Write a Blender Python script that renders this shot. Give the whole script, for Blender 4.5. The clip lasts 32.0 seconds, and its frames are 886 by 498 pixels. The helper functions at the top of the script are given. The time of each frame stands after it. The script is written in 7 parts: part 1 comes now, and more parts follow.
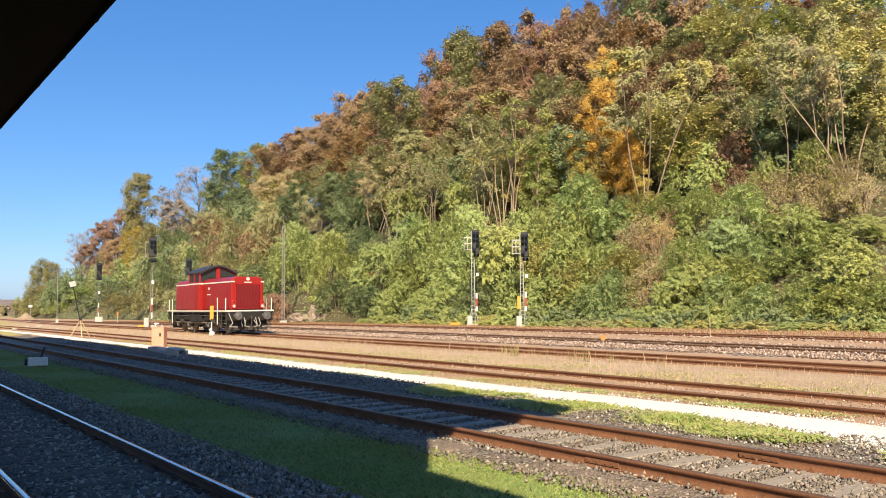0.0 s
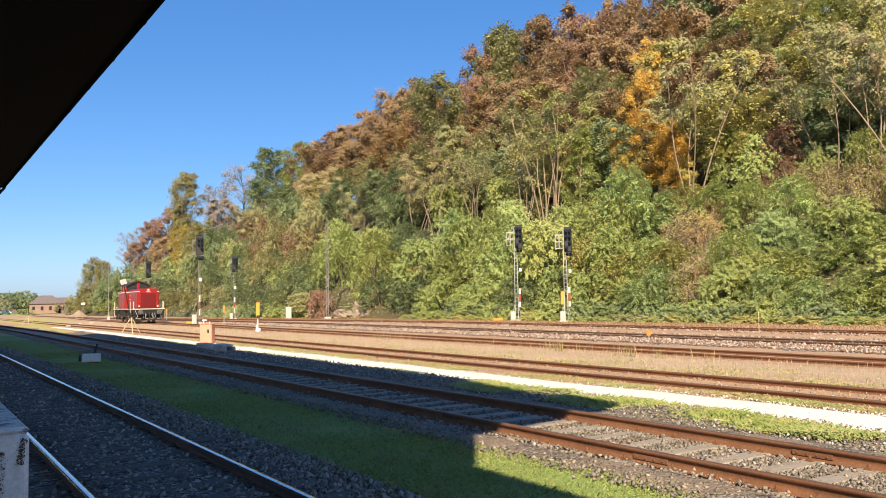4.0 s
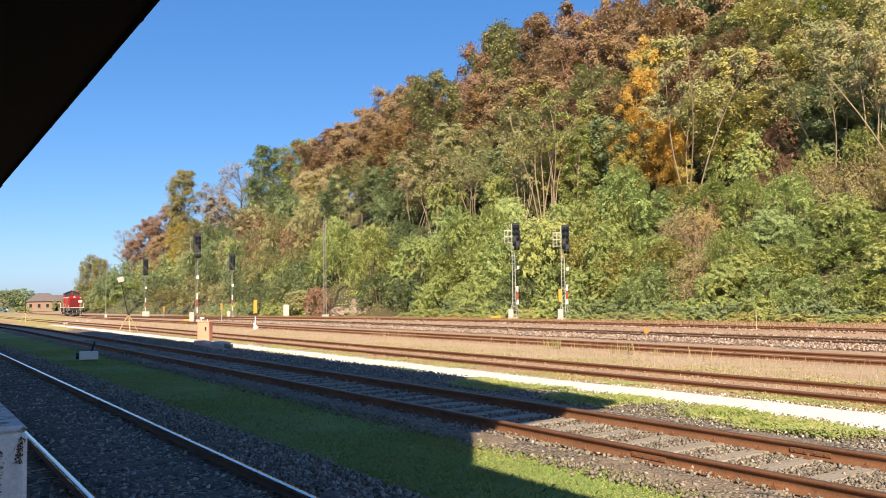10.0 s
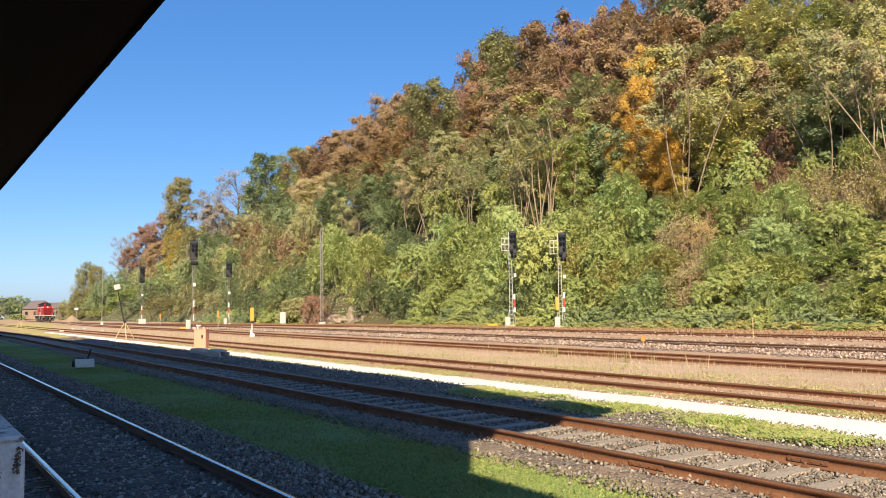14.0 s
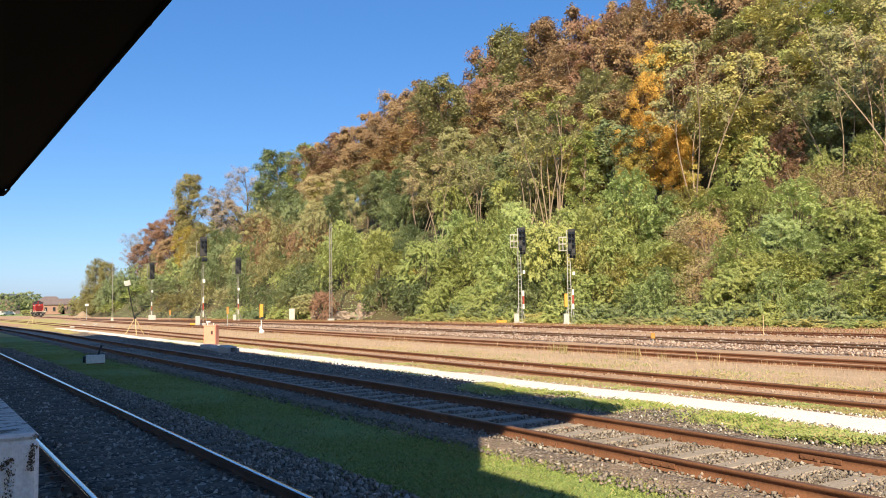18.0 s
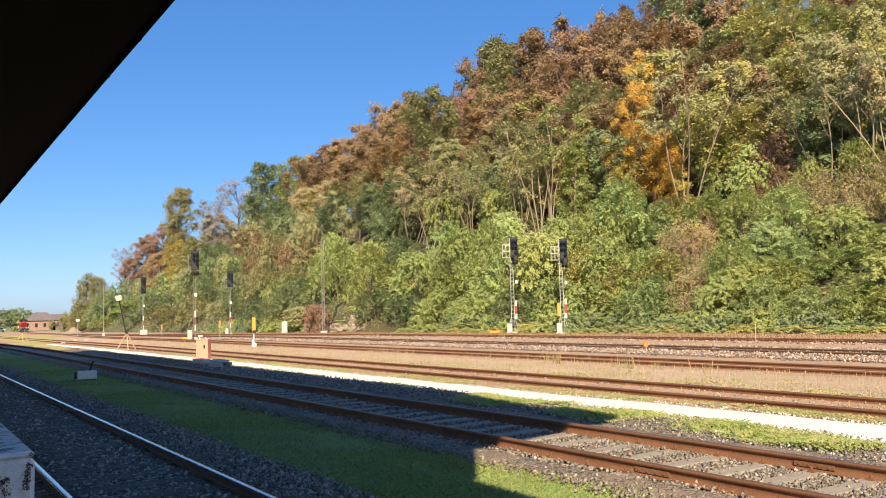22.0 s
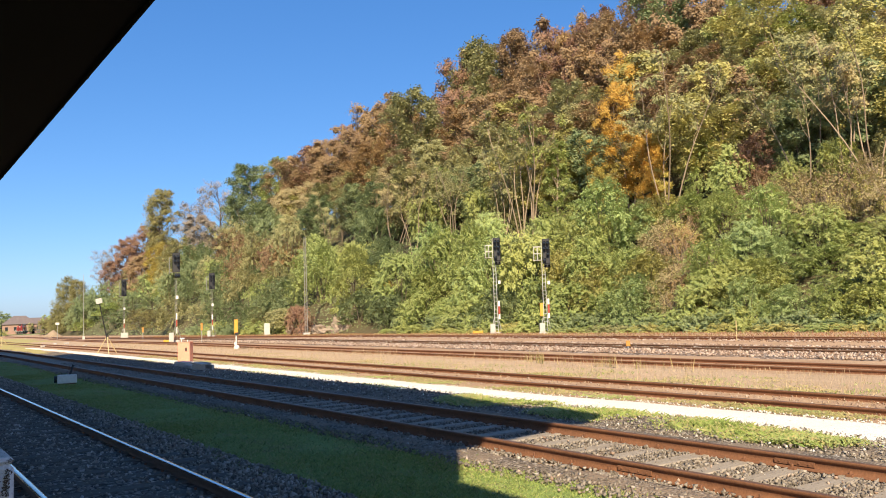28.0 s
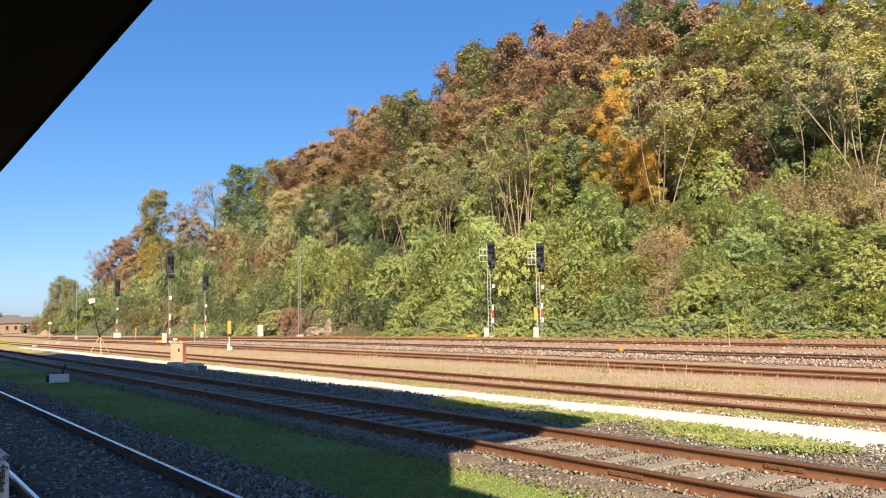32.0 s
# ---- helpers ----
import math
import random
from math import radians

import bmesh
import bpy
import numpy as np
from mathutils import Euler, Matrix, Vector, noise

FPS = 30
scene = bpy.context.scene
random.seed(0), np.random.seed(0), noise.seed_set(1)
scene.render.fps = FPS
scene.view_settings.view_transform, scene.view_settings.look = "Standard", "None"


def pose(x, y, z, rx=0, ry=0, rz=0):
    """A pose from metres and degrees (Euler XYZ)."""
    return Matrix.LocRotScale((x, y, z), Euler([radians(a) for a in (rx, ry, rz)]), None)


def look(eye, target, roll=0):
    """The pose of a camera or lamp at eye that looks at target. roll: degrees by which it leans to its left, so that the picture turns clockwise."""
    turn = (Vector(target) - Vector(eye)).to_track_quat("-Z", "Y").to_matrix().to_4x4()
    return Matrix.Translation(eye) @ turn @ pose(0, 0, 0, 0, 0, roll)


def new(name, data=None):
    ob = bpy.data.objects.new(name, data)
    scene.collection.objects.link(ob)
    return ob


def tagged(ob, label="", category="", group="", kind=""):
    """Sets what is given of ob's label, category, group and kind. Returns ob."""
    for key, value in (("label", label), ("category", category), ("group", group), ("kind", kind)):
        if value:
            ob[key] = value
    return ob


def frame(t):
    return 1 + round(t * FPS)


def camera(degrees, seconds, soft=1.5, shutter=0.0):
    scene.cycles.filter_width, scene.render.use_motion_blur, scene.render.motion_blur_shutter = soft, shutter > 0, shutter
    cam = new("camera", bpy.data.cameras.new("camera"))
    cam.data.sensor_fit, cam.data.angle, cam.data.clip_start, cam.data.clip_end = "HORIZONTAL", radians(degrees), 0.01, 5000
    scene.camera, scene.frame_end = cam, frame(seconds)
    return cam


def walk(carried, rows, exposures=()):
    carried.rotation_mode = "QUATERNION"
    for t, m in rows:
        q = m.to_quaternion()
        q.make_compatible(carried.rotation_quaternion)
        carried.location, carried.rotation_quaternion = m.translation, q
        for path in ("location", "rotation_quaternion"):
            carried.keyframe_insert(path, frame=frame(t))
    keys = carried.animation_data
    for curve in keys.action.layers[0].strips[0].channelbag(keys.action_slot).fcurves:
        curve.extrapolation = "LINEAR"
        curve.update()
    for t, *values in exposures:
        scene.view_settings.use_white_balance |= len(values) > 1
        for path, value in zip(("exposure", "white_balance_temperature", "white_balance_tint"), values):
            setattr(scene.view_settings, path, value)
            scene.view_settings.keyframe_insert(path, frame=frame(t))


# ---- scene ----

def aim(x, y, z, turn, tilt, lean):
    """Camera pose: turn clockwise from +Y, tilt upwards, lean of the picture, in degrees."""
    a, b, c = radians(turn), radians(tilt), radians(lean)
    f = Vector((math.sin(a) * math.cos(b), math.cos(a) * math.cos(b), math.sin(b)))
    r = Vector((math.cos(a), -math.sin(a), 0))
    u = r.cross(f)
    r2, u2 = r * math.cos(c) + u * math.sin(c), u * math.cos(c) - r * math.sin(c)
    return Matrix(((r2.x, u2.x, -f.x, x), (r2.y, u2.y, -f.y, y), (r2.z, u2.z, -f.z, z), (0, 0, 0, 1)))


cam = camera(57.41, 32.0, 0.95)
walk(cam, [
    (0.0, aim(0.020, -0.023, 1.625, 36.784, 3.868, -0.663)),
    (0.5, aim(0.011, -0.026, 1.625, 35.995, 3.972, -0.679)),
    (1.0, aim(0.006, -0.022, 1.625, 35.349, 3.979, -0.651)),
    (1.5, aim(0.003, -0.018, 1.625, 34.807, 3.920, -0.846)),
    (2.0, aim(0.002, -0.011, 1.624, 34.410, 3.844, -0.863)),
    (2.5, aim(0.002, -0.009, 1.623, 34.230, 3.703, -0.797)),
    (3.0, aim(0.001, -0.010, 1.624, 34.113, 3.688, -0.836)),
    (3.5, aim(0.001, -0.006, 1.624, 33.917, 3.693, -0.911)),
    (5.5, aim(0.001, -0.001, 1.623, 33.664, 3.330, -0.925)),
    (6.0, aim(0.001, 0.001, 1.623, 33.722, 3.296, -1.023)),
    (6.5, aim(0.002, 0.002, 1.622, 33.728, 3.349, -1.198)),
    (7.0, aim(0.001, -0.000, 1.623, 33.642, 3.450, -1.283)),
    (7.5, aim(-0.002, -0.005, 1.627, 33.576, 3.560, -1.201)),
    (8.0, aim(-0.005, -0.008, 1.629, 33.650, 3.566, -1.242)),
    (8.5, aim(-0.005, -0.008, 1.629, 33.776, 3.585, -1.255)),
    (9.0, aim(-0.004, -0.002, 1.628, 33.892, 3.546, -1.227)),
    (9.5, aim(-0.002, 0.007, 1.627, 33.951, 3.500, -1.200)),
    (10.0, aim(-0.000, 0.010, 1.625, 33.950, 3.446, -0.931)),
    (10.5, aim(-0.001, 0.007, 1.626, 33.947, 3.454, -0.854)),
    (11.0, aim(-0.003, 0.006, 1.628, 33.938, 3.585, -0.730)),
    (11.5, aim(-0.004, 0.009, 1.629, 34.000, 3.721, -0.604)),
    (12.0, aim(-0.005, 0.010, 1.629, 34.074, 3.799, -0.653)),
    (12.5, aim(-0.006, 0.010, 1.629, 34.166, 3.820, -0.790)),
    (13.0, aim(-0.006, 0.009, 1.630, 34.199, 3.873, -0.916)),
    (13.5, aim(-0.006, 0.007, 1.631, 34.172, 3.935, -0.879)),
    (14.0, aim(-0.007, 0.007, 1.631, 34.177, 3.980, -0.903)),
    (14.5, aim(-0.009, 0.011, 1.632, 34.080, 3.953, -1.005)),
    (16.5, aim(-0.009, 0.021, 1.632, 33.568, 3.893, -1.047)),
    (17.0, aim(-0.008, 0.034, 1.631, 33.510, 3.762, -0.887)),
    (17.5, aim(-0.009, 0.040, 1.631, 33.500, 3.702, -0.741)),
    (18.0, aim(-0.010, 0.042, 1.632, 33.561, 3.749, -0.809)),
    (18.5, aim(-0.011, 0.043, 1.633, 33.693, 3.812, -0.925)),
    (19.0, aim(-0.014, 0.039, 1.635, 33.865, 3.944, -1.075)),
    (19.5, aim(-0.017, 0.031, 1.637, 33.989, 4.027, -1.188)),
    (20.0, aim(-0.018, 0.030, 1.638, 34.053, 4.171, -1.305)),
    (20.5, aim(-0.018, 0.032, 1.638, 34.194, 4.304, -1.373)),
    (21.0, aim(-0.019, 0.027, 1.638, 34.285, 4.410, -1.496)),
    (21.5, aim(-0.022, 0.021, 1.640, 34.239, 4.461, -1.616)),
    (22.0, aim(-0.023, 0.024, 1.640, 34.136, 4.498, -1.539)),
    (22.5, aim(-0.022, 0.031, 1.638, 34.120, 4.565, -1.432)),
    (23.0, aim(-0.018, 0.037, 1.635, 34.185, 4.624, -1.427)),
    (23.5, aim(-0.018, 0.039, 1.635, 34.206, 4.602, -1.537)),
    (24.0, aim(-0.021, 0.036, 1.638, 34.151, 4.621, -1.589)),
    (24.5, aim(-0.021, 0.034, 1.639, 34.207, 4.676, -1.581)),
    (25.0, aim(-0.020, 0.035, 1.640, 34.327, 4.631, -1.664)),
    (25.5, aim(-0.019, 0.035, 1.640, 34.435, 4.541, -1.595)),
    (27.5, aim(-0.018, 0.030, 1.641, 35.160, 4.404, -1.802)),
    (28.0, aim(-0.023, 0.019, 1.643, 35.351, 4.510, -1.934)),
    (28.5, aim(-0.031, 0.009, 1.643, 35.568, 4.737, -1.951)),
    (29.0, aim(-0.033, 0.007, 1.642, 35.688, 4.953, -1.991)),
    (29.5, aim(-0.033, 0.005, 1.641, 35.836, 5.081, -2.073)),
    (30.0, aim(-0.038, -0.004, 1.646, 35.899, 5.105, -2.100)),
    (30.5, aim(-0.043, -0.011, 1.648, 35.768, 5.086, -2.029)),
    (31.0, aim(-0.042, -0.011, 1.644, 35.785, 5.059, -1.898)),
    (31.5, aim(-0.038, -0.011, 1.641, 35.746, 4.856, -1.682)),
    (32.0, aim(-0.040, -0.014, 1.640, 35.747, 4.735, -1.360)),
])

# ---- light ----
scene.view_settings.exposure = 0.86
world = bpy.data.worlds.new("sky")
scene.world = world
world.use_nodes = True
wn, wl = world.node_tree.nodes, world.node_tree.links
sky = wn.new("ShaderNodeTexSky")
sky.sky_type, sky.sun_disc = "NISHITA", False
sky.sun_elevation, sky.sun_rotation = radians(36.3), radians(216.0)
sky.air_density, sky.dust_density, sky.ozone_density = 0.8, 0.7, 3.0
bg = wn["Background"]
bg.inputs["Strength"].default_value = 0.099
tone = wn.new("ShaderNodeHueSaturation")
tone.inputs["Saturation"].default_value = 1.16
tone.inputs["Hue"].default_value = 0.497
wl.new(sky.outputs["Color"], tone.inputs["Color"])
clear = wn.new("ShaderNodeMix")
clear.data_type = "RGBA"
clear.inputs[0].default_value = 0.4
clear.inputs[7].default_value = (0.2, 1.28, 4.3, 1)
wl.new(tone.outputs["Color"], clear.inputs[6])
wl.new(clear.outputs[2], bg.inputs["Color"])
sun = new("sun", bpy.data.lights.new("sun", "SUN"))
sun.data.energy, sun.data.angle, sun.data.color = 5.0, radians(0.53), (1.0, 0.83, 0.58)
sun.matrix_world = look((0, 0, 60), (0.785, 1.10, 59.0))

# ---- materials ----


def nodes_of(name):
    m = bpy.data.materials.new(name)
    m.use_nodes = True
    nt = m.node_tree
    return m, nt, nt.nodes["Principled BSDF"]


def ramp(nt, fac, stops):
    r = nt.nodes.new("ShaderNodeValToRGB")
    e = r.color_ramp.elements
    while len(e) < len(stops):
        e.new(0.5)
    for el, (p, c) in zip(e, stops):
        el.position, el.color = p, (*c, 1)
    nt.links.new(fac, r.inputs["Fac"])
    return r.outputs["Color"]


def noise_tex(nt, vec, scale, detail=4, rough=0.6):
    n = nt.nodes.new("ShaderNodeTexNoise")
    n.inputs["Scale"].default_value, n.inputs["Detail"].default_value = scale, detail
    n.inputs["Roughness"].default_value = rough
    nt.links.new(vec, n.inputs["Vector"])
    return n.outputs["Fac"]


def mixc(nt, fac, a, b, mode="MIX"):
    m = nt.nodes.new("ShaderNodeMix")
    m.data_type, m.blend_type = "RGBA", mode
    for s, v in ((m.inputs[0], fac), (m.inputs[6], a), (m.inputs[7], b)):
        if isinstance(v, (int, float)):
            s.default_value = v
        elif isinstance(v, tuple):
            s.default_value = (*v, 1)
        else:
            nt.links.new(v, s)
    return m.outputs[2]


def coords(nt, stretch=(1, 1, 1)):
    tc = nt.nodes.new("ShaderNodeTexCoord")
    mp = nt.nodes.new("ShaderNodeMapping")
    mp.inputs["Scale"].default_value = stretch
    oi = nt.nodes.new("ShaderNodeObjectInfo")
    ml = nt.nodes.new("ShaderNodeMath")
    ml.operation = "MULTIPLY"
    ml.inputs[1].default_value = 37.0
    nt.links.new(oi.outputs["Random"], ml.inputs[0])
    nt.links.new(tc.outputs["Object"], mp.inputs["Vector"])
    nt.links.new(ml.outputs[0], mp.inputs["Location"])
    return mp.outputs["Vector"]


def surf(name, base, dark, stain=None, coarse=1.5, fine=30.0, rough=0.7, metal=0.0, bump=0.3, depth=0.01,
         amount=(0.35, 0.65), stain_at=(0.62, 0.72), stretch=(1, 1, 1), spec=0.4):
    """Two tones by coarse and fine noise, a stain colour with edges of its own, and a fine bump."""
    m, nt, p = nodes_of(name)
    v = coords(nt, stretch)
    big, small = noise_tex(nt, v, coarse, 5), noise_tex(nt, v, fine, 6, 0.7)
    c = ramp(nt, big, ((amount[0], dark), (amount[1], base)))
    dk = tuple(x * 0.55 for x in dark)
    c = mixc(nt, 0.55, c, ramp(nt, small, ((0.3, dk), (0.7, tuple(min(1, x * 1.15) for x in base)))))
    if stain:
        s = noise_tex(nt, v, coarse * 2.7, 7, 0.75)
        f = ramp(nt, s, ((stain_at[0], (0, 0, 0)), (stain_at[1], (1, 1, 1))))
        c = mixc(nt, f, c, stain)
    nt.links.new(c, p.inputs["Base Color"])
    p.inputs["Roughness"].default_value, p.inputs["Metallic"].default_value = rough, metal
    p.inputs["Specular IOR Level"].default_value = spec
    if bump:
        b = nt.nodes.new("ShaderNodeBump")
        b.inputs["Strength"].default_value, b.inputs["Distance"].default_value = bump, depth
        nt.links.new(small, b.inputs["Height"])
        nt.links.new(b.outputs["Normal"], p.inputs["Normal"])
    return m


def gravel(name, stops, soil, size=0.04, cover=(0.42, 0.56), rough=0.95, depth=0.02, patch=0.9):
    """Small stones of many tones lying in soil that shows in patches."""
    m, nt, p = nodes_of(name)
    v = coords(nt)
    warp = nt.nodes.new("ShaderNodeTexVoronoi")
    warp.inputs["Scale"].default_value = 1 / size
    nt.links.new(v, warp.inputs["Vector"])
    sep = nt.nodes.new("ShaderNodeSeparateColor")
    nt.links.new(warp.outputs["Color"], sep.inputs["Color"])
    c = ramp(nt, sep.outputs[0], stops)
    grain = noise_tex(nt, v, 2.2 / size, 6, 0.7)
    c = mixc(nt, 0.5, c, ramp(nt, grain, ((0.3, (0.35, 0.35, 0.35)), (0.7, (1, 1, 1)))), "MULTIPLY")
    gap = ramp(nt, warp.outputs["Distance"], ((0.25, (1, 1, 1)), (0.75, (0.30, 0.28, 0.26))))
    c = mixc(nt, 1.0, c, gap, "MULTIPLY")
    big = noise_tex(nt, v, patch, 6, 0.7)
    lo = ramp(nt, grain, ((0.3, tuple(x * 0.6 for x in soil)), (0.7, soil)))
    c = mixc(nt, ramp(nt, big, ((cover[0], (0, 0, 0)), (cover[1], (1, 1, 1)))), c, lo)
    nt.links.new(c, p.inputs["Base Color"])
    p.inputs["Roughness"].default_value, p.inputs["Specular IOR Level"].default_value = rough, 0.25
    b = nt.nodes.new("ShaderNodeBump")
    b.inputs["Strength"].default_value, b.inputs["Distance"].default_value = 0.9, depth
    b.invert = True
    nt.links.new(warp.outputs["Distance"], b.inputs["Height"])
    nt.links.new(b.outputs["Normal"], p.inputs["Normal"])
    return m


def pieces(name, stops, rough=0.85, fine=25.0, bump=0.3, spec=0.3):
    """One colour for each loose piece of a joined mesh (stones, blades), with a fine grain."""
    m, nt, p = nodes_of(name)
    g = nt.nodes.new("ShaderNodeNewGeometry")
    c = ramp(nt, g.outputs["Random Per Island"], stops)
    v = coords(nt)
    s = noise_tex(nt, v, fine, 5, 0.7)
    c = mixc(nt, 0.6, c, ramp(nt, s, ((0.25, (0.35, 0.35, 0.35)), (0.75, (1, 1, 1)))), "MULTIPLY")
    nt.links.new(c, p.inputs["Base Color"])
    p.inputs["Roughness"].default_value, p.inputs["Specular IOR Level"].default_value = rough, spec
    if bump:
        b = nt.nodes.new("ShaderNodeBump")
        b.inputs["Strength"].default_value, b.inputs["Distance"].default_value = bump, 0.01
        nt.links.new(s, b.inputs["Height"])
        nt.links.new(b.outputs["Normal"], p.inputs["Normal"])
    return m


def foliage(name, stops, through_light=0.32, spread=0.4):
    """Leaves: a colour for each leaf, shifted tree by tree, that lets some light through."""
    stops = [(at, (c[0], c[1], c[2] * (1.3 if c[1] > c[0] else 1.05))) for at, c in stops]
    m, nt, p = nodes_of(name)
    g, oi = nt.nodes.new("ShaderNodeNewGeometry"), nt.nodes.new("ShaderNodeObjectInfo")
    tc = nt.nodes.new("ShaderNodeTexCoord")
    n = noise_tex(nt, tc.outputs["Object"], 0.45, 3)
    a = nt.nodes.new("ShaderNodeMath")
    a.operation = "MULTIPLY_ADD"
    a.inputs[1].default_value, a.inputs[2].default_value = spread, 0.0
    nt.links.new(g.outputs["Random Per Island"], a.inputs[0])
    b = nt.nodes.new("ShaderNodeMath")
    b.operation = "MULTIPLY_ADD"
    b.inputs[1].default_value = 0.7
    nt.links.new(n, b.inputs[0])
    nt.links.new(a.outputs[0], b.inputs[2])
    d = nt.nodes.new("ShaderNodeMath")
    d.operation = "MULTIPLY_ADD"
    d.inputs[1].default_value = 0.25
    nt.links.new(oi.outputs["Random"], d.inputs[0])
    nt.links.new(b.outputs[0], d.inputs[2])
    e = nt.nodes.new("ShaderNodeMath")
    e.operation = "SUBTRACT"
    e.inputs[1].default_value = 0.15
    nt.links.new(d.outputs[0], e.inputs[0])
    c = ramp(nt, e.outputs[0], stops)
    nt.links.new(c, p.inputs["Base Color"])
    p.inputs["Roughness"].default_value, p.inputs["Specular IOR Level"].default_value = 0.6, 0.25
    t, mx = nt.nodes.new("ShaderNodeBsdfTranslucent"), nt.nodes.new("ShaderNodeMixShader")
    nt.links.new(c, t.inputs["Color"])
    mx.inputs[0].default_value = through_light
    nt.links.new(p.outputs[0], mx.inputs[1])
    nt.links.new(t.outputs[0], mx.inputs[2])
    nt.links.new(mx.outputs[0], nt.nodes["Material Output"].inputs["Surface"])
    return m


def plain(name, col, rough=0.5, metal=0.0, glow=0.0):
    m, nt, p = nodes_of(name)
    v = coords(nt)
    s = noise_tex(nt, v, 14.0, 5, 0.7)
    c = ramp(nt, s, ((0.3, tuple(x * 0.78 for x in col)), (0.7, col)))
    nt.links.new(c, p.inputs["Base Color"])
    p.inputs["Roughness"].default_value, p.inputs["Metallic"].default_value = rough, metal
    if glow:
        p.inputs["Emission Color"].default_value, p.inputs["Emission Strength"].default_value = (*col, 1), glow
    return m


SOIL = surf("dry_soil", (0.50, 0.335, 0.205), (0.33, 0.205, 0.12), (0.36, 0.29, 0.13), 0.5, 14.0, 0.95, bump=0.6, depth=0.03)
FLOOR = surf("forest_floor", (0.13, 0.10, 0.05), (0.05, 0.055, 0.02), (0.10, 0.13, 0.03), 0.3, 4.0, 0.95, bump=0.8, depth=0.1)
MEADOW = surf("dry_meadow_turf", (0.50, 0.41, 0.16), (0.34, 0.31, 0.10), (0.54, 0.40, 0.21), 0.3, 14.0, 0.95, bump=0.6, depth=0.02)
TURF = surf("turf", (0.27, 0.355, 0.10), (0.17, 0.25, 0.06), (0.30, 0.24, 0.13), 0.75, 24.0, 0.95, bump=0.7, depth=0.03,
            stain_at=(0.52, 0.66))
BALLAST = gravel("ballast_bed", ((0, (0.11, 0.10, 0.085)), (0.5, (0.26, 0.235, 0.205)), (0.9, (0.42, 0.385, 0.34)), (1, (0.62, 0.58, 0.52))), (0.15, 0.13, 0.105), 0.055, (0.5, 0.7))
DIRT = gravel("stony_dirt", ((0, (0.16, 0.13, 0.10)), (0.5, (0.31, 0.25, 0.195)), (0.9, (0.44, 0.37, 0.30)), (1, (0.72, 0.66, 0.58))), (0.33, 0.245, 0.175), 0.035, (0.42, 0.6))
DARKDIRT = gravel("dark_stony_dirt", ((0, (0.16, 0.13, 0.105)), (0.5, (0.30, 0.25, 0.205)), (0.92, (0.43, 0.38, 0.32)), (1, (0.75, 0.71, 0.64))), (0.31, 0.24, 0.175), 0.032, (0.45, 0.62))
HAY = surf("dry_turf", (0.58, 0.42, 0.275), (0.43, 0.30, 0.185), (0.33, 0.31, 0.125), 0.8, 26.0, 0.95, bump=0.8, depth=0.04, stretch=(1, 0.35, 1), stain_at=(0.58, 0.72))
CHALK = surf("pale_gravel", (0.86, 0.82, 0.73), (0.72, 0.67, 0.57), (0.60, 0.54, 0.44), 0.9, 30.0, 0.95, bump=0.5, depth=0.015)
RUBBLE = gravel("pink_rubble", ((0, (0.20, 0.14, 0.10)), (0.5, (0.40, 0.30, 0.235)), (0.85, (0.58, 0.47, 0.39)), (1, (0.74, 0.66, 0.58))), (0.30, 0.21, 0.145), 0.11, (0.5, 0.68), depth=0.05)
STONE = pieces("ballast_stone", ((0, (0.16, 0.14, 0.115)), (0.5, (0.35, 0.305, 0.255)), (0.85, (0.48, 0.43, 0.37)), (1, (0.60, 0.56, 0.50))))
BROWNSTONE = pieces("brown_ballast_stone", ((0, (0.16, 0.135, 0.11)), (0.5, (0.32, 0.28, 0.235)), (0.8, (0.48, 0.43, 0.37)), (1, (0.70, 0.65, 0.58))))
WARMSTONE = pieces("warm_stone", ((0, (0.15, 0.125, 0.10)), (0.5, (0.27, 0.23, 0.19)), (0.93, (0.37, 0.32, 0.265)), (1, (0.50, 0.46, 0.41))))
DARKSTONE = pieces("dark_stone", ((0, (0.15, 0.125, 0.10)), (0.6, (0.32, 0.275, 0.225)), (1, (0.50, 0.45, 0.38))))
PALESTONE = pieces("pale_stone", ((0, (0.23, 0.15, 0.105)), (0.5, (0.43, 0.31, 0.235)), (1, (0.64, 0.52, 0.43))))
CHALKSTONE = pieces("chalk_chip", ((0, (0.6, 0.56, 0.5)), (1, (0.88, 0.85, 0.78))))
BLADE = pieces("grass_blade", ((0, (0.18, 0.26, 0.06)), (0.6, (0.33, 0.42, 0.11)), (0.85, (0.43, 0.46, 0.15)), (1, (0.52, 0.45, 0.22))), 0.7, 60, 0)
STRAW = pieces("dry_straw", ((0, (0.27, 0.22, 0.11)), (0.2, (0.36, 0.26, 0.15)), (0.6, (0.53, 0.39, 0.24)), (1, (0.68, 0.54, 0.36))), 0.8, 60, 0)
WEED = pieces("weed_leaf", ((0, (0.12, 0.165, 0.05)), (0.7, (0.23, 0.28, 0.085)), (1, (0.38, 0.36, 0.14))), 0.7, 60, 0)
RUSTWEED = pieces("rusty_weed", ((0, (0.20, 0.11, 0.06)), (0.5, (0.36, 0.18, 0.10)), (0.8, (0.27, 0.24, 0.09)), (1, (0.40, 0.28, 0.15))), 0.8, 60, 0)
RUST = surf("rusty_rail", (0.25, 0.115, 0.06), (0.14, 0.064, 0.035), (0.08, 0.04, 0.026), 1.6, 40.0, 0.75, 0.1, 0.3, 0.003)
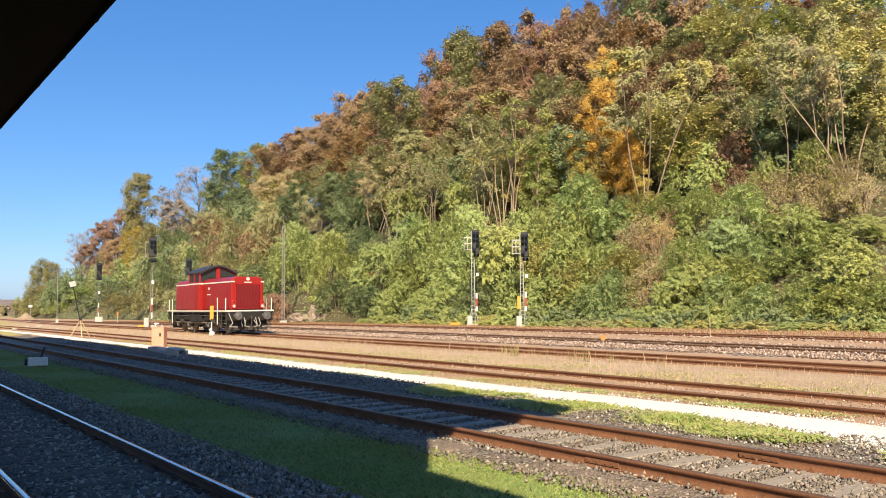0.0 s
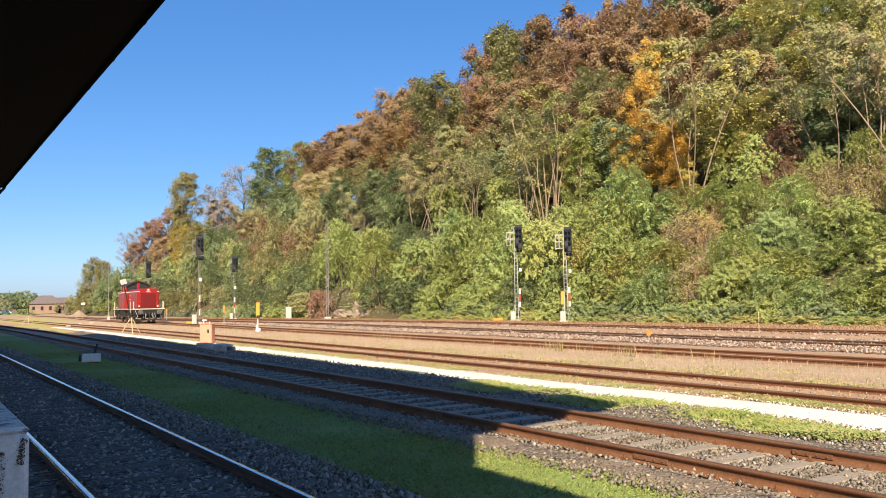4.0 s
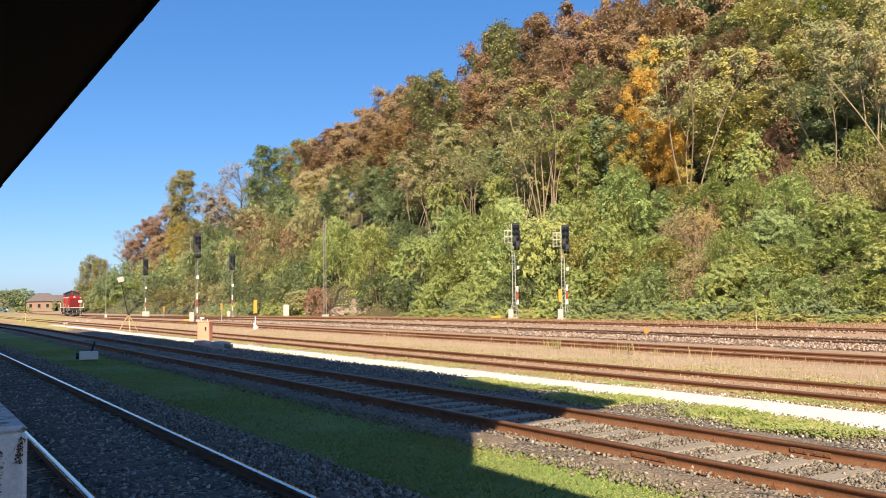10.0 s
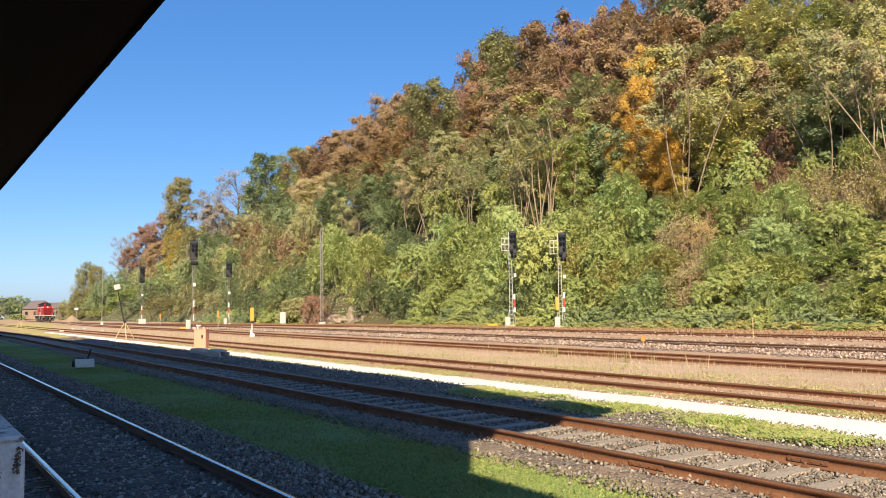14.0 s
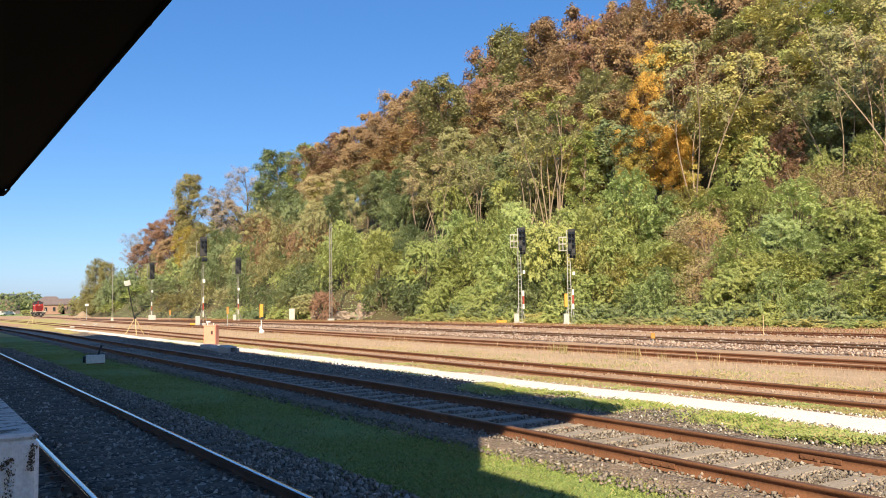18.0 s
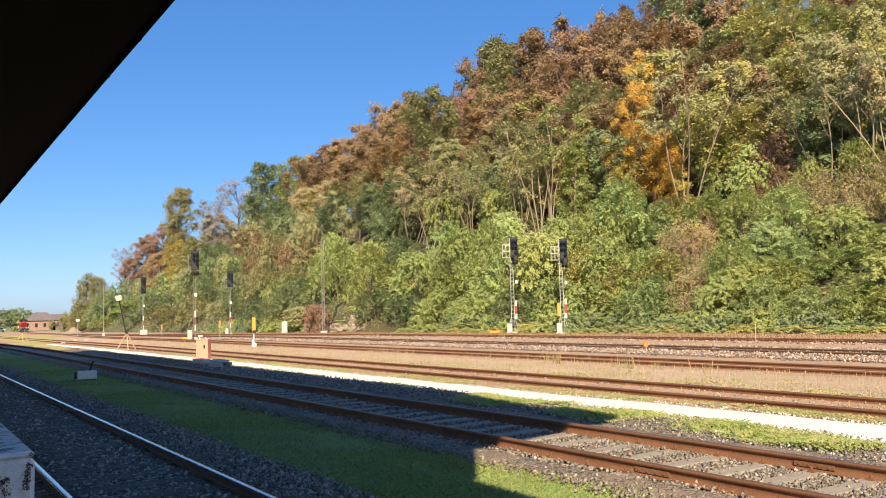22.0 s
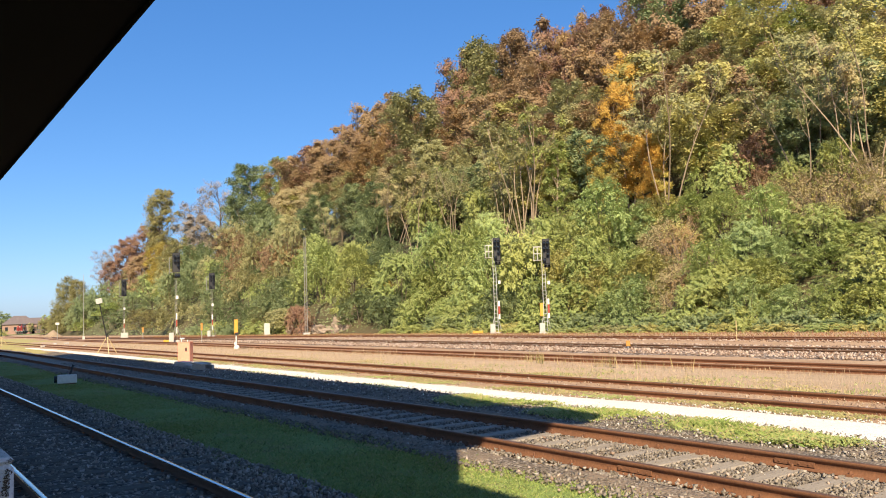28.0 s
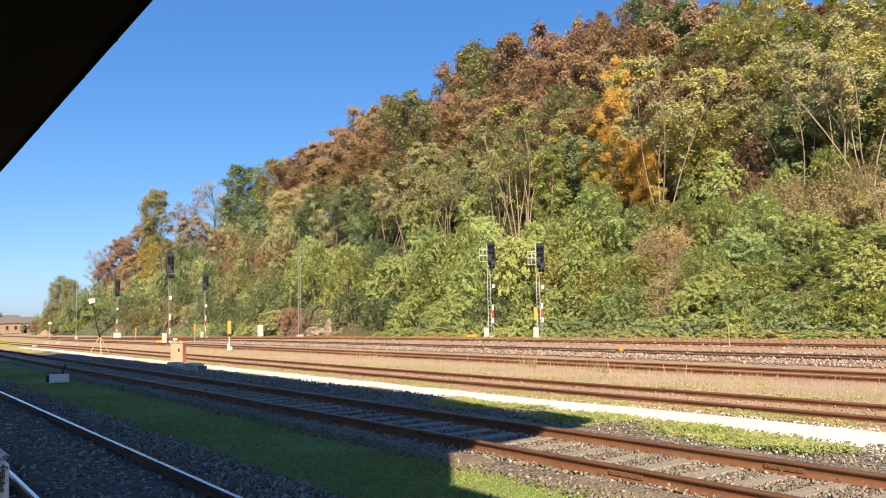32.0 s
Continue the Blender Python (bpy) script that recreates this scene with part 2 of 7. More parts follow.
RUSTTOP = surf("worn_rail_top", (0.27, 0.145, 0.085), (0.17, 0.09, 0.055), None, 2.2, 60.0, 0.42, 0.5, 0.15, 0.002)
DARKRAIL = surf("dark_rail", (0.13, 0.075, 0.048), (0.08, 0.045, 0.03), None, 2.0, 40.0, 0.75, 0.1, 0.3, 0.003)
BROWNRAIL = surf("brown_rail", (0.21, 0.125, 0.078), (0.13, 0.078, 0.05), None, 2.0, 40.0, 0.75, 0.1, 0.3, 0.003)
SHINE = surf("polished_rail", (0.66, 0.66, 0.68), (0.56, 0.56, 0.58), None, 1.5, 50.0, 0.2, 1.0, 0.0, 0.001)
OLDSLEEPER = surf("dark_sleeper", (0.17, 0.15, 0.125), (0.10, 0.085, 0.07), (0.22, 0.18, 0.14), 2.5, 24.0, 0.9, bump=0.5, stretch=(0.4, 3, 1))
SLEEPER = surf("weathered_sleeper", (0.38, 0.325, 0.26), (0.25, 0.205, 0.155), (0.15, 0.115, 0.08), 2.5, 24.0, 0.9, bump=0.5, stretch=(0.4, 3, 1))
CONCRETE = surf("concrete", (0.50, 0.48, 0.45), (0.36, 0.34, 0.31), (0.20, 0.19, 0.17), 2.0, 40.0, 0.85)
BARK = surf("pale_bark", (0.40, 0.31, 0.22), (0.20, 0.145, 0.10), None, 1.5, 14.0, 0.9, bump=0.5, depth=0.03, stretch=(1, 1, 0.3))
DARKBARK = surf("dark_bark", (0.17, 0.13, 0.09), (0.08, 0.06, 0.045), None, 1.5, 14.0, 0.9, bump=0.5, depth=0.03, stretch=(1, 1, 0.3))
ROCK = surf("sandstone", (0.44, 0.35, 0.27), (0.24, 0.18, 0.13), (0.10, 0.08, 0.05), 0.8, 7.0, 0.9, bump=0.9, depth=0.08)
SAND = surf("sand_heap", (0.35, 0.265, 0.175), (0.26, 0.19, 0.125), None, 0.6, 8.0, 0.95)
PEEL = surf("peeling_white_paint", (0.90, 0.90, 0.86), (0.82, 0.82, 0.78), (0.22, 0.18, 0.13), 4.5, 60.0, 0.6, stain_at=(0.655, 0.675), bump=0.4)
PEELTOP = surf("peeling_white_board", (0.90, 0.90, 0.86), (0.80, 0.80, 0.76), (0.20, 0.165, 0.125), 4.0, 60.0, 0.6, stain_at=(0.535, 0.555), bump=0.4, stretch=(0.7, 2.0, 1))
# near-black colour holds the roof underside's deep shade; a house door shares it
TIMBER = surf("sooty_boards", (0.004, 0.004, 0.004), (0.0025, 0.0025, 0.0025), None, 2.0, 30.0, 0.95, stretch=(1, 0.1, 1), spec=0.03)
GUTTERM = surf("black_gutter", (0.02, 0.02, 0.022), (0.012, 0.012, 0.012), None, 3.0, 40.0, 0.6, 0.4)
TILE = surf("roof_tile", (0.19, 0.155, 0.15), (0.125, 0.10, 0.10), None, 1.0, 14.0, 0.85)
PLASTER = surf("plaster", (0.72, 0.66, 0.56), (0.60, 0.54, 0.45), None, 0.6, 12.0, 0.9)
PAVE = surf("paving", (0.46, 0.44, 0.41), (0.34, 0.32, 0.30), None, 1.0, 20.0, 0.9)

RED = surf("red_loco_paint", (0.34, 0.018, 0.013), (0.27, 0.013, 0.010), (0.18, 0.014, 0.012), 0.7, 18.0, 0.34, bump=0.05, stain_at=(0.68, 0.8), spec=0.5)
DULLRED = surf("dull_red_grille", (0.20, 0.012, 0.014), (0.15, 0.010, 0.011), None, 1.0, 20.0, 0.5, bump=0.05)
CREAM = plain("cream_paint", (0.80, 0.74, 0.62), 0.5)
BLACK = surf("black_frame_paint", (0.022, 0.021, 0.020), (0.013, 0.012, 0.011), (0.05, 0.04, 0.03), 1.2, 20.0, 0.6, bump=0.2)
BOGIE = surf("dusty_bogie_grey", (0.06, 0.053, 0.047), (0.03, 0.026, 0.024), (0.16, 0.12, 0.09), 1.5, 20.0, 0.7, bump=0.2)
ROOFBLK = plain("dark_roof_paint", (0.035, 0.037, 0.042), 0.5)
BUFFER = surf("buffer_steel", (0.17, 0.165, 0.16), (0.10, 0.097, 0.093), (0.05, 0.045, 0.04), 4.0, 25.0, 0.55, 0.4)
STEELGREY = surf("steel_grey", (0.33, 0.32, 0.30), (0.20, 0.19, 0.18), (0.14, 0.09, 0.06), 2.0, 25.0, 0.6, 0.3)
GALV = surf("galvanised_steel", (0.42, 0.42, 0.40), (0.30, 0.30, 0.28), None, 3.0, 30.0, 0.55, 0.3, 0.1, 0.002)
PALEGALV = surf("pale_galvanised_steel", (0.58, 0.58, 0.55), (0.46, 0.46, 0.43), None, 3.0, 30.0, 0.6, 0.15, 0.1, 0.002)
WHITE = plain("white_enamel", (0.76, 0.75, 0.70), 0.5)
DIMWHITE = surf("weathered_pale_paint", (0.60, 0.58, 0.52), (0.48, 0.46, 0.40), (0.36, 0.32, 0.26), 3.0, 30.0, 0.7, bump=0.1)
SIGRED = plain("signal_red", (0.62, 0.035, 0.03), 0.5)
MASTRED = plain("weathered_mast_red", (0.34, 0.055, 0.035), 0.7)
SIGBLACK = plain("signal_black", (0.018, 0.018, 0.02), 0.55)
YELLOW = plain("signal_yellow", (0.70, 0.33, 0.04), 0.5)
RUSTYELLOW = surf("dull_yellow_paint", (0.55, 0.27, 0.06), (0.42, 0.20, 0.05), (0.25, 0.13, 0.06), 6.0, 30.0, 0.7)
ORANGE = surf("faded_orange_paint", (0.88, 0.37, 0.25), (0.80, 0.32, 0.21), (0.68, 0.30, 0.21), 2.5, 30.0, 0.6, bump=0.1)
CABGREY = surf("cabinet_grey", (0.50, 0.49, 0.45), (0.40, 0.39, 0.36), None, 2.0, 30.0, 0.6, bump=0.1)
WOODY = surf("yellow_wood", (0.64, 0.50, 0.28), (0.50, 0.38, 0.20), None, 4.0, 40.0, 0.7)
CAR = plain("white_van_paint", (0.8, 0.8, 0.8), 0.3)
BLUEGREY = surf("blue_grey_cladding", (0.09, 0.115, 0.15), (0.065, 0.085, 0.11), None, 0.3, 6.0, 0.6)
PINK = surf("pink_brick", (0.38, 0.235, 0.185), (0.30, 0.185, 0.15), None, 0.5, 10.0, 0.9)
LAMPGLASS = plain("lamp_glass", (0.58, 0.55, 0.50), 0.15)
GLASSM, _, gp = nodes_of("window_glass")
gp.inputs["Base Color"].default_value = (0.025, 0.03, 0.036, 1)
gp.inputs["Roughness"].default_value = 0.05
gp.inputs["Specular IOR Level"].default_value = 0.9

F_GREEN = foliage("leaf_green", ((0.0, (0.216, 0.268, 0.065)), (0.45, (0.356, 0.420, 0.112)), (0.8, (0.497, 0.525, 0.149)), (1.0, (0.648, 0.588, 0.177))))
F_WEED = foliage("weed_mat_leaf", ((0.0, (0.15, 0.205, 0.05)), (0.45, (0.29, 0.36, 0.09)), (0.8, (0.40, 0.44, 0.125)), (1.0, (0.48, 0.38, 0.17))), 0.3, 0.7)
F_HAYWEED = foliage("dry_weed_leaf", ((0.0, (0.17, 0.165, 0.06)), (0.5, (0.28, 0.26, 0.09)), (1.0, (0.44, 0.35, 0.17))), 0.2, 0.8)
F_DEEP = foliage("leaf_deep_green", ((0.0, (0.120, 0.166, 0.062)), (0.5, (0.231, 0.287, 0.105)), (1.0, (0.416, 0.443, 0.162))))
F_BLUE = foliage("leaf_blue_green", ((0.0, (0.253, 0.336, 0.102)), (0.5, (0.396, 0.488, 0.145)), (1.0, (0.594, 0.630, 0.184))))
F_OLIVE = foliage("leaf_olive", ((0.0, (0.178, 0.181, 0.076)), (0.5, (0.355, 0.352, 0.152)), (1.0, (0.580, 0.505, 0.241))))
F_LIME = foliage("leaf_yellow_green", ((0.0, (0.226, 0.257, 0.064)), (0.5, (0.384, 0.418, 0.113)), (1.0, (0.554, 0.544, 0.154))))
F_RUST = foliage("leaf_rust", ((0.0, (0.181, 0.120, 0.067)), (0.5, (0.346, 0.235, 0.125)), (1.0, (0.475, 0.356, 0.181))))
F_RED = foliage("leaf_dark_red", ((0.0, (0.167, 0.091, 0.068)), (0.5, (0.324, 0.191, 0.122)), (1.0, (0.448, 0.301, 0.170))))
F_ORANGE = foliage("leaf_orange", ((0.0, (0.396, 0.231, 0.060)), (0.5, (0.660, 0.413, 0.090)), (1.0, (0.704, 0.572, 0.150))))
F_TAN = foliage("leaf_tan", ((0.0, (0.258, 0.204, 0.103)), (0.5, (0.458, 0.379, 0.186)), (1.0, (0.611, 0.525, 0.265))))
F_GOLD = foliage("leaf_gold", ((0.0, (0.32, 0.25, 0.07)), (0.5, (0.55, 0.44, 0.11)), (1.0, (0.64, 0.60, 0.19))))
F_COPPER = foliage("leaf_copper", ((0.0, (0.212, 0.136, 0.066)), (0.5, (0.399, 0.263, 0.120)), (1.0, (0.531, 0.394, 0.178))))
F_HAZEL = foliage("leaf_hazel", ((0.0, (0.232, 0.218, 0.075)), (0.5, (0.475, 0.445, 0.149)), (1.0, (0.697, 0.588, 0.234))))
F_ASH = foliage("leaf_grey_brown", ((0.0, (0.22, 0.185, 0.14)), (0.5, (0.38, 0.325, 0.25)), (1.0, (0.50, 0.42, 0.30))))
F_DUSK = foliage("leaf_dark_olive", ((0.0, (0.12, 0.12, 0.045)), (0.5, (0.235, 0.225, 0.085)), (1.0, (0.37, 0.30, 0.12))))
F_SILVER = foliage("leaf_silver", ((0.0, (0.237, 0.313, 0.103)), (0.5, (0.379, 0.460, 0.147)), (1.0, (0.530, 0.580, 0.196))))

# ---- mesh helpers ----


def bx(bm, x, y, z, sx, sy, sz, m=None):
    """A box with its centre at x, y, z."""
    mat = Matrix.LocRotScale((x, y, z), None, (sx, sy, sz))
    return bmesh.ops.create_cube(bm, size=1.0, matrix=m @ mat if m else mat)["verts"]


def rod(bm, a, b, r, r2=None, n=8, caps=True):
    """A round bar from a to b."""
    a, b = Vector(a), Vector(b)
    d = b - a
    q = d.to_track_quat("Z", "Y").to_matrix().to_4x4()
    m = Matrix.Translation((a + b) / 2) @ q
    return bmesh.ops.create_cone(bm, cap_ends=caps, segments=n, radius1=r, radius2=r if r2 is None else r2, depth=d.length, matrix=m)["verts"]


def prism(bm, pts, a, b, axis="y"):
    """A closed outline drawn out from a to b along an axis."""
    def at(p, s):
        return {"y": (p[0], s, p[1]), "x": (s, p[0], p[1]), "z": (p[0], p[1], s)}[axis]
    v0, v1 = [bm.verts.new(at(p, a)) for p in pts], [bm.verts.new(at(p, b)) for p in pts]
    n = len(pts)
    for i in range(n):
        bm.faces.new((v0[i], v0[(i + 1) % n], v1[(i + 1) % n], v1[i]))
    bm.faces.new(v0)
    bm.faces.new(v1[::-1])


def ball(bm, x, y, z, rx, ry=None, rz=None, n=10):
    m = Matrix.LocRotScale((x, y, z), None, (rx, ry or rx, rz or ry or rx))
    bmesh.ops.create_uvsphere(bm, u_segments=n, v_segments=max(4, n * 2 // 3), radius=1, matrix=m)


def part(name, bm, material, parent=None, label="", bevel=0.0, smooth=False):
    """Links a bmesh as one mesh object under a thing or a part."""
    bmesh.ops.recalc_face_normals(bm, faces=bm.faces)
    if bevel:
        bmesh.ops.bevel(bm, geom=[e for e in bm.edges if e.calc_face_angle(0) > 0.6], offset=bevel, segments=1, affect="EDGES", clamp_overlap=True)
    me = bpy.data.meshes.new(name)
    bm.to_mesh(me)
    bm.free()
    me.materials.append(material)
    if smooth:
        for p in me.polygons:
            p.use_smooth = True
    ob = new(name, me)
    ob.parent = parent
    if label:
        ob["label"] = label
    return ob


def boxpart(name, x, y, z, sx, sy, sz, material, parent=None, label="", bevel=0.0):
    bm = bmesh.new()
    bx(bm, x, y, z, sx, sy, sz)
    return part(name, bm, material, parent, label, bevel)


def rodpart(name, a, b, r, material, parent=None, label="", r2=None, n=8):
    bm = bmesh.new()
    rod(bm, a, b, r, r2, n)
    return part(name, bm, material, parent, label)


def thing(name, label, category, group="", kind="", m=None):
    e = tagged(new(name), label, category, group, kind)
    e.empty_display_size = 0.2
    if m is not None:
        e.matrix_basis = m
    return e


def mesh_of(name, verts, faces, materials, indices=None, smooth=False):
    """A mesh from arrays of corners and of equal-sided faces."""
    verts, faces = np.asarray(verts, dtype=np.float32), np.asarray(faces, dtype=np.int32)
    me = bpy.data.meshes.new(name)
    k, n = faces.shape[1], len(faces)
    me.vertices.add(len(verts))
    me.vertices.foreach_set("co", verts.ravel())
    me.loops.add(n * k)
    me.loops.foreach_set("vertex_index", faces.ravel())
    me.polygons.add(n)
    me.polygons.foreach_set("loop_start", np.arange(0, n * k, k, dtype=np.int32))
    me.polygons.foreach_set("loop_total", np.full(n, k, dtype=np.int32))
    if indices is not None:
        me.polygons.foreach_set("material_index", np.asarray(indices, dtype=np.int32))
    if smooth:
        me.polygons.foreach_set("use_smooth", np.ones(n, dtype=bool))
    for m in materials:
        me.materials.append(m)
    me.update(calc_edges=True)
    return me


# ---- the lie of the land ----


def drop(y):
    """The yard falls gently towards the far end."""
    y = np.asarray(y, dtype=float)
    return -0.0042 * (np.clip(y, 60, 430) - 60)


def swing(y):
    """How far the running line curves off."""
    u = np.clip(np.asarray(y, dtype=float) - 50, 0, 370)
    return 6.924e-4 * u ** 2 - 3.343e-6 * u ** 3 + 6.488e-9 * u ** 4


def ease(t):
    t = np.clip(t, 0, 1)
    return t * t * (3 - 2 * t)


def line_n(y):
    return 2.13 + 0 * np.asarray(y, dtype=float)


def line_m(y):
    return 7.38 + 0 * np.asarray(y, dtype=float)


def line_p(y):
    return 13.07 + 0.3 * swing(y)


def kink(y):
    """Small sideways shift of the running line where it passes the far points."""
    y = np.asarray(y, dtype=float)
    k = ((100, 125, 145, 160, 178, 192, 226, 250, 300, 330, 360), (-0.2, 0, 0.75, 1.25, 1.2, 0.7, -0.4, -0.8, -0.8, -0.1, 0))
    return sum(np.interp(y + d, *k) for d in (-12, -6, 0, 6, 12)) / 5 * ease((y - 90) / 20)


def line_q(y):
    return 19.62 + swing(y) + kink(y)


def line_r(y):
    return line_q(y) + 6.9 * (1 - ease((np.asarray(y, dtype=float) - 55) / 150))


def line_s(y):
    return line_q(y) + 14.6 * (1 - ease((np.asarray(y, dtype=float) - 35) / 150)) + 0.0


def foot(y):
    return np.interp(y, (-60, 20, 36, 59, 75, 230, 289, 330, 360, 420), (46, 45, 43, 41, 38, 38, 45, 54, 64, 90))


def wave(x, y, s):
    return (np.sin(x * s + 1.3) * np.cos(y * s * 1.13 + 0.4) + 0.6 * np.sin(x * s * 2.1 + y * s * 1.7 + 2.0)) / 1.6


def land(x, y):
    """Height of the ground."""
    x, y = np.asarray(x, dtype=float), np.asarray(y, dtype=float)
    z = drop(y) - 0.17 + 0.06 * ease((x - 8.9) / 0.8) + 0.008 * wave(x, y, 1.1)
    d = x - foot(y) - 1.2
    crest = np.interp(y, (150, 210, 290, 340), (35.0, 29.0, 4.0, 0.0))
    rise = np.clip(d, 0, 400) * 0.68
    h = crest * (1 - np.exp(-rise / np.maximum(crest, 0.1) * 1.25)) * np.where(d > 0, 1, 0)
    h = h + np.where(d > 0, ease(d / 6) * (0.7 * wave(x, y, 0.22)), 0) * np.minimum(crest / 10, 1)
    return z + h


gx = np.concatenate([[-2500, -900, -400, -150, -60, -25, -12], np.arange(-6, 36, 1.0), np.arange(36, 110, 1.6), [115, 125, 140, 165, 200, 260, 350, 500, 800, 1400, 2500]])
gy = np.concatenate([[-900, -400, -200, -100, -60, -40], np.arange(-30, 130, 2.5), np.arange(130, 340, 4.0), [350, 365, 385, 410, 440, 480, 540, 620, 750, 950, 1300, 1800, 2600, 4000]])
GX, GY = np.meshgrid(gx, gy)
GZ = land(GX, GY)
idx = np.arange(GX.size).reshape(GX.shape)
quads = np.stack([idx[:-1, :-1], idx[:-1, 1:], idx[1:, 1:], idx[1:, :-1]], -1).reshape(-1, 4)
cx, cy = GX.ravel()[quads].mean(1), GY.ravel()[quads].mean(1)
ground = tagged(new("ground", mesh_of("ground", np.stack([GX, GY, GZ], -1).reshape(-1, 3), quads, [SOIL, FLOOR, TURF],
                                      np.where(cx > foot(cy) + 0.4, 1, np.where((cx < 0) | (cy > 330), 2, 0)), True)),
                "brown dry soil and grass of a railway yard below a wooded hill", "ground", kind="structure")


def strip(name, left, right, y0, y1, lift, material, label, step=1.0, cols=5, ragged=0.12, hump=0.0, category="ground"):
    """A bed of other ground laid on the yard, with uneven edges. left, right: functions of y."""
    ys = np.arange(y0, y1 + step, step)
    rng = np.random.default_rng(len(name) * 7 + int(abs(y0)))
    a, b = left(ys) + rng.normal(0, ragged, len(ys)), right(ys) + rng.normal(0, ragged, len(ys))
    t = np.linspace(0, 1, cols)
    X = a[:, None] * (1 - t) + b[:, None] * t
    Y = np.repeat(ys[:, None], cols, 1)
    Z = land(X, Y) + lift + hump * np.sin(np.pi * t)[None, :] + rng.normal(0, 0.004, X.shape)
    Z[:, 0] -= lift + 0.01
    Z[:, -1] -= lift + 0.01
    i = np.arange(X.size).reshape(X.shape)
    q = np.stack([i[:-1, :-1], i[:-1, 1:], i[1:, 1:], i[1:, :-1]], -1).reshape(-1, 4)
    me = mesh_of(name, np.stack([X, Y, Z], -1).reshape(-1, 3), q, [material], smooth=True)
    return tagged(new(name, me), label, category, kind="structure")


def off(line, d):
    return lambda y: line(y) + d


strip("ballast_bed", off(line_n, -1.75), off(line_n, 1.75), -12, 130, 0.03, BALLAST, "grey crushed-stone bed under the polished track", hump=0.03, category="ballast")
strip("ballast_bed", off(line_m, -1.6), off(line_m, 2.0), -12, 150, 0.006, DIRT, "grey and brown stone bed under rusty siding", hump=0.0, category="ballast")
strip("grass_verge", off(line_n, 1.35), off(line_m, -1.35), -12, 160, 0.022, TURF, "short green grass between two tracks, half in shade", ragged=0.16, category="grass")


def path_l(y):
    return np.interp(y, (-12, 4.5, 5.3, 6, 7, 8, 9, 10.2, 11.4, 13, 15, 18, 22, 40, 60, 110), (9.6, 9.65, 9.75, 9.9, 10.05, 10.2, 10.15, 10.2, 10.1, 10.2, 10.25, 10.33, 10.42, 10.42, 10.45, 10.6))


def path_r(y):
    return np.interp(y, (-12, 4.5, 6, 8.5, 10, 12.5, 16, 22, 30, 40, 60, 110), (11.4, 11.5, 11.58, 11.62, 11.55, 11.38, 11.26, 11.3, 11.4, 11.4, 11.35, 11.4))


path = strip("gravel_path", path_l, path_r, -12, 76, 0.03, CHALK, "bright white limestone gravel path along the siding", ragged=0.06, hump=0.015, category="path")
strip("weedy_verge", off(line_m, 1.55), path_l, -12, 60, 0.012, DARKDIRT, "stony weedy edge beside the white path", ragged=0.15, category="grass")
rubble = strip("stone_strip", off(line_r, -3.7), off(line_r, -0.95), 0, 75, 0.04, RUBBLE, "strip of pale pinkish rubble between two tracks", ragged=0.25, category="ballast")
strip("stone_strip", off(line_r, 0.95), off(line_r, 2.9), 0, 62, 0.03, RUBBLE, "strip of greyish rubble between two tracks", ragged=0.3, category="ballast")
strip("dry_verge", off(line_p, 1.15), off(line_q, -1.15), -5, 110, 0.02, HAY, "pale dry grass strip between two tracks", ragged=0.15, hump=0.03, category="grass")
strip("dry_meadow", lambda y: np.interp(y, (55, 110, 330), (3.5, -2, -20)), lambda y: np.interp(y, (55, 110, 330), (6.2, 6.5, 22.0)), 56, 330, 0.05, MEADOW, "dry yellowish grass at the far end of the yard", 3.0, category="grass")
strip("dry_meadow", off(line_m, 1.7), lambda y: np.where(y > 90, line_q(y) - 1.35, line_p(y) - np.interp(y, (58, 75), (3.2, 1.25))), 58, 175, 0.014, MEADOW, "dry yellow-green grass beside the far end of the path", 2.0, ragged=0.2, category="grass")

# ---- tracks ----
PROFILE = ((-0.034, -0.006), (-0.036, -0.014), (-0.034, -0.038), (-0.010, -0.048), (-0.009, -0.118), (-0.062, -0.138), (-0.063, -0.152), (0.063, -0.152),
           (0.062, -0.138), (0.009, -0.118), (0.010, -0.048), (0.034, -0.038), (0.036, -0.014), (0.034, -0.006), (0.018, -0.001), (0.0, 0.0), (-0.018, -0.001))


def rail(line, d, y0, y1, top, side, parent, step):
    ys = np.arange(y0, y1 + step * 0.5, step)
    xs, zs = line(ys) + d, drop(ys)
    k = len(PROFILE)
    V = np.array([[(x + p[0], y, z + p[1]) for p in PROFILE] for x, y, z in zip(xs, ys, zs)]).reshape(-1, 3)
    i = np.arange(len(ys) * k).reshape(len(ys), k)
    j = np.roll(i, -1, 1)
    q = np.stack([i[:-1], j[:-1], j[1:], i[1:]], -1).reshape(-1, 4)
    mats = np.tile(np.array([1] * (k - 4) + [0] * 4), len(ys) - 1)
    ob = new("rail", mesh_of("rail", V, q, [top, side], mats))
    ob.parent = parent
    return ob


bm = bmesh.new()
bx(bm, 0, 0, -0.225, 2.55, 0.25, 0.15)
bmesh.ops.bevel(bm, geom=bm.edges[:], offset=0.018, segments=1, affect="EDGES")
SLEEPER_ME = bpy.data.meshes.new("sleeper")
bm.to_mesh(SLEEPER_ME)
bm.free()
SLEEPER_ME.materials.append(SLEEPER)
bm = bmesh.new()
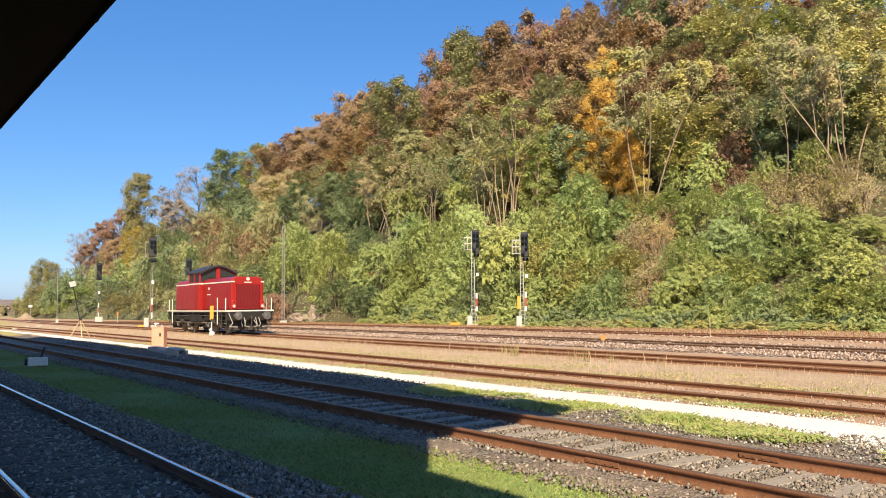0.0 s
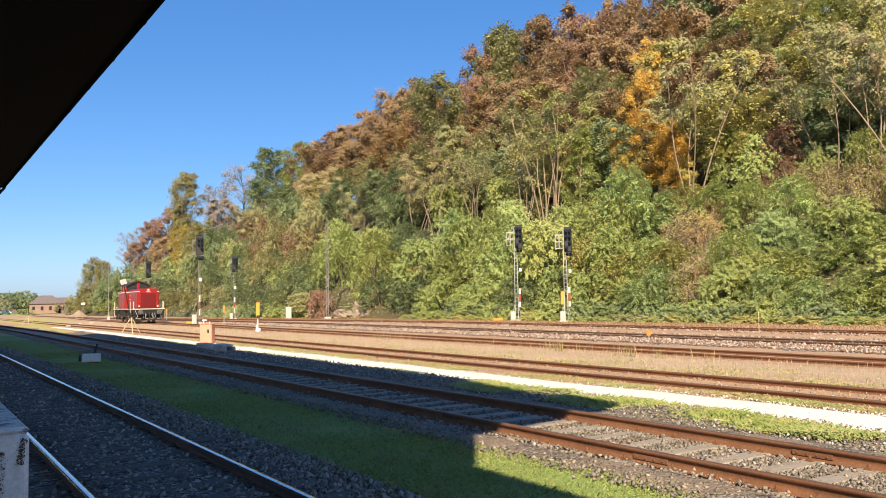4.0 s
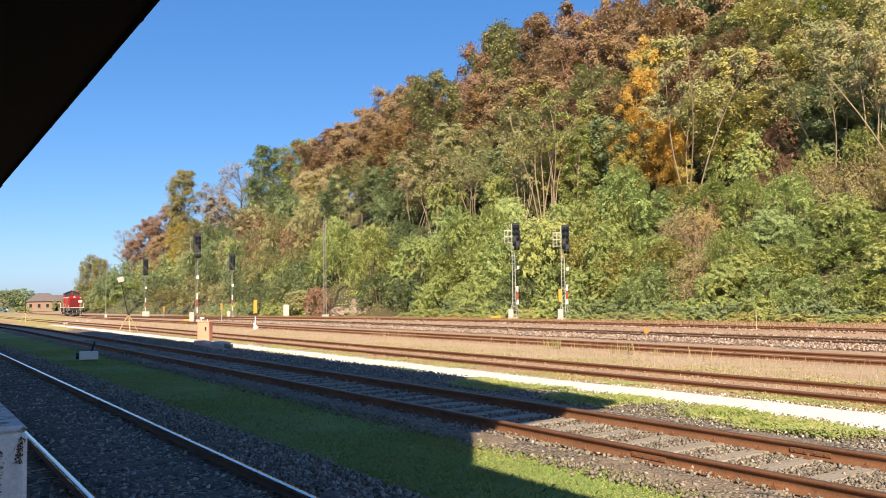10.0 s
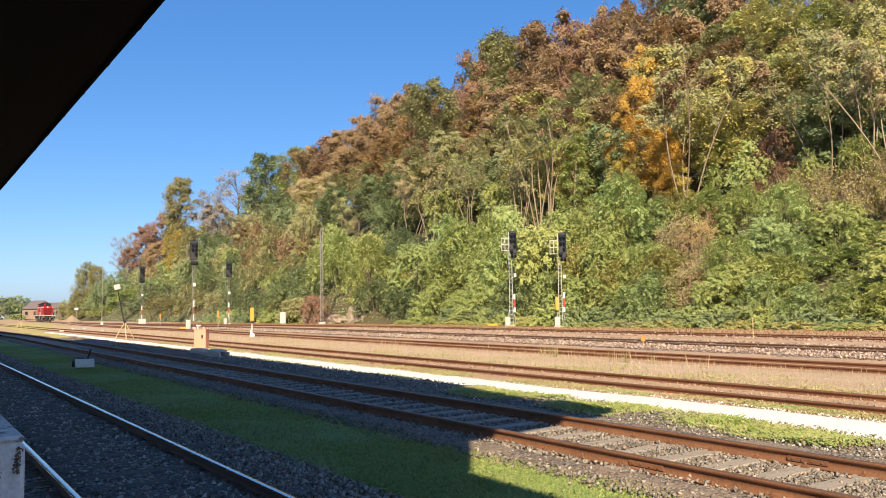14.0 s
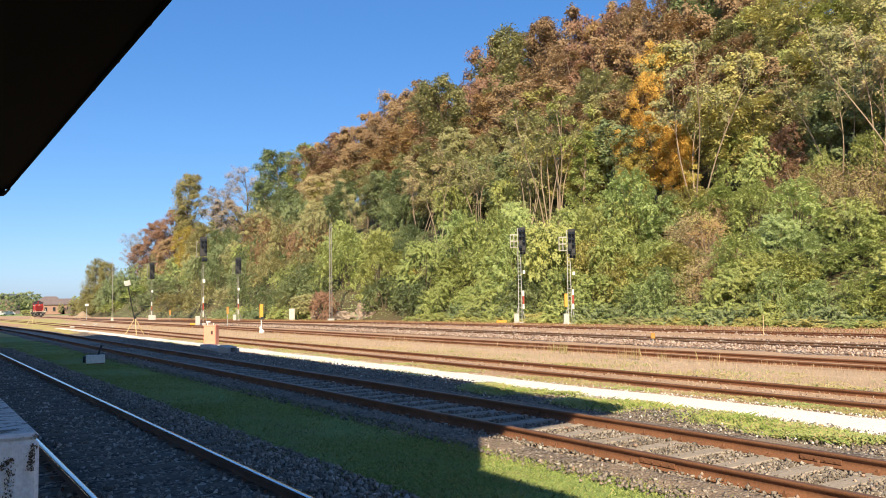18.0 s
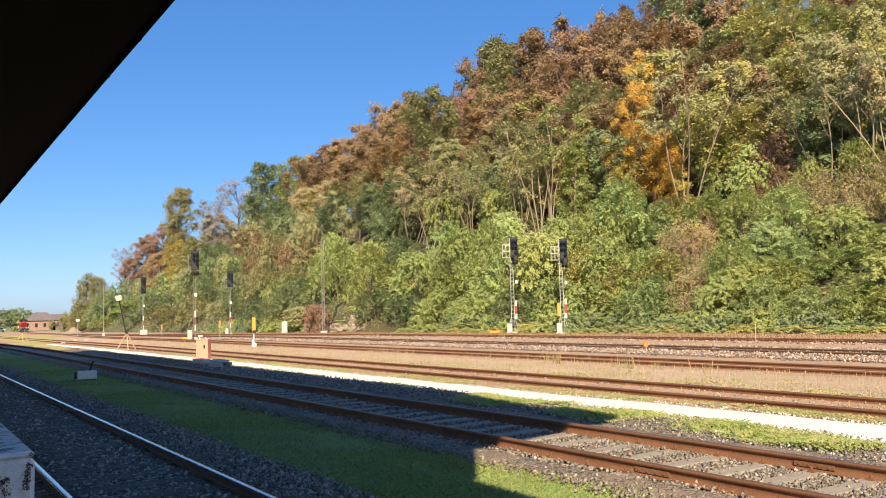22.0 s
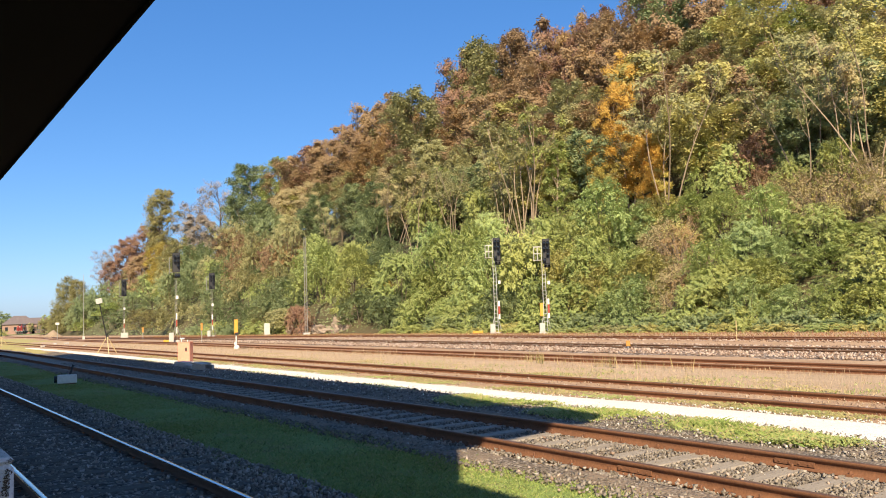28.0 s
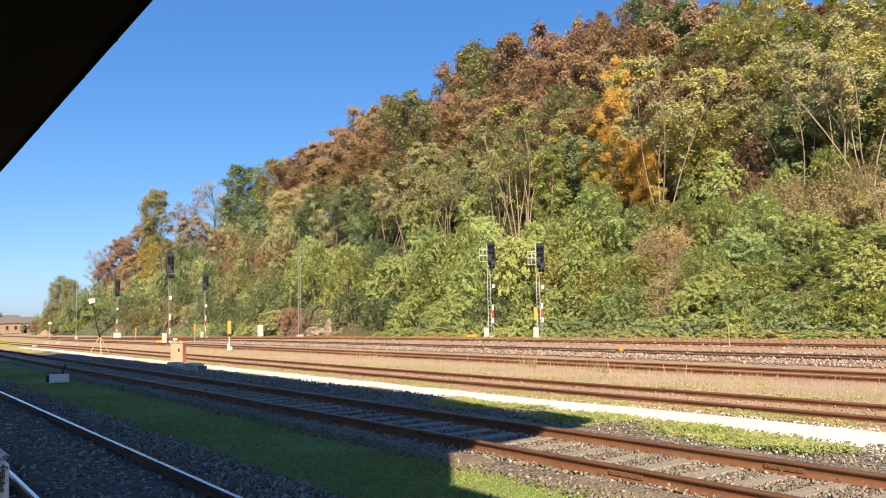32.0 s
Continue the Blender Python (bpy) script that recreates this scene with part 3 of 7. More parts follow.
for s in (-0.7525, 0.7525):
    bx(bm, s, 0, -0.146, 0.34, 0.16, 0.018)
    for e in (-0.095, 0.095):
        bx(bm, s + e, 0, -0.125, 0.06, 0.07, 0.035)
        rod(bm, (s + e, 0, -0.13), (s + e, 0, -0.075), 0.016, n=6)
CLIP_ME = bpy.data.meshes.new("rail_fixing")
bm.to_mesh(CLIP_ME)
bm.free()
CLIP_ME.materials.append(RUST)


def track(line, y0, y1, top, side, label, step=3.0, sleepers=None, pitch=0.62, sink=0.0, wood=None):
    t = thing("track", label, "railway track", "yard tracks", "structure")
    for d in (-0.7525, 0.7525):
        rail(line, d, y0, y1, top, side, t, step)
    if sleepers:
        rng = random.Random(int(y1) + int(pitch * 100))
        y = sleepers[0]
        while y < sleepers[1]:
            s = new("sleeper", SLEEPER_ME)
            s.parent = t
            if wood:
                s.material_slots[0].link = "OBJECT"
                s.material_slots[0].material = wood
            s.matrix_basis = pose(float(line(y)) + rng.uniform(-0.04, 0.04), y, float(drop(y)) - sink + rng.uniform(-0.008, 0.004), 0, 0, rng.uniform(-1.2, 1.2))
            if y < 34:
                c = new("rail_fixing", CLIP_ME)
                c.parent = s
                c.matrix_basis = pose(0, 0, sink)
            y += pitch * rng.uniform(0.97, 1.03)
    return t


track(line_n, -12, 160, SHINE, DARKRAIL, "straight track with bright polished rails in dark ballast", 4, (-11, 60), 0.63, -0.052, OLDSLEEPER)
track_m = track(line_m, -12, 165, RUSTTOP, RUST, "rusty brown siding track on weathered grey sleepers", 4, (-11, 75), 0.62, -0.016)
track(line_p, -12, 200, RUSTTOP, RUST, "rusty brown siding track sunk in dry soil", 4, (-11, 70), 0.62, 0.0)
track(line_q, -12, 430, RUSTTOP, RUST, "curving brown running track used by the red locomotive", 4, (-11, 75), 0.65, 0.02)
track(line_r, -12, 168, RUSTTOP, BROWNRAIL, "dark brown track beside pale rubble", 4, (-11, 60), 0.65, 0.03)
track(line_s, -12, 150, RUSTTOP, RUST, "rusty outer track at the foot of the hill", 4)

# fishplates at the rail joints of the rusty siding
for y, d in ((6.0, -0.7525), (9.9, 0.7525), (12.4, -0.7525), (5.1, 0.7525)):
    bm = bmesh.new()
    x = float(line_m(y)) + d
    for s in (-0.024, 0.024):
        bx(bm, x + s, y, -0.085, 0.018, 0.46, 0.05)
        for k in (-0.2, -0.07, 0.07, 0.2):
            rod(bm, (x + s * 0.6, y + k * 0.85, -0.085), (x + s * 1.75, y + k * 0.85, -0.085), 0.011, n=6)
    part("fishplate", bm, RUST, track_m, "rusty bolted joint bar")

# ---- platform, canopy and an unseen building added for shade, beside and behind the camera ----
platform = boxpart("platform", -3.0, 20, -0.1, 6.5, 110, 0.5, PAVE)
tagged(platform, "grey paved station platform beside the polished track", "platform", kind="structure")
# wall and wing stay out of view; both are added to cast ground shade
building = thing("station_building", "plain plastered building out of view, added to cast shade on the tracks", "building", kind="structure")
boxpart("wall", -3.2, -2.3, 3.3, 5.7, 6.5, 7.0, PLASTER, building)
boxpart("wing", -5.3, 85.5, 5.3, 10.0, 80, 11.2, PLASTER, building, "tall plastered block out of view, added to shade the far siding")
big_roof = thing("platform_roof", "wide upward-tilted platform roof with gutter, boards coloured black for the underside's shade", "roof", kind="structure")


def tilt(x):
    """Height of the roof's underside."""
    return 7.55 + 0.235 * (x - 4.05)


# first and last pieces are out of view, added to shape the ground shadow
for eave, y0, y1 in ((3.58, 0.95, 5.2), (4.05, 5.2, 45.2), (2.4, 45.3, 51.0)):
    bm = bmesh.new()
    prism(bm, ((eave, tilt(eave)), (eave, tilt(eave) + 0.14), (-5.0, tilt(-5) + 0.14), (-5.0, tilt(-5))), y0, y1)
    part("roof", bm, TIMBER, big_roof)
# unseen panel, added to cut the notch in the shadow on the verge
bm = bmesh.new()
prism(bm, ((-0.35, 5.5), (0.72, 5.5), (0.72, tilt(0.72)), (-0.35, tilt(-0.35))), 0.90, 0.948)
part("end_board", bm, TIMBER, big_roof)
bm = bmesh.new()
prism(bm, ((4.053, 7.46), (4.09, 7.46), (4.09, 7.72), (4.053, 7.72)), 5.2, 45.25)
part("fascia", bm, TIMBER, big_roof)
bm = bmesh.new()
for k in range(13):
    y = 5.2 + k * 3.077
    rod(bm, (4.13, y, 7.64), (4.13, y + 3.07, 7.64), 0.07, n=12)
    rod(bm, (4.13, y - 0.05, 7.64), (4.13, y + 0.05, 7.64), 0.082, n=12)
part("gutter", bm, GUTTERM, big_roof)
bm = bmesh.new()
rod(bm, (4.14, 45.2, 7.58), (3.9, 45.32, 7.26), 0.07, n=8)
rod(bm, (3.9, 45.32, 7.26), (3.0, 45.32, 7.10), 0.07, n=8)
rod(bm, (3.0, 45.32, 7.10), (-1.0, 45.32, 6.5), 0.07, n=8)
part("downpipe", bm, GUTTERM, big_roof)
bm = bmesh.new()
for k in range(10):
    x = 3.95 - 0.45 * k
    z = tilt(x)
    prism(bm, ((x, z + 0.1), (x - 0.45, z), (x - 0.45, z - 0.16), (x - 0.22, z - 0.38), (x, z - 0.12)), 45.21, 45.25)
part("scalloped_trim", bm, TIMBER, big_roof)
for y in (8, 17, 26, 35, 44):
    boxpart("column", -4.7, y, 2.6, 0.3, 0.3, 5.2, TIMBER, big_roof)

barrier = thing("platform_barrier", "chest-high white barrier with peeling paint on the platform", "barrier")
bm = bmesh.new()
bx(bm, -0.137, 3.6, 0.70, 0.87, 2.25, 1.16)
part("body", bm, PEEL, barrier, bevel=0.012)
bm = bmesh.new()
bx(bm, -0.137, 3.6, 1.2895, 0.872, 2.252, 0.019)
part("top_board", bm, PEELTOP, barrier, bevel=0.012)
for x, z, w, h, a in ((0.226, 1.165, 0.030, 0.15, 2), (0.206, 1.215, 0.02, 0.07, 50), (0.279, 1.235, 0.022, 0.07, 8)):
    bm = bmesh.new()
    r = random.Random(int(x * 1000))
    for k in range(190):
        g = r.uniform(0.0006, 0.0021)
        bx(bm, r.gauss(0, w * 0.22), 0, r.uniform(-h / 2, h / 2), g * r.uniform(0.7, 2), 0.003 + 0.0001 * (k % 7), g * r.uniform(0.7, 2.4))
    scrape = part("scrape_mark", bm, DARKBARK, barrier, "worn black scrape in the paint")
    scrape.matrix_basis = pose(x, 2.4735, z, 0, a, 0)

strip("earth_shoulder", off(line_m, -1.55), off(line_m, -0.86), -12, 90, 0.045, DIRT, "stony brown earth over the sleeper ends", ragged=0.05, hump=0.01, category="ballast")
strip("earth_shoulder", off(line_m, 0.86), off(line_m, 1.75), -12, 90, 0.045, DARKDIRT, "stony brown earth over the sleeper ends", ragged=0.05, hump=0.01, category="ballast")

# ---- locomotive ----
LOCO = thing("locomotive", "red diesel shunting locomotive with cream stripes and dark cab roof", "locomotive")


def loco():
    L = LOCO
    # deck and under-frame; the short hood faces -y
    bm = bmesh.new()
    bx(bm, 0, 0, 1.28, 3.0, 10.9, 0.16)
    bx(bm, 0, 0, 1.12, 2.2, 10.6, 0.2)
    part("deck", bm, BLACK, L, bevel=0.02)
    bm = bmesh.new()
    for s in (-1, 1):
        bx(bm, s * 1.512, 0, 1.345, 0.03, 10.94, 0.075)
        bx(bm, 0, s * 5.467, 1.345, 3.05, 0.03, 0.075)
    part("deck_stripe", bm, CREAM, L, "cream line round the deck edge")
    for s in (-1, 1):
        boxpart("buffer_beam", 0, s * 5.40, 1.02, 2.9, 0.12, 0.5, BLACK, L, bevel=0.02)
    for s in (-1, 1):
        for x in (-0.875, 0.875):
            bm = bmesh.new()
            rod(bm, (x, s * 5.44, 1.05), (x, s * 5.70, 1.05), 0.13, n=14)
            rod(bm, (x, s * 5.70, 1.05), (x, s * 5.95, 1.05), 0.10, n=14)
            rod(bm, (x, s * 5.95, 1.05), (x, s * 6.0, 1.05), 0.245, 0.22, n=20)
            rod(bm, (x, s * 6.0, 1.05), (x, s * 6.02, 1.05), 0.13, 0.10, n=20)
            part("buffer", bm, BUFFER, L, "round steel buffer")
        bm = bmesh.new()
        bx(bm, 0, s * 5.62, 0.98, 0.12, 0.35, 0.16)
        rod(bm, (0, s * 5.78, 0.98), (0, s * 5.78, 0.50), 0.04, n=8)
        part("coupling_hook", bm, BOGIE, L)
        for x in (-0.55, -0.35, 0.35, 0.55):
            bm = bmesh.new()
            rod(bm, (x, s * 5.5, 0.95), (x * 1.05, s * 5.72, 0.55), 0.028, n=6)
            rod(bm, (x * 1.05, s * 5.72, 0.57), (x * 0.9, s * 5.66, 0.42), 0.028, n=6)
            part("brake_hose", bm, STEELGREY, L)
        bm = bmesh.new()
        bx(bm, 0, s * 5.25, 0.33, 2.4, 0.06, 0.26)
        for x in (-1.15, 1.15):
            bx(bm, x, s * 5.22, 0.62, 0.08, 0.06, 0.5)
        part("rail_guard", bm, BOGIE, L)
    # hoods
    def hood(y0, y1, name, w=1.0, top=3.36):
        bm = bmesh.new()
        prism(bm, ((-w, 1.36), (w, 1.36), (w, 3.05), (w - 0.10, 3.25), (w - 0.32, top), (-w + 0.32, top), (-w + 0.10, 3.25), (-w, 3.05)), y0, y1)
        return part(name, bm, RED, L, bevel=0.05)
    hood(-5.15, -0.2, "long_hood")
    hood(1.8, 5.25, "short_hood")
    # hood stripes
    for s in (-1, 1):
        boxpart("hood_stripe", s * 1.008, -2.68, 3.06, 0.02, 4.94, 0.075, CREAM, L, "cream line along the hood")
        boxpart("hood_stripe", s * 1.008, 3.53, 3.06, 0.02, 3.46, 0.075, CREAM, L, "cream line along the hood")
        boxpart("hood_stripe", s * 1.262, 0.8, 3.06, 0.02, 2.06, 0.075, CREAM, L, "cream line round the cab")
        boxpart("hood_stripe", s * 1.13, -0.24, 3.06, 0.24, 0.02, 0.075, CREAM, L, "cream line round the cab")
        boxpart("front_stripe", s * 0.92, -5.175, 3.06, 0.2, 0.02, 0.07, CREAM, L)
    # radiator grille at the end
    g = boxpart("grille", 0, -5.18, 2.22, 1.42, 0.06, 1.36, DULLRED, L, "dull red ribbed radiator grille")
    bm = bmesh.new()
    for i in range(15):
        bx(bm, -0.65 + i * 0.093, -5.225, 2.22, 0.035, 0.05, 1.28)
    part("grille_ribs", bm, DULLRED, g)
    bm = bmesh.new()
    for sx in (-0.76, 0.76):
        bx(bm, sx, -5.20, 2.22, 0.06, 0.05, 1.46)
    for z in (1.50, 2.93):
        bx(bm, 0, -5.20, z, 1.58, 0.05, 0.06)
    part("grille_frame", bm, RED, g)
    boxpart("number_plate", 0, -5.17, 3.03, 0.46, 0.012, 0.05, CREAM, L, "small white plate")
    # lamps
    for s in (-1, 1):
        y = s * 5.06 - (0.10 if s < 0 else 0)
        for x in (-0.88, 0.88):
            for z, m, lab in ((1.62, LAMPGLASS, "white round lamp"), (1.86, DULLRED, "red round tail lamp")):
                bm = bmesh.new()
                rod(bm, (x, y, z), (x, y + s * 0.10, z), 0.115, n=16)
                h = part("headlight", bm, SIGRED, L, lab)
                bm = bmesh.new()
                rod(bm, (x, y + s * 0.101, z), (x, y + s * 0.112, z), 0.085, n=16)
                part("lens", bm, m, h)
        bm = bmesh.new()
        rod(bm, (0, y - s * 0.06, 3.22), (0, y + s * 0.06, 3.22), 0.10, n=16)
        h = part("headlight", bm, CREAM, L, "white round lamp on the hood end")
        bm = bmesh.new()
        rod(bm, (0, y + s * 0.061, 3.22), (0, y + s * 0.072, 3.22), 0.08, n=16)
        part("lens", bm, LAMPGLASS, h)
    # cab
    y0, y1, w = -0.2, 1.8, 1.25
    bm = bmesh.new()
    bx(bm, 0, (y0 + y1) / 2, 2.24, w * 2, y1 - y0, 1.76)
    cab = part("cab", bm, RED, L, bevel=0.03)
    arc = [(x, 3.76 + 0.48 * (1 - (abs(x) / 1.26) ** 1.5)) for x in np.linspace(1.26, -1.26, 17)]
    inner = [(x * 0.95, z - 0.06) for x, z in arc]
    bm = bmesh.new()
    prism(bm, [(-1.2, 3.1), (1.2, 3.1)] + inner, y0 + 0.06, y1 - 0.06)
    part("window_glass", bm, GLASSM, cab, "dark cab windows")
    for y in (y0 + 0.03, y1 - 0.03):
        boxpart("window_post", 0, y, 3.62, 0.26, 0.09, 1.02, RED, cab)
        boxpart("window_sill", 0, y, 3.13, 2.5, 0.09, 0.10, RED, cab)
        for x in (-1.19, 1.19):
            boxpart("window_post", x, y, 3.48, 0.11, 0.09, 0.66, RED, cab)
    for x in (-1.21, 1.21):
        boxpart("window_sill", x, (y0 + y1) / 2, 3.13, 0.08, y1 - y0, 0.10, RED, cab)
        boxpart("window_post", x, (y0 + y1) / 2, 3.48, 0.07, 0.10, 0.66, RED, cab)
    bm = bmesh.new()
    prism(bm, [(x * 1.05, z + 0.02) for x, z in arc] + inner[::-1], y0 - 0.18, y1 + 0.18)
    part("cab_roof", bm, ROOFBLK, L, "dark rounded cab roof", smooth=False)
    for y in (y0 + 0.01, y1 - 0.01):
        bm = bmesh.new()
        prism(bm, inner + [(x * 0.95, z - 0.05) for x, z in inner][::-1], y - 0.03, y + 0.03)
        part("cab_gable", bm, RED, cab)
    rodpart("roof_vent", (0.0, 1.0, 4.15), (0.0, 1.0, 4.38), 0.06, BLACK, L)
    rodpart("roof_horn", (-0.4, 0.0, 4.12), (-0.4, 0.4, 4.26), 0.07, BLACK, L, r2=0.03)
    bm = bmesh.new()
    rod(bm, (0, -1.3, 3.3), (0, -1.3, 3.55), 0.16, n=12)
    part("exhaust", bm, BLACK, L)
    # doors and louvres on the hoods
    for s in (-1, 1):
        for a, b in ((-5.0, -4.2), (-4.15, -3.4), (-3.35, -2.6), (-2.55, -1.8), (-1.75, -1.0), (-0.95, -0.3), (1.9, 2.65), (2.7, 3.4), (3.45, 4.2), (4.25, 5.0)):
            d = boxpart("hood_door", s * 1.01, (a + b) / 2, 2.2, 0.03, b - a, 1.5, RED, L, bevel=0.008)
            if a > 2:
                bm = bmesh.new()
                for k in range(6):
                    bx(bm, s * 1.032, (a + b) / 2, 1.75 + k * 0.16, 0.02, (b - a) * 0.7, 0.05)
                part("louvre", bm, RED, d)
        boxpart("cab_door", s * 1.26, 0.8, 2.2, 0.03, 0.72, 1.6, RED, L, bevel=0.01)
        boxpart("number_bar", s * 1.03, -1.4, 2.35, 0.012, 0.6, 0.06, CREAM, L, "small pale lettering bar")
        boxpart("emblem_plate", s * 1.03, -1.4, 2.72, 0.012, 0.20, 0.16, CREAM, L)
        # hand rails
        for y in (-5.35, 5.35):
            for x in (1.42,):
                bm = bmesh.new()
                rod(bm, (s * x, y, 1.36), (s * x, y, 2.08), 0.026, n=6)
                part("handrail", bm, CREAM, L, "cream upright grab rail")
        for y in (-4.3, 4.3):
            bm = bmesh.new()
            rod(bm, (s * 1.53, y, 0.55), (s * 1.53, y, 2.12), 0.026, n=6)
            part("handrail", bm, CREAM, L, "cream upright grab rail")
        for y in (-5.42, 5.42):
            bm = bmesh.new()
            e = 0.12 if y > 0 else -0.12
            rod(bm, (s * 1.30, y, 1.30), (s * 1.05, y + e, 0.62), 0.03, n=6)
            rod(bm, (s * 1.05, y + e, 0.64), (s * 1.25, y + e, 0.42), 0.03, n=6)
            rod(bm, (s * 1.25, y + e, 0.43), (s * 0.75, y + e, 0.40), 0.03, n=6)
            part("step_rail", bm, GALV, L, "pale bent step rail")
        for y in (-4.75, 4.75):
            st = bmesh.new()
            for z in (0.45, 0.80, 1.10):
                bx(st, s * 1.42, y, z, 0.28, 0.42, 0.03)
            for e in (-0.2, 0.2):
                bx(st, s * 1.50, y + e, 0.82, 0.04, 0.03, 0.9)
            part("steps", st, BOGIE, L, "grey steel footsteps")
        # pipes and sand tubes along the frame
        for z, x in ((1.06, 1.36), (0.62, 1.30)):
            bm = bmesh.new()
            rod(bm, (s * x, -5.2, z), (s * x, 5.2, z), 0.022, n=6)
            part("air_pipe", bm, STEELGREY, L, "thin grey air pipe")
        for y in (-4.68, -3.52, -2.48, -1.32, 1.32, 2.48, 3.52, 4.68):
            bm = bmesh.new()
            rod(bm, (s * 1.18, y, 1.12), (s * 1.14, y, 0.5), 0.022, n=6)
            rod(bm, (s * 1.14, y, 0.5), (s * 0.82, y * 0.995, 0.16), 0.020, n=6)
            part("sand_pipe", bm, STEELGREY, L)
        for y in (-3.0, 3.0):
            bm = bmesh.new()
            for k in range(5):
                bx(bm, s * 1.19, y, 0.60 + k * 0.035, 0.08, 1.3 - k * 0.2, 0.03)
            part("leaf_spring", bm, BOGIE, L)
    for x in (-0.25, 0.25):
        bm = bmesh.new()
        rod(bm, (x, -5.5, 0.8), (x * 1.6, -5.75, 0.45), 0.035, n=6)
        rod(bm, (x * 1.6, -5.75, 0.45), (x * 0.5, -5.75, 0.40), 0.035, n=6)
        part("coupling_link", bm, STEELGREY, L, "hanging steel coupling link")
    # tank and boxes between the bogies
    bm = bmesh.new()
    bx(bm, 0, 0, 0.82, 2.5, 2.1, 0.62)
    part("fuel_tank", bm, BLACK, L, bevel=0.06)
    for s in (-1, 1):
        for y in (-0.55, 0.55):
            boxpart("battery_box", s * 1.33, y, 0.92, 0.22, 0.9, 0.5, BLACK, L, bevel=0.02)
    for s in (-1, 1):
        for y, l in ((-2.0, 1.1), (2.0, 1.1), (-3.9, 0.9), (3.9, 0.9)):
            boxpart("equipment_box", s * 1.15, y, 0.98, 0.36, l, 0.42, BLACK, L, bevel=0.02)
    for y in (-5.0, 5.0):
        boxpart("brake_beam", 0, y, 0.72, 2.3, 0.35, 0.5, BLACK, L, bevel=0.02)
    for s in (-1, 1):
        boxpart("frame_plate", s * 0.93, 0, 0.86, 0.05, 10.4, 0.52, BLACK, L, "black inner frame plate", bevel=0.01)
        for y in (-2.95, 2.95):
            boxpart("brake_cylinder", s * 1.30, y, 0.72, 0.16, 0.5, 0.22, BOGIE, L, "dusty brake cylinder", bevel=0.05)
            boxpart("sand_box", s * 1.28, y + (1.45 if y > 0 else -1.45), 0.92, 0.26, 0.42, 0.52, BLACK, L, bevel=0.03)
    # bogies and wheelsets
    for y in (-3.0, 3.0):
        bm = bmesh.new()
        for s in (-1, 1):
            bx(bm, s * 1.02, y, 0.72, 0.12, 3.4, 0.30)
            bx(bm, s * 1.08, y, 0.95, 0.16, 1.0, 0.22)
            for e in (-1.1, 1.1):
                bx(bm, s * 1.10, y + e, 0.49, 0.22, 0.34, 0.36)
                for k in (-0.3, 0.3):
                    rod(bm, (s * 1.10, y + e + k, 0.5), (s * 1.10, y + e + k, 0.92), 0.09, n=8)
            for e in (-1.75, 1.75):
                bx(bm, s * 1.12, y + e, 0.60, 0.16, 0.10, 0.5)
        bx(bm, 0, y, 0.74, 2.0, 0.5, 0.24)
        part("bogie", bm, BOGIE, L)
        for s in (-1, 1):
            for e in (-1.1, 1.1):
                rodpart("axle_cover", (s * 1.21, y + e, 0.48), (s * 1.24, y + e, 0.48), 0.13, STEELGREY, L, n=12)
        for s in (-1, 1):
            bm = bmesh.new()
            rod(bm, (s * 1.2, y - 0.55, 1.0), (s * 1.2, y + 0.55, 1.0), 0.13, n=12)
            part("air_tank", bm, BLACK, L)


loco()
WHEELS = []
for wy in (-4.1, -1.9, 1.9, 4.1):
    bm = bmesh.new()
    for s in (-1, 1):
        rod(bm, (s * 0.69, 0, 0), (s * 0.82, 0, 0), 0.475, 0.47, n=28)
        rod(bm, (s * 0.66, 0, 0), (s * 0.69, 0, 0), 0.505, n=28)
        for k in range(6):
            a = k * math.pi / 3
            bx(bm, s * 0.83, 0.26 * math.cos(a), 0.26 * math.sin(a), 0.03, 0.10, 0.10)
    rod(bm, (-0.95, 0, 0), (0.95, 0, 0), 0.09, n=12)
    w = part("wheelset", bm, STEELGREY, LOCO, "steel wheels on an axle")
    w.location = (0, wy, 0.475)
    WHEELS.append((w, wy))

# ---- signals ----


def at(x, y, turn=0.0, up=None):
    return pose(x, y, float(land(x, y)) if up is None else up, 0, 0, turn)


def lattice(bm, h, w0, w1, bays=14, t=0.03, brace=True):
    """A square lattice mast: four legs with rungs and, if braced, thin diagonals."""
    def c(z, i):
        w = (w0 + (w1 - w0) * z / h) / 2
        return Vector(((w, -w, -w, w)[i], (w, w, -w, -w)[i], z))
    for i in range(4):
        rod(bm, c(0, i), c(h, i), t, n=4)
    for k in range(bays):
        z0, z1 = h * k / bays, h * (k + 1) / bays
        for i in range(4):
            a, b = (i, (i + 1) % 4) if (k + i) % 2 else ((i + 1) % 4, i)
            rod(bm, c(z1, a), c(z1, b), t * 0.55, n=4)
            if brace:
                rod(bm, c(z0, a), c(z1, b), t * 0.4, n=4)


def lamps(parent, x, z0, rows, w, y=-0.16):
    """Hooded lamps on a signal screen."""
    for r in range(rows):
        for c in (-1, 1):
            if (r * 3 + c) % 5 == 0:
                continue
            bm = bmesh.new()
            z = z0 - r * 0.42
            rod(bm, (x + c * w, y, z), (x + c * w, y - 0.30, z - 0.03), 0.11, n=10, caps=False)
            h = part("lamp_hood", bm, SIGBLACK, parent)
            bm = bmesh.new()
            rod(bm, (x + c * w, y, z), (x + c * w, y - 0.02, z), 0.085, n=10)
            part("lens", bm, GLASSM, h)


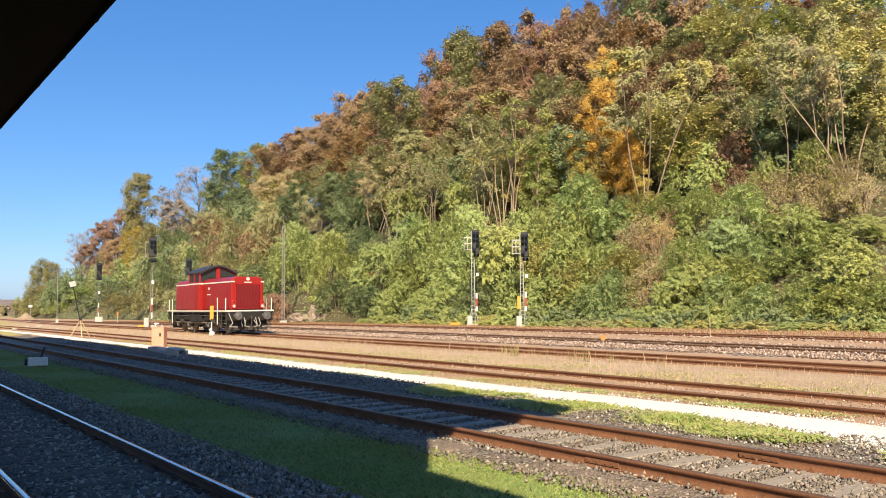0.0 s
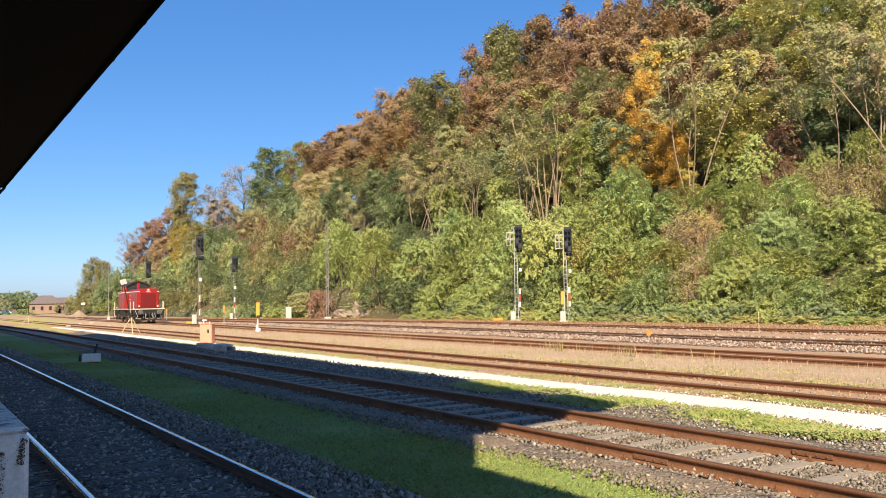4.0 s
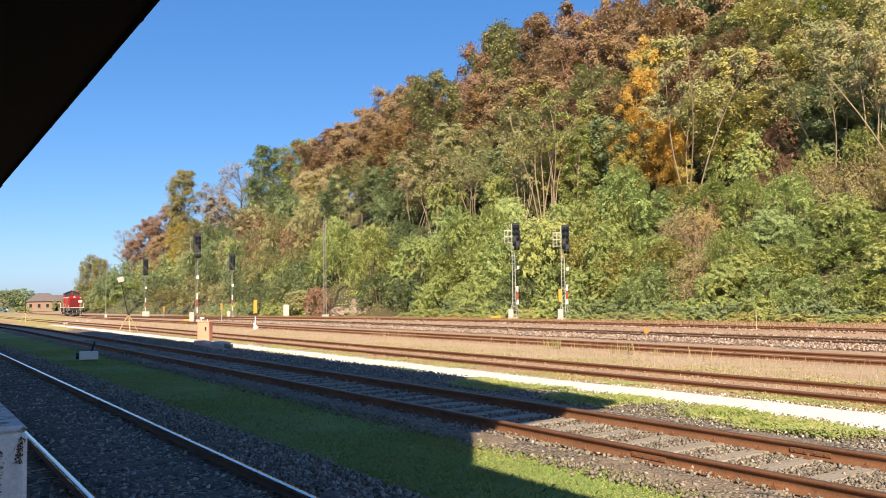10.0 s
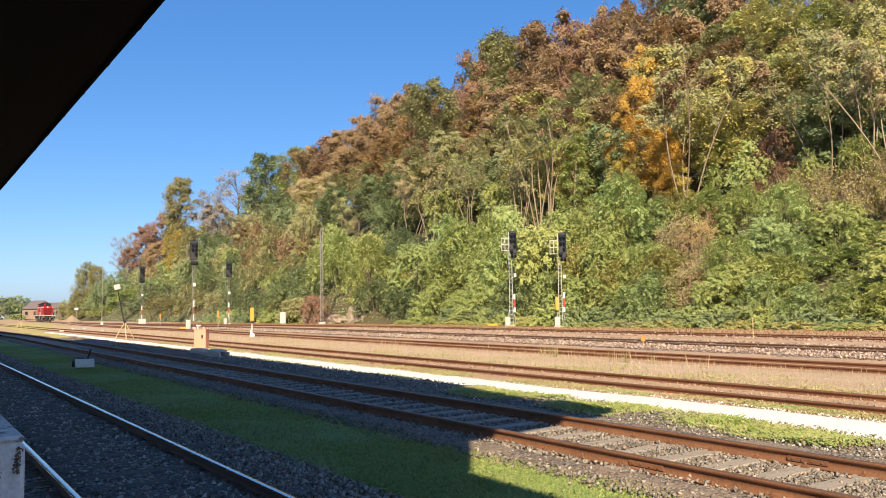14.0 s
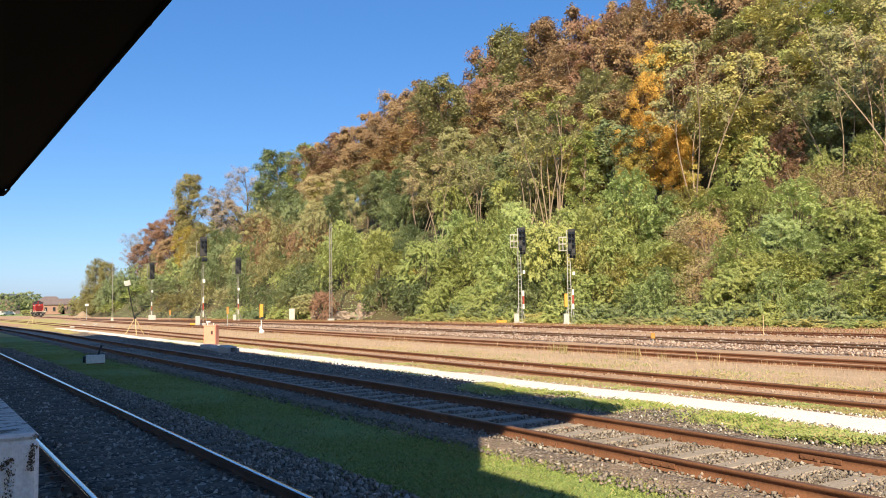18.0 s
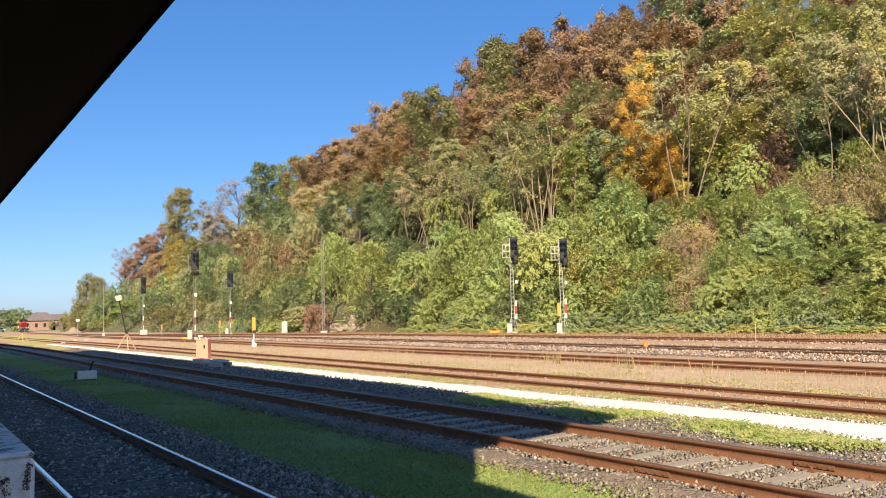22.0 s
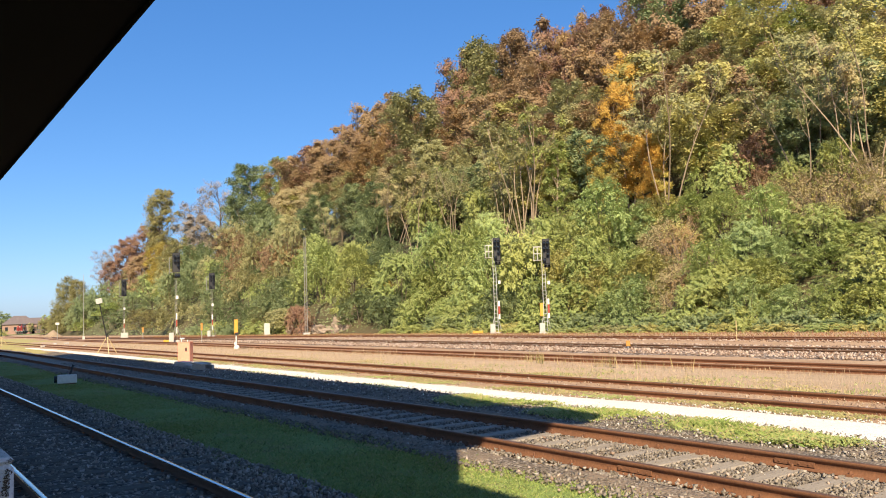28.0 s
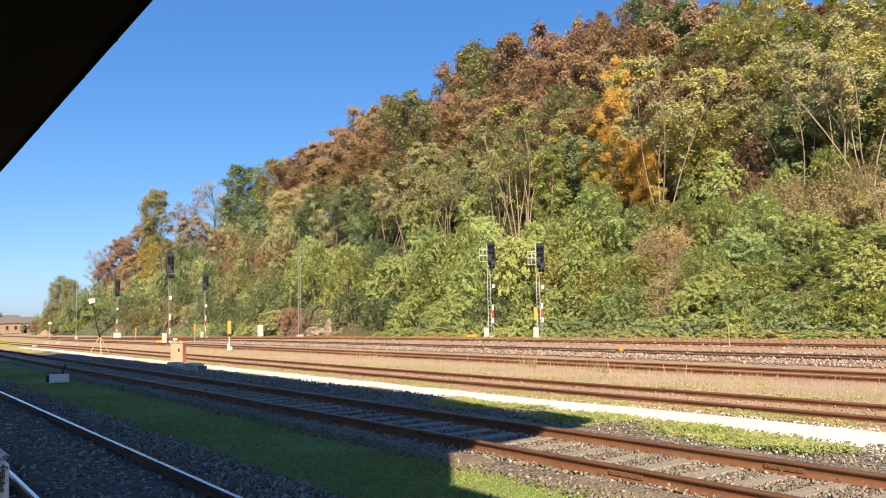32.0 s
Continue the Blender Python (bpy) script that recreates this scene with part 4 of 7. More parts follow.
def tall_signal(x, y, h, turn, yellow=False):
    s = thing("light_signal", "grey lattice signal mast with black lamp screen, unlit lamps", "railway signal", "yard signals", m=at(x, y, turn))
    boxpart("base", 0, 0, 0.0, 0.7, 0.7, 0.2, CONCRETE, s, bevel=0.02)
    bm = bmesh.new()
    lattice(bm, h - 0.1, 0.25, 0.20, 24, 0.024, False)
    for i in (-1, 1):
        rod(bm, (i * 0.40, 0, 0.1), (i * 0.12, 0, 1.4), 0.024, n=5)
    part("mast", bm, PALEGALV, s)
    sc = boxpart("screen", 0.24, -0.22, h - 0.95, 0.56, 0.10, 1.85, SIGBLACK, s, "black lamp screen", bevel=0.04)
    lamps(sc, 0.24, h - 0.30, 4, 0.12, -0.27)
    sc = boxpart("screen", 0.28, -0.22, h - 2.02, 0.44, 0.10, 0.30, SIGBLACK, s, "small black lamp screen", bevel=0.04)
    bm = bmesh.new()
    for k in (-0.12, 0.12):
        rod(bm, (0.28 + k, -0.27, h - 2.02), (0.28 + k, -0.5, h - 2.04), 0.085, n=10, caps=False)
    part("lamp_hood", bm, SIGBLACK, sc)
    bm = bmesh.new()
    zb, zt = h - 1.6, h - 0.6
    for xx in (-0.68, -0.40):
        for yy in (-0.25, 0.25):
            rod(bm, (xx, yy, zb), (xx, yy, zt), 0.022, n=5)
    for z in (zb, (zb + zt) / 2, zt):
        for yy in (-0.25, 0.25):
            rod(bm, (-0.70, yy, z), (-0.15, yy, z), 0.022, n=5)
        rod(bm, (-0.68, -0.25, z), (-0.68, 0.25, z), 0.022, n=5)
    bx(bm, -0.42, 0, zb, 0.6, 0.55, 0.03)
    part("work_cage", bm, DIMWHITE, s, "pale steel service cage")
    boxpart("plate", 0.34, -0.20, h * 0.53, 0.19, 0.04, 0.26, WHITE, s, "white plate", bevel=0.01)
    for z, m, lab, hb in ((2.33, WHITE, "white mast board", 0.42), (1.80, MASTRED, "weathered red mast board", 0.62), (1.30, WHITE, "white mast board", 0.36)):
        boxpart("mast_board", 0.25, -0.22, z, 0.14, 0.03, hb, m, s, lab)
    if yellow:
        boxpart("number_board", -0.26, -0.24, 1.75, 0.24, 0.03, 0.95, YELLOW, s, "yellow board", bevel=0.01)
    c = thing("signal_cabinet", "grey steel cabinet at the foot of a signal mast", "cabinet", "signal cabinets", m=at(x - 0.62, y - 0.3, turn))
    boxpart("body", 0, 0, 0.42, 0.40, 0.36, 0.66, CABGREY, c, bevel=0.02)
    boxpart("door", 0, -0.19, 0.46, 0.36, 0.02, 0.62, CABGREY, c)
    boxpart("plinth", 0, 0, 0.04, 0.48, 0.40, 0.14, CONCRETE, c)
    return s


def plain_signal(x, y, h, turn, head, boards=True, box=None, second=False, slim=0.075):
    s = thing("light_signal", "slim signal mast with black screen and red-white boards", "railway signal", "yard signals", m=at(x, y, turn))
    boxpart("base", 0, 0, 0.02, 0.6, 0.6, 0.3, CONCRETE, s, bevel=0.02)
    bm = bmesh.new()
    lattice(bm, h - 0.3, slim * 2.2, slim * 1.7, 20, 0.022, False)
    for i in (-1, 1):
        rod(bm, (i * 0.45, 0, 0.1), (i * 0.1, 0, 1.3), 0.035, n=5)
    part("mast", bm, STEELGREY, s)
    sc = boxpart("screen", 0.05, -0.2, h - head / 2, 0.66, 0.1, head, SIGBLACK, s, "black lamp screen", bevel=0.04)
    lamps(sc, 0.05, h - 0.30, int(head / 0.45), 0.14, -0.25)
    bm = bmesh.new()
    rod(bm, (-0.55, -0.1, h - head - 0.1), (-0.55, -0.1, h - 0.4), 0.03, n=5)
    for k in (h - head, h - 0.45):
        rod(bm, (-0.55, -0.1, k), (0, -0.1, k), 0.025, n=5)
    part("service_rail", bm, GALV, s)
    if second:
        sc = boxpart("screen", 0.14, -0.2, h - head - 0.3, 0.5, 0.1, 0.4, SIGBLACK, s, "small black lamp screen", bevel=0.04)
        lamps(sc, 0.14, h - head - 0.3, 1, 0.11, -0.25)
    boxpart("plate", 0.10, -0.2, h * 0.50, 0.23, 0.04, 0.30, WHITE, s, "white plate", bevel=0.01)
    for z, m, lab in ((2.30, WHITE, "white mast board"), (1.70, MASTRED, "weathered red mast board"), (1.05, DIMWHITE, "dirty white mast board")):
        boxpart("mast_board", 0.05, -0.2, z, 0.11, 0.03, 0.56, m, s, lab)
    if box:
        c = thing("signal_cabinet", "pale grey steel cabinet beside a signal mast", "cabinet", "signal cabinets", m=at(x + box[0], y - 0.4, turn))
        boxpart("body", 0, 0, box[2] / 2, box[1], 0.45, box[2], CABGREY, c, bevel=0.02)
        boxpart("door", 0, -0.235, box[2] / 2, box[1] * 0.85, 0.02, box[2] * 0.8, CABGREY, c)
    return s


tall_signal(40.2, 49.8, 7.55, -36)
tall_signal(40.75, 44.7, 7.0, -40, True)
plain_signal(28.2, 115.5, 8.0, -15, 2.3, box=(0.0, 0.95, 0.75))
plain_signal(22.6, 74.0, 8.05, -18, 1.75, box=(-0.55, 0.42, 0.85), second=True)
plain_signal(32.2, 92.0, 7.4, -20, 1.9, box=(-0.5, 0.36, 0.75))

mast = thing("line_pole", "tall grey lattice pole at the foot of the hill", "pole", m=at(37.0, 77.2, -20))
bm = bmesh.new()
lattice(bm, 10.2, 0.26, 0.19, bays=24, t=0.024)
part("shaft", bm, STEELGREY, mast)
boxpart("base", 0, 0, 0.1, 0.7, 0.7, 0.3, CONCRETE, mast, bevel=0.03)
mast = thing("line_pole", "thin grey pole beside the far tracks", "pole", m=at(24.2, 121.0))
rodpart("shaft", (0, 0, 0), (0, 0, 9.0), 0.04, GALV, mast, r2=0.025)
boxpart("base", 0, 0, 0.2, 0.3, 0.3, 0.5, DIMWHITE, mast, "pale painted foot")

# ---- smaller track-side things ----


def marker(x, y, turn, h, post=0.55, w=0.30, white_foot=False, m=YELLOW, label="yellow marker board on a short white post", pm=None):
    s = thing("track_marker", label, "sign", "track markers", m=at(x, y, turn))
    rodpart("post", (0, 0, 0), (0, 0, post + 0.1), 0.018 if pm else 0.035, WHITE if white_foot else pm or GALV, s)
    boxpart("board", 0, -0.04, post + h / 2, w, 0.05, h, m, s, bevel=0.008)
    if white_foot:
        bm = bmesh.new()
        ball(bm, 0.02, 0, 0.13, 0.17, 0.15, 0.16)
        ball(bm, -0.05, 0.02, 0.34, 0.08, 0.08, 0.12)
        part("foot", bm, WHITE, s, "lumpy white painted foot")
        boxpart("lamp", 0.04, -0.02, post - 0.02, 0.2, 0.16, 0.16, SIGBLACK, s)
    return s


marker(17.6, 46.2, -20, 0.82, 0.95, 0.21, True)
marker(22.4, 66.5, -20, 0.62, 1.0, 0.16, m=RUSTYELLOW, label="orange marker board on a grey post")
marker(31.0, 81.5, -20, 0.75, 1.0, 0.17, m=RUSTYELLOW, label="orange marker board on a grey post")
marker(26.6, 100.0, -15, 0.6, 0.8, 0.17, m=RUSTYELLOW, label="faded orange board on a grey post")
marker(25.0, 22.6, -45, 0.22, 0.16, 0.17, m=RUSTYELLOW, label="low yellowish marker beside the dark track")
marker(32.5, 22.8, -45, 0.45, 0.5, 0.035, m=WOODY, label="thin wooden stake beside the track", pm=WOODY)

box = thing("control_box", "faded orange control box beside the white path", "cabinet", m=at(10.55, 33.4, -38))
boxpart("body", 0, 0, 0.48, 0.50, 0.40, 0.82, ORANGE, box, bevel=0.012)
boxpart("door", 0.01, -0.206, 0.48, 0.42, 0.014, 0.70, ORANGE, box, bevel=0.004)
boxpart("lid", 0, 0, 0.905, 0.54, 0.44, 0.03, ORANGE, box, bevel=0.008)
boxpart("lock", 0.11, -0.225, 0.62, 0.06, 0.03, 0.14, SIGBLACK, box, "black lock")
bm = bmesh.new()
rod(bm, (-0.16, 0, 0.92), (-0.16, 0, 1.05), 0.025, n=6)
bx(bm, -0.12, 0, 1.06, 0.18, 0.09, 0.06)
rod(bm, (0.10, 0, 0.92), (0.10, 0, 1.01), 0.018, n=6)
part("bracket", bm, WHITE, box, "white bracket on top")
boxpart("plinth", 0, 0, 0.02, 0.58, 0.48, 0.12, CONCRETE, box)
for x, y, sx, sy, sz, a in ((10.0, 31.8, 0.42, 1.0, 0.22, 6), (9.9, 30.5, 0.42, 1.0, 0.17, -4)):
    bm = bmesh.new()
    bx(bm, 0, 0, sz / 2 - 0.02, sx, sy, sz)
    slab = part("concrete_slab", bm, CONCRETE, None, bevel=0.03)
    slab.matrix_basis = at(x, y, a)
    tagged(slab, "weathered grey concrete slab lying by the siding", "slab", "loose slabs")
trough = thing("cable_trough", "low grey concrete cable trough with a loose lid", "trough", m=at(9.75, 28.9, 8))
bm = bmesh.new()
for sx in (-0.17, 0.17):
    bx(bm, sx, 0, 0.09, 0.07, 0.9, 0.2)
bx(bm, 0, 0.1, 0.02, 0.28, 0.7, 0.06)
part("channel", bm, CONCRETE, trough, bevel=0.0)
bm = bmesh.new()
bx(bm, 0.02, 0.12, 0.225, 0.44, 0.62, 0.06, pose(0, 0, 0, 3, -2, 4))
part("lid", bm, CONCRETE, trough, "loose grey lid", bevel=0.008)

lever = thing("switch_lever", "white counterweight of a hand switch lever in the grass", "switch lever", m=at(4.95, 27.2, -10))
bm = bmesh.new()
bx(bm, 0, 0, 0.18, 0.55, 0.24, 0.26)
part("weight", bm, WHITE, lever, "white painted block", bevel=0.02)
bm = bmesh.new()
rod(bm, (0.08, 0.05, 0.30), (0.17, 0.08, 0.60), 0.032)
part("arm", bm, SIGBLACK, lever, "black lever arm")
bm = bmesh.new()
rod(bm, (-0.275, 0, 0.18), (-0.36, 0, 0.18), 0.10, n=12)
part("pivot", bm, SIGBLACK, lever, "black pivot")
boxpart("base", 0, 0.05, 0.02, 0.5, 0.22, 0.06, RUST, lever)


def tripod(x, y, h, lamp, lean=0.0):
    t = thing("tripod_light", "yellow-legged tripod stand with a white floodlight" if lamp else "yellow-legged tripod stand with thin dark stem", "tripod", "tripod stands", m=at(x, y))
    for a in (20, 145, 265):
        dx, dy = 0.62 * math.cos(radians(a)), 0.62 * math.sin(radians(a))
        rodpart("leg", (dx, dy, 0), (0, 0, 1.05), 0.028, WOODY, t, "yellow wooden leg", n=6)
    rodpart("stem", (0, 0, 0.8), (lean, 0, h), 0.03, SIGBLACK, t, "thin dark stem", n=6)
    boxpart("collar", 0, 0, 1.05, 0.12, 0.12, 0.1, SIGBLACK, t)
    if lamp:
        tilt = Matrix.Translation((lean - 0.02, -0.05, h + 0.03)) @ Matrix.Rotation(radians(-14), 4, "Y")
        l = boxpart("floodlight", 0, 0, 0, 0.34, 0.10, 0.30, WHITE, t, "white floodlight panel", bevel=0.02)
        l.matrix_local = tilt
        boxpart("lens", 0, -0.054, 0.02, 0.30, 0.01, 0.24, LAMPGLASS, l)
    return t


tripod(11.5, 51.0, 3.10, True, -0.46)
tripod(11.3, 97.0, 2.9, False, 0.06)


def cabinet(x, y, w, h, turn, label, m=CABGREY):
    c = thing("relay_cabinet", label, "cabinet", "relay cabinets", m=at(x, y, turn))
    boxpart("body", 0, 0, h / 2 + 0.1, w, 0.5, h, m, c, bevel=0.02)
    for s in (-1, 1):
        boxpart("door", s * w * 0.23, -0.26, h / 2 + 0.1, w * 0.42, 0.02, h * 0.85, m, c)
    boxpart("plinth", 0, 0, 0.06, w + 0.06, 0.54, 0.2, CONCRETE, c)


cabinet(36.6, 86.5, 0.62, 1.25, -20, "white relay cabinet at the foot of the hill", DIMWHITE)
bramble_plate = boxpart("sign_plate", 0, 0, 0, 0.5, 0.05, 0.4, DIMWHITE)
bramble_plate.matrix_basis = at(44.2, 30.6, -50, float(land(44.2, 30.6)) + 0.42)
tagged(bramble_plate, "small white plate in the brambles", "sign")
lampost = thing("platform_lamp", "small white lamp on a thin post by the far tracks", "lamp", m=at(22.6, 131.0))
rodpart("post", (0, 0, 0), (0, 0, 2.2), 0.04, GALV, lampost)
boxpart("lamp_head", 0, 0, 2.35, 0.5, 0.3, 0.36, WHITE, lampost, bevel=0.04)
for x, y, s in ((14.9, 74, 0.22), (16.0, 88, 0.28), (15.3, 90, 0.22), (12.3, 78, 0.25)):
    bm = bmesh.new()
    bx(bm, 0, 0, s * 0.3, s * 1.6, s, s * 0.7)
    o = part("concrete_block", bm, CONCRETE, None, bevel=0.04)
    o.matrix_basis = at(x, y, s * 50)
    tagged(o, "pale concrete block lying in the yard", "block", "loose blocks")
for x, y in ((39.4, 51.2), (22.0, 74.4)):
    bm = bmesh.new()
    bx(bm, 0, 0, 0.12, 0.8, 0.3, 0.2)
    o = part("cable_cover", bm, YELLOW, None, bevel=0.03)
    o.matrix_basis = at(x, y, -30)
    tagged(o, "low yellow cable cover beside a signal", "cover", "cable covers")

# ---- far end of the yard ----


def house(x, y, w, d, h, roof, turn, wall, label, hip=True):
    z = float(land(x, y))
    b = thing("house", label, "house", "far houses", m=pose(x, y, z, 0, 0, turn))
    boxpart("wall", 0, 0, h / 2 - 0.3, w, d, h + 0.6, wall, b)
    bm = bmesh.new()
    e = 0.6
    vs = [bm.verts.new(p) for p in ((-w / 2 - e, -d / 2 - e, h), (w / 2 + e, -d / 2 - e, h), (w / 2 + e, d / 2 + e, h), (-w / 2 - e, d / 2 + e, h),
                                    (-w / 2 + (d / 2 if hip else -e), 0, h + roof), (w / 2 - (d / 2 if hip else -e), 0, h + roof))]
    for f in ((0, 1, 5, 4), (2, 3, 4, 5), (1, 2, 5), (3, 0, 4), (3, 2, 1, 0)):
        bm.faces.new([vs[i] for i in f])
    part("roof", bm, TILE, b)
    n = int(w / 3)
    for i in range(n):
        xx = -w / 2 + (i + 0.5) * w / n
        wdw = boxpart("window", xx, -d / 2 - 0.02, h * 0.55, 1.1, 0.08, 1.7, GLASSM, b)
        boxpart("sill", xx, -d / 2 - 0.1, h * 0.55 - 0.95, 1.3, 0.15, 0.1, CONCRETE, wdw)
    boxpart("door", w / 2 - 1.4, -d / 2 - 0.03, 1.1, 1.1, 0.06, 2.2, TIMBER, b)
    return b


house(56.6, 421, 14, 9, 4.6, 3.9, -8, PINK, "pinkish brick house with a dark hipped roof beyond the yard")
house(67.0, 452, 12, 9, 4.9, 2.9, -8, TILE, "dark-roofed shed behind the pinkish house", False)
hall = thing("industrial_hall", "dark hall with overhanging blue-grey flat roof beyond the yard", "hall", m=pose(43, 520, float(land(43, 520)), 0, 0, -4))
boxpart("wall", 0, 0, 4.6, 22, 12, 10.4, TILE, hall, "dark brown wall")
boxpart("roof", 0, 0, 10.6, 29, 16, 1.3, BLUEGREY, hall, "thick blue-grey roof edge")
for i in range(6):
    boxpart("window", -9.5 + 3.8 * i, -6.03, 5, 2.6, 0.08, 1.6, GLASSM, hall)
sidewall = thing("brick_annexe", "reddish brick annexe beside the far hall", "building", m=pose(44.5, 480, float(land(44.5, 480)), 0, 0, -4))
boxpart("wall", 0, 0, 3, 6, 8, 7, PINK, sidewall)
boxpart("roof", 0, 0, 6.6, 6.6, 8.6, 0.3, ROOFBLK, sidewall)
for i in range(2):
    boxpart("window", -1.4 + 2.8 * i, -4.03, 3.5, 1.2, 0.08, 1.6, GLASSM, sidewall)


def van(x, y, turn, m, label):
    v = thing("parked_van", label, "van", "parked vehicles", m=at(x, y, turn))
    bm = bmesh.new()
    prism(bm, ((-2.4, 0.35), (2.3, 0.35), (2.4, 0.95), (1.9, 1.15), (1.35, 1.95), (-2.4, 2.05)), -0.95, 0.95)
    part("body", bm, m, v, bevel=0.06)
    for s in (-1, 1):
        boxpart("window", 0.7, s * 0.955, 1.55, 1.0, 0.02, 0.5, GLASSM, v)
        for xx in (-1.5, 1.5):
            rodpart("wheel", (xx, s * 0.75, 0.33), (xx, s * 0.98, 0.33), 0.33, SIGBLACK, v, n=14)


van(33.5, 395, 30, CAR, "white parked van at the far end of the yard")
van(37.5, 400, 10, CAR, "white parked van at the far end of the yard")
van(44.5, 398, 0, SIGBLACK, "dark parked van before the far house")
van(31.0, 410, 60, BLUEGREY, "blue-grey parked van at the far end of the yard")

# sand heap and rock face at the hill's foot
bm = bmesh.new()
bmesh.ops.create_cone(bm, cap_ends=True, segments=28, radius1=1, radius2=0.06, depth=1, matrix=pose(0, 0, 0.5))
bmesh.ops.subdivide_edges(bm, edges=bm.edges[:], cuts=3, use_grid_fill=True)
for v in bm.verts:
    k = noise.noise(v.co * 3.1) * 0.13
    v.co.x, v.co.y, v.co.z = v.co.x * (2.2 + 4 * k), v.co.y * (2.4 + 4 * k), max(-0.05, (v.co.z ** 1.15) * 1.5 + k * 0.8 - 0.1)
heap = part("sand_heap", bm, SAND, None, smooth=True)
heap.matrix_basis = at(33.0, 196.0)
tagged(heap, "heap of pale brown sand beside the far tracks", "sand heap")
for x, y, sx, sy, sz, seed in ((40.0, 75.2, 1.3, 1.7, 2.6, 2), (39.6, 79.0, 1.5, 2.2, 1.6, 3), (39.8, 82.5, 1.6, 2.4, 1.3, 4), (39.6, 86.0, 1.6, 2.4, 1.5, 6), (39.5, 90.0, 1.5, 2.0, 1.3, 7)):
    bm = bmesh.new()
    bmesh.ops.create_icosphere(bm, subdivisions=4, radius=1)
    for v in bm.verts:
        p = v.co + Vector((seed * 7.7, 0, 0))
        k = 1 + 0.35 * noise.noise(p * 1.3) + 0.34 * round(noise.noise(p * 2.6) * 4) / 4 + 0.09 * noise.noise(p * 9) + 0.10 * round(math.sin(v.co.z * 7 + v.co.y * 1.5 + seed))
        v.co = Vector((v.co.x * sx, v.co.y * sy, v.co.z * sz)) * k
    r = part("rock_outcrop", bm, ROCK, None)
    r.matrix_basis = at(x, y, 0, float(land(x, y)) - sz * 0.1) @ Matrix.Diagonal((0.55, 0.95, 0.46, 1))
    tagged(r, "pale brown cracked sandstone outcrop among bushes", "rock", "rock face")

# ---- vegetation ----


def tube(V, F, pts, rad, n=6):
    """Adds a tapered tube along a line of points."""
    base = len(V)
    for i, p in enumerate(pts):
        d = (Vector(pts[min(i + 1, len(pts) - 1)]) - Vector(pts[max(i - 1, 0)])).normalized()
        u = d.orthogonal().normalized()
        w = d.cross(u)
        for k in range(n):
            a = 2 * math.pi * k / n
            V.append(tuple(Vector(p) + (u * math.cos(a) + w * math.sin(a)) * rad[i]))
    for i in range(len(pts) - 1):
        for k in range(n):
            a, b = base + i * n + k, base + i * n + (k + 1) % n
            F.append((a, b, b + n, a + n))


def leaves(rng, centres, normals, length, width):
    """Pointed leaf sprays, one face each."""
    n = len(centres)
    nr = normals * 0.85 + rng.normal(0, 0.45, (n, 3)) + np.array([-0.3, -0.4, 0.4])
    nr /= np.linalg.norm(nr, axis=1)[:, None] + 1e-9
    t = np.cross(nr, rng.normal(0, 1, (n, 3)))
    t /= np.linalg.norm(t, axis=1)[:, None] + 1e-9
    b = np.cross(nr, t)
    L = (length * rng.uniform(0.6, 1.35, n))[:, None]
    W = (width * rng.uniform(0.6, 1.35, n))[:, None]
    v = np.stack([centres - t * L * 0.4 - b * W * 0.55, centres - t * L * 0.4 + b * W * 0.55, centres + t * L * 0.65], 1)
    return v.reshape(-1, 3), np.arange(n * 3).reshape(-1, 3)


def twigs(rng, starts, dirs, lengths, per):
    """Leaf places strung along many thin twigs that bend over at their ends."""
    n = len(starts)
    k = np.repeat(np.arange(n), per)
    t = rng.uniform(0.05, 1, len(k)) ** 0.75
    L = lengths[k]
    p = starts[k] + dirs[k] * (L * t)[:, None]
    p[:, 2] -= 0.25 * L * t * t
    p += rng.normal(0, 0.13, (len(k), 3)) * (L * (1.1 - 0.6 * t))[:, None]
    return p, dirs[k]


def unit(v):
    return v / (np.linalg.norm(v, axis=1)[:, None] + 1e-9)


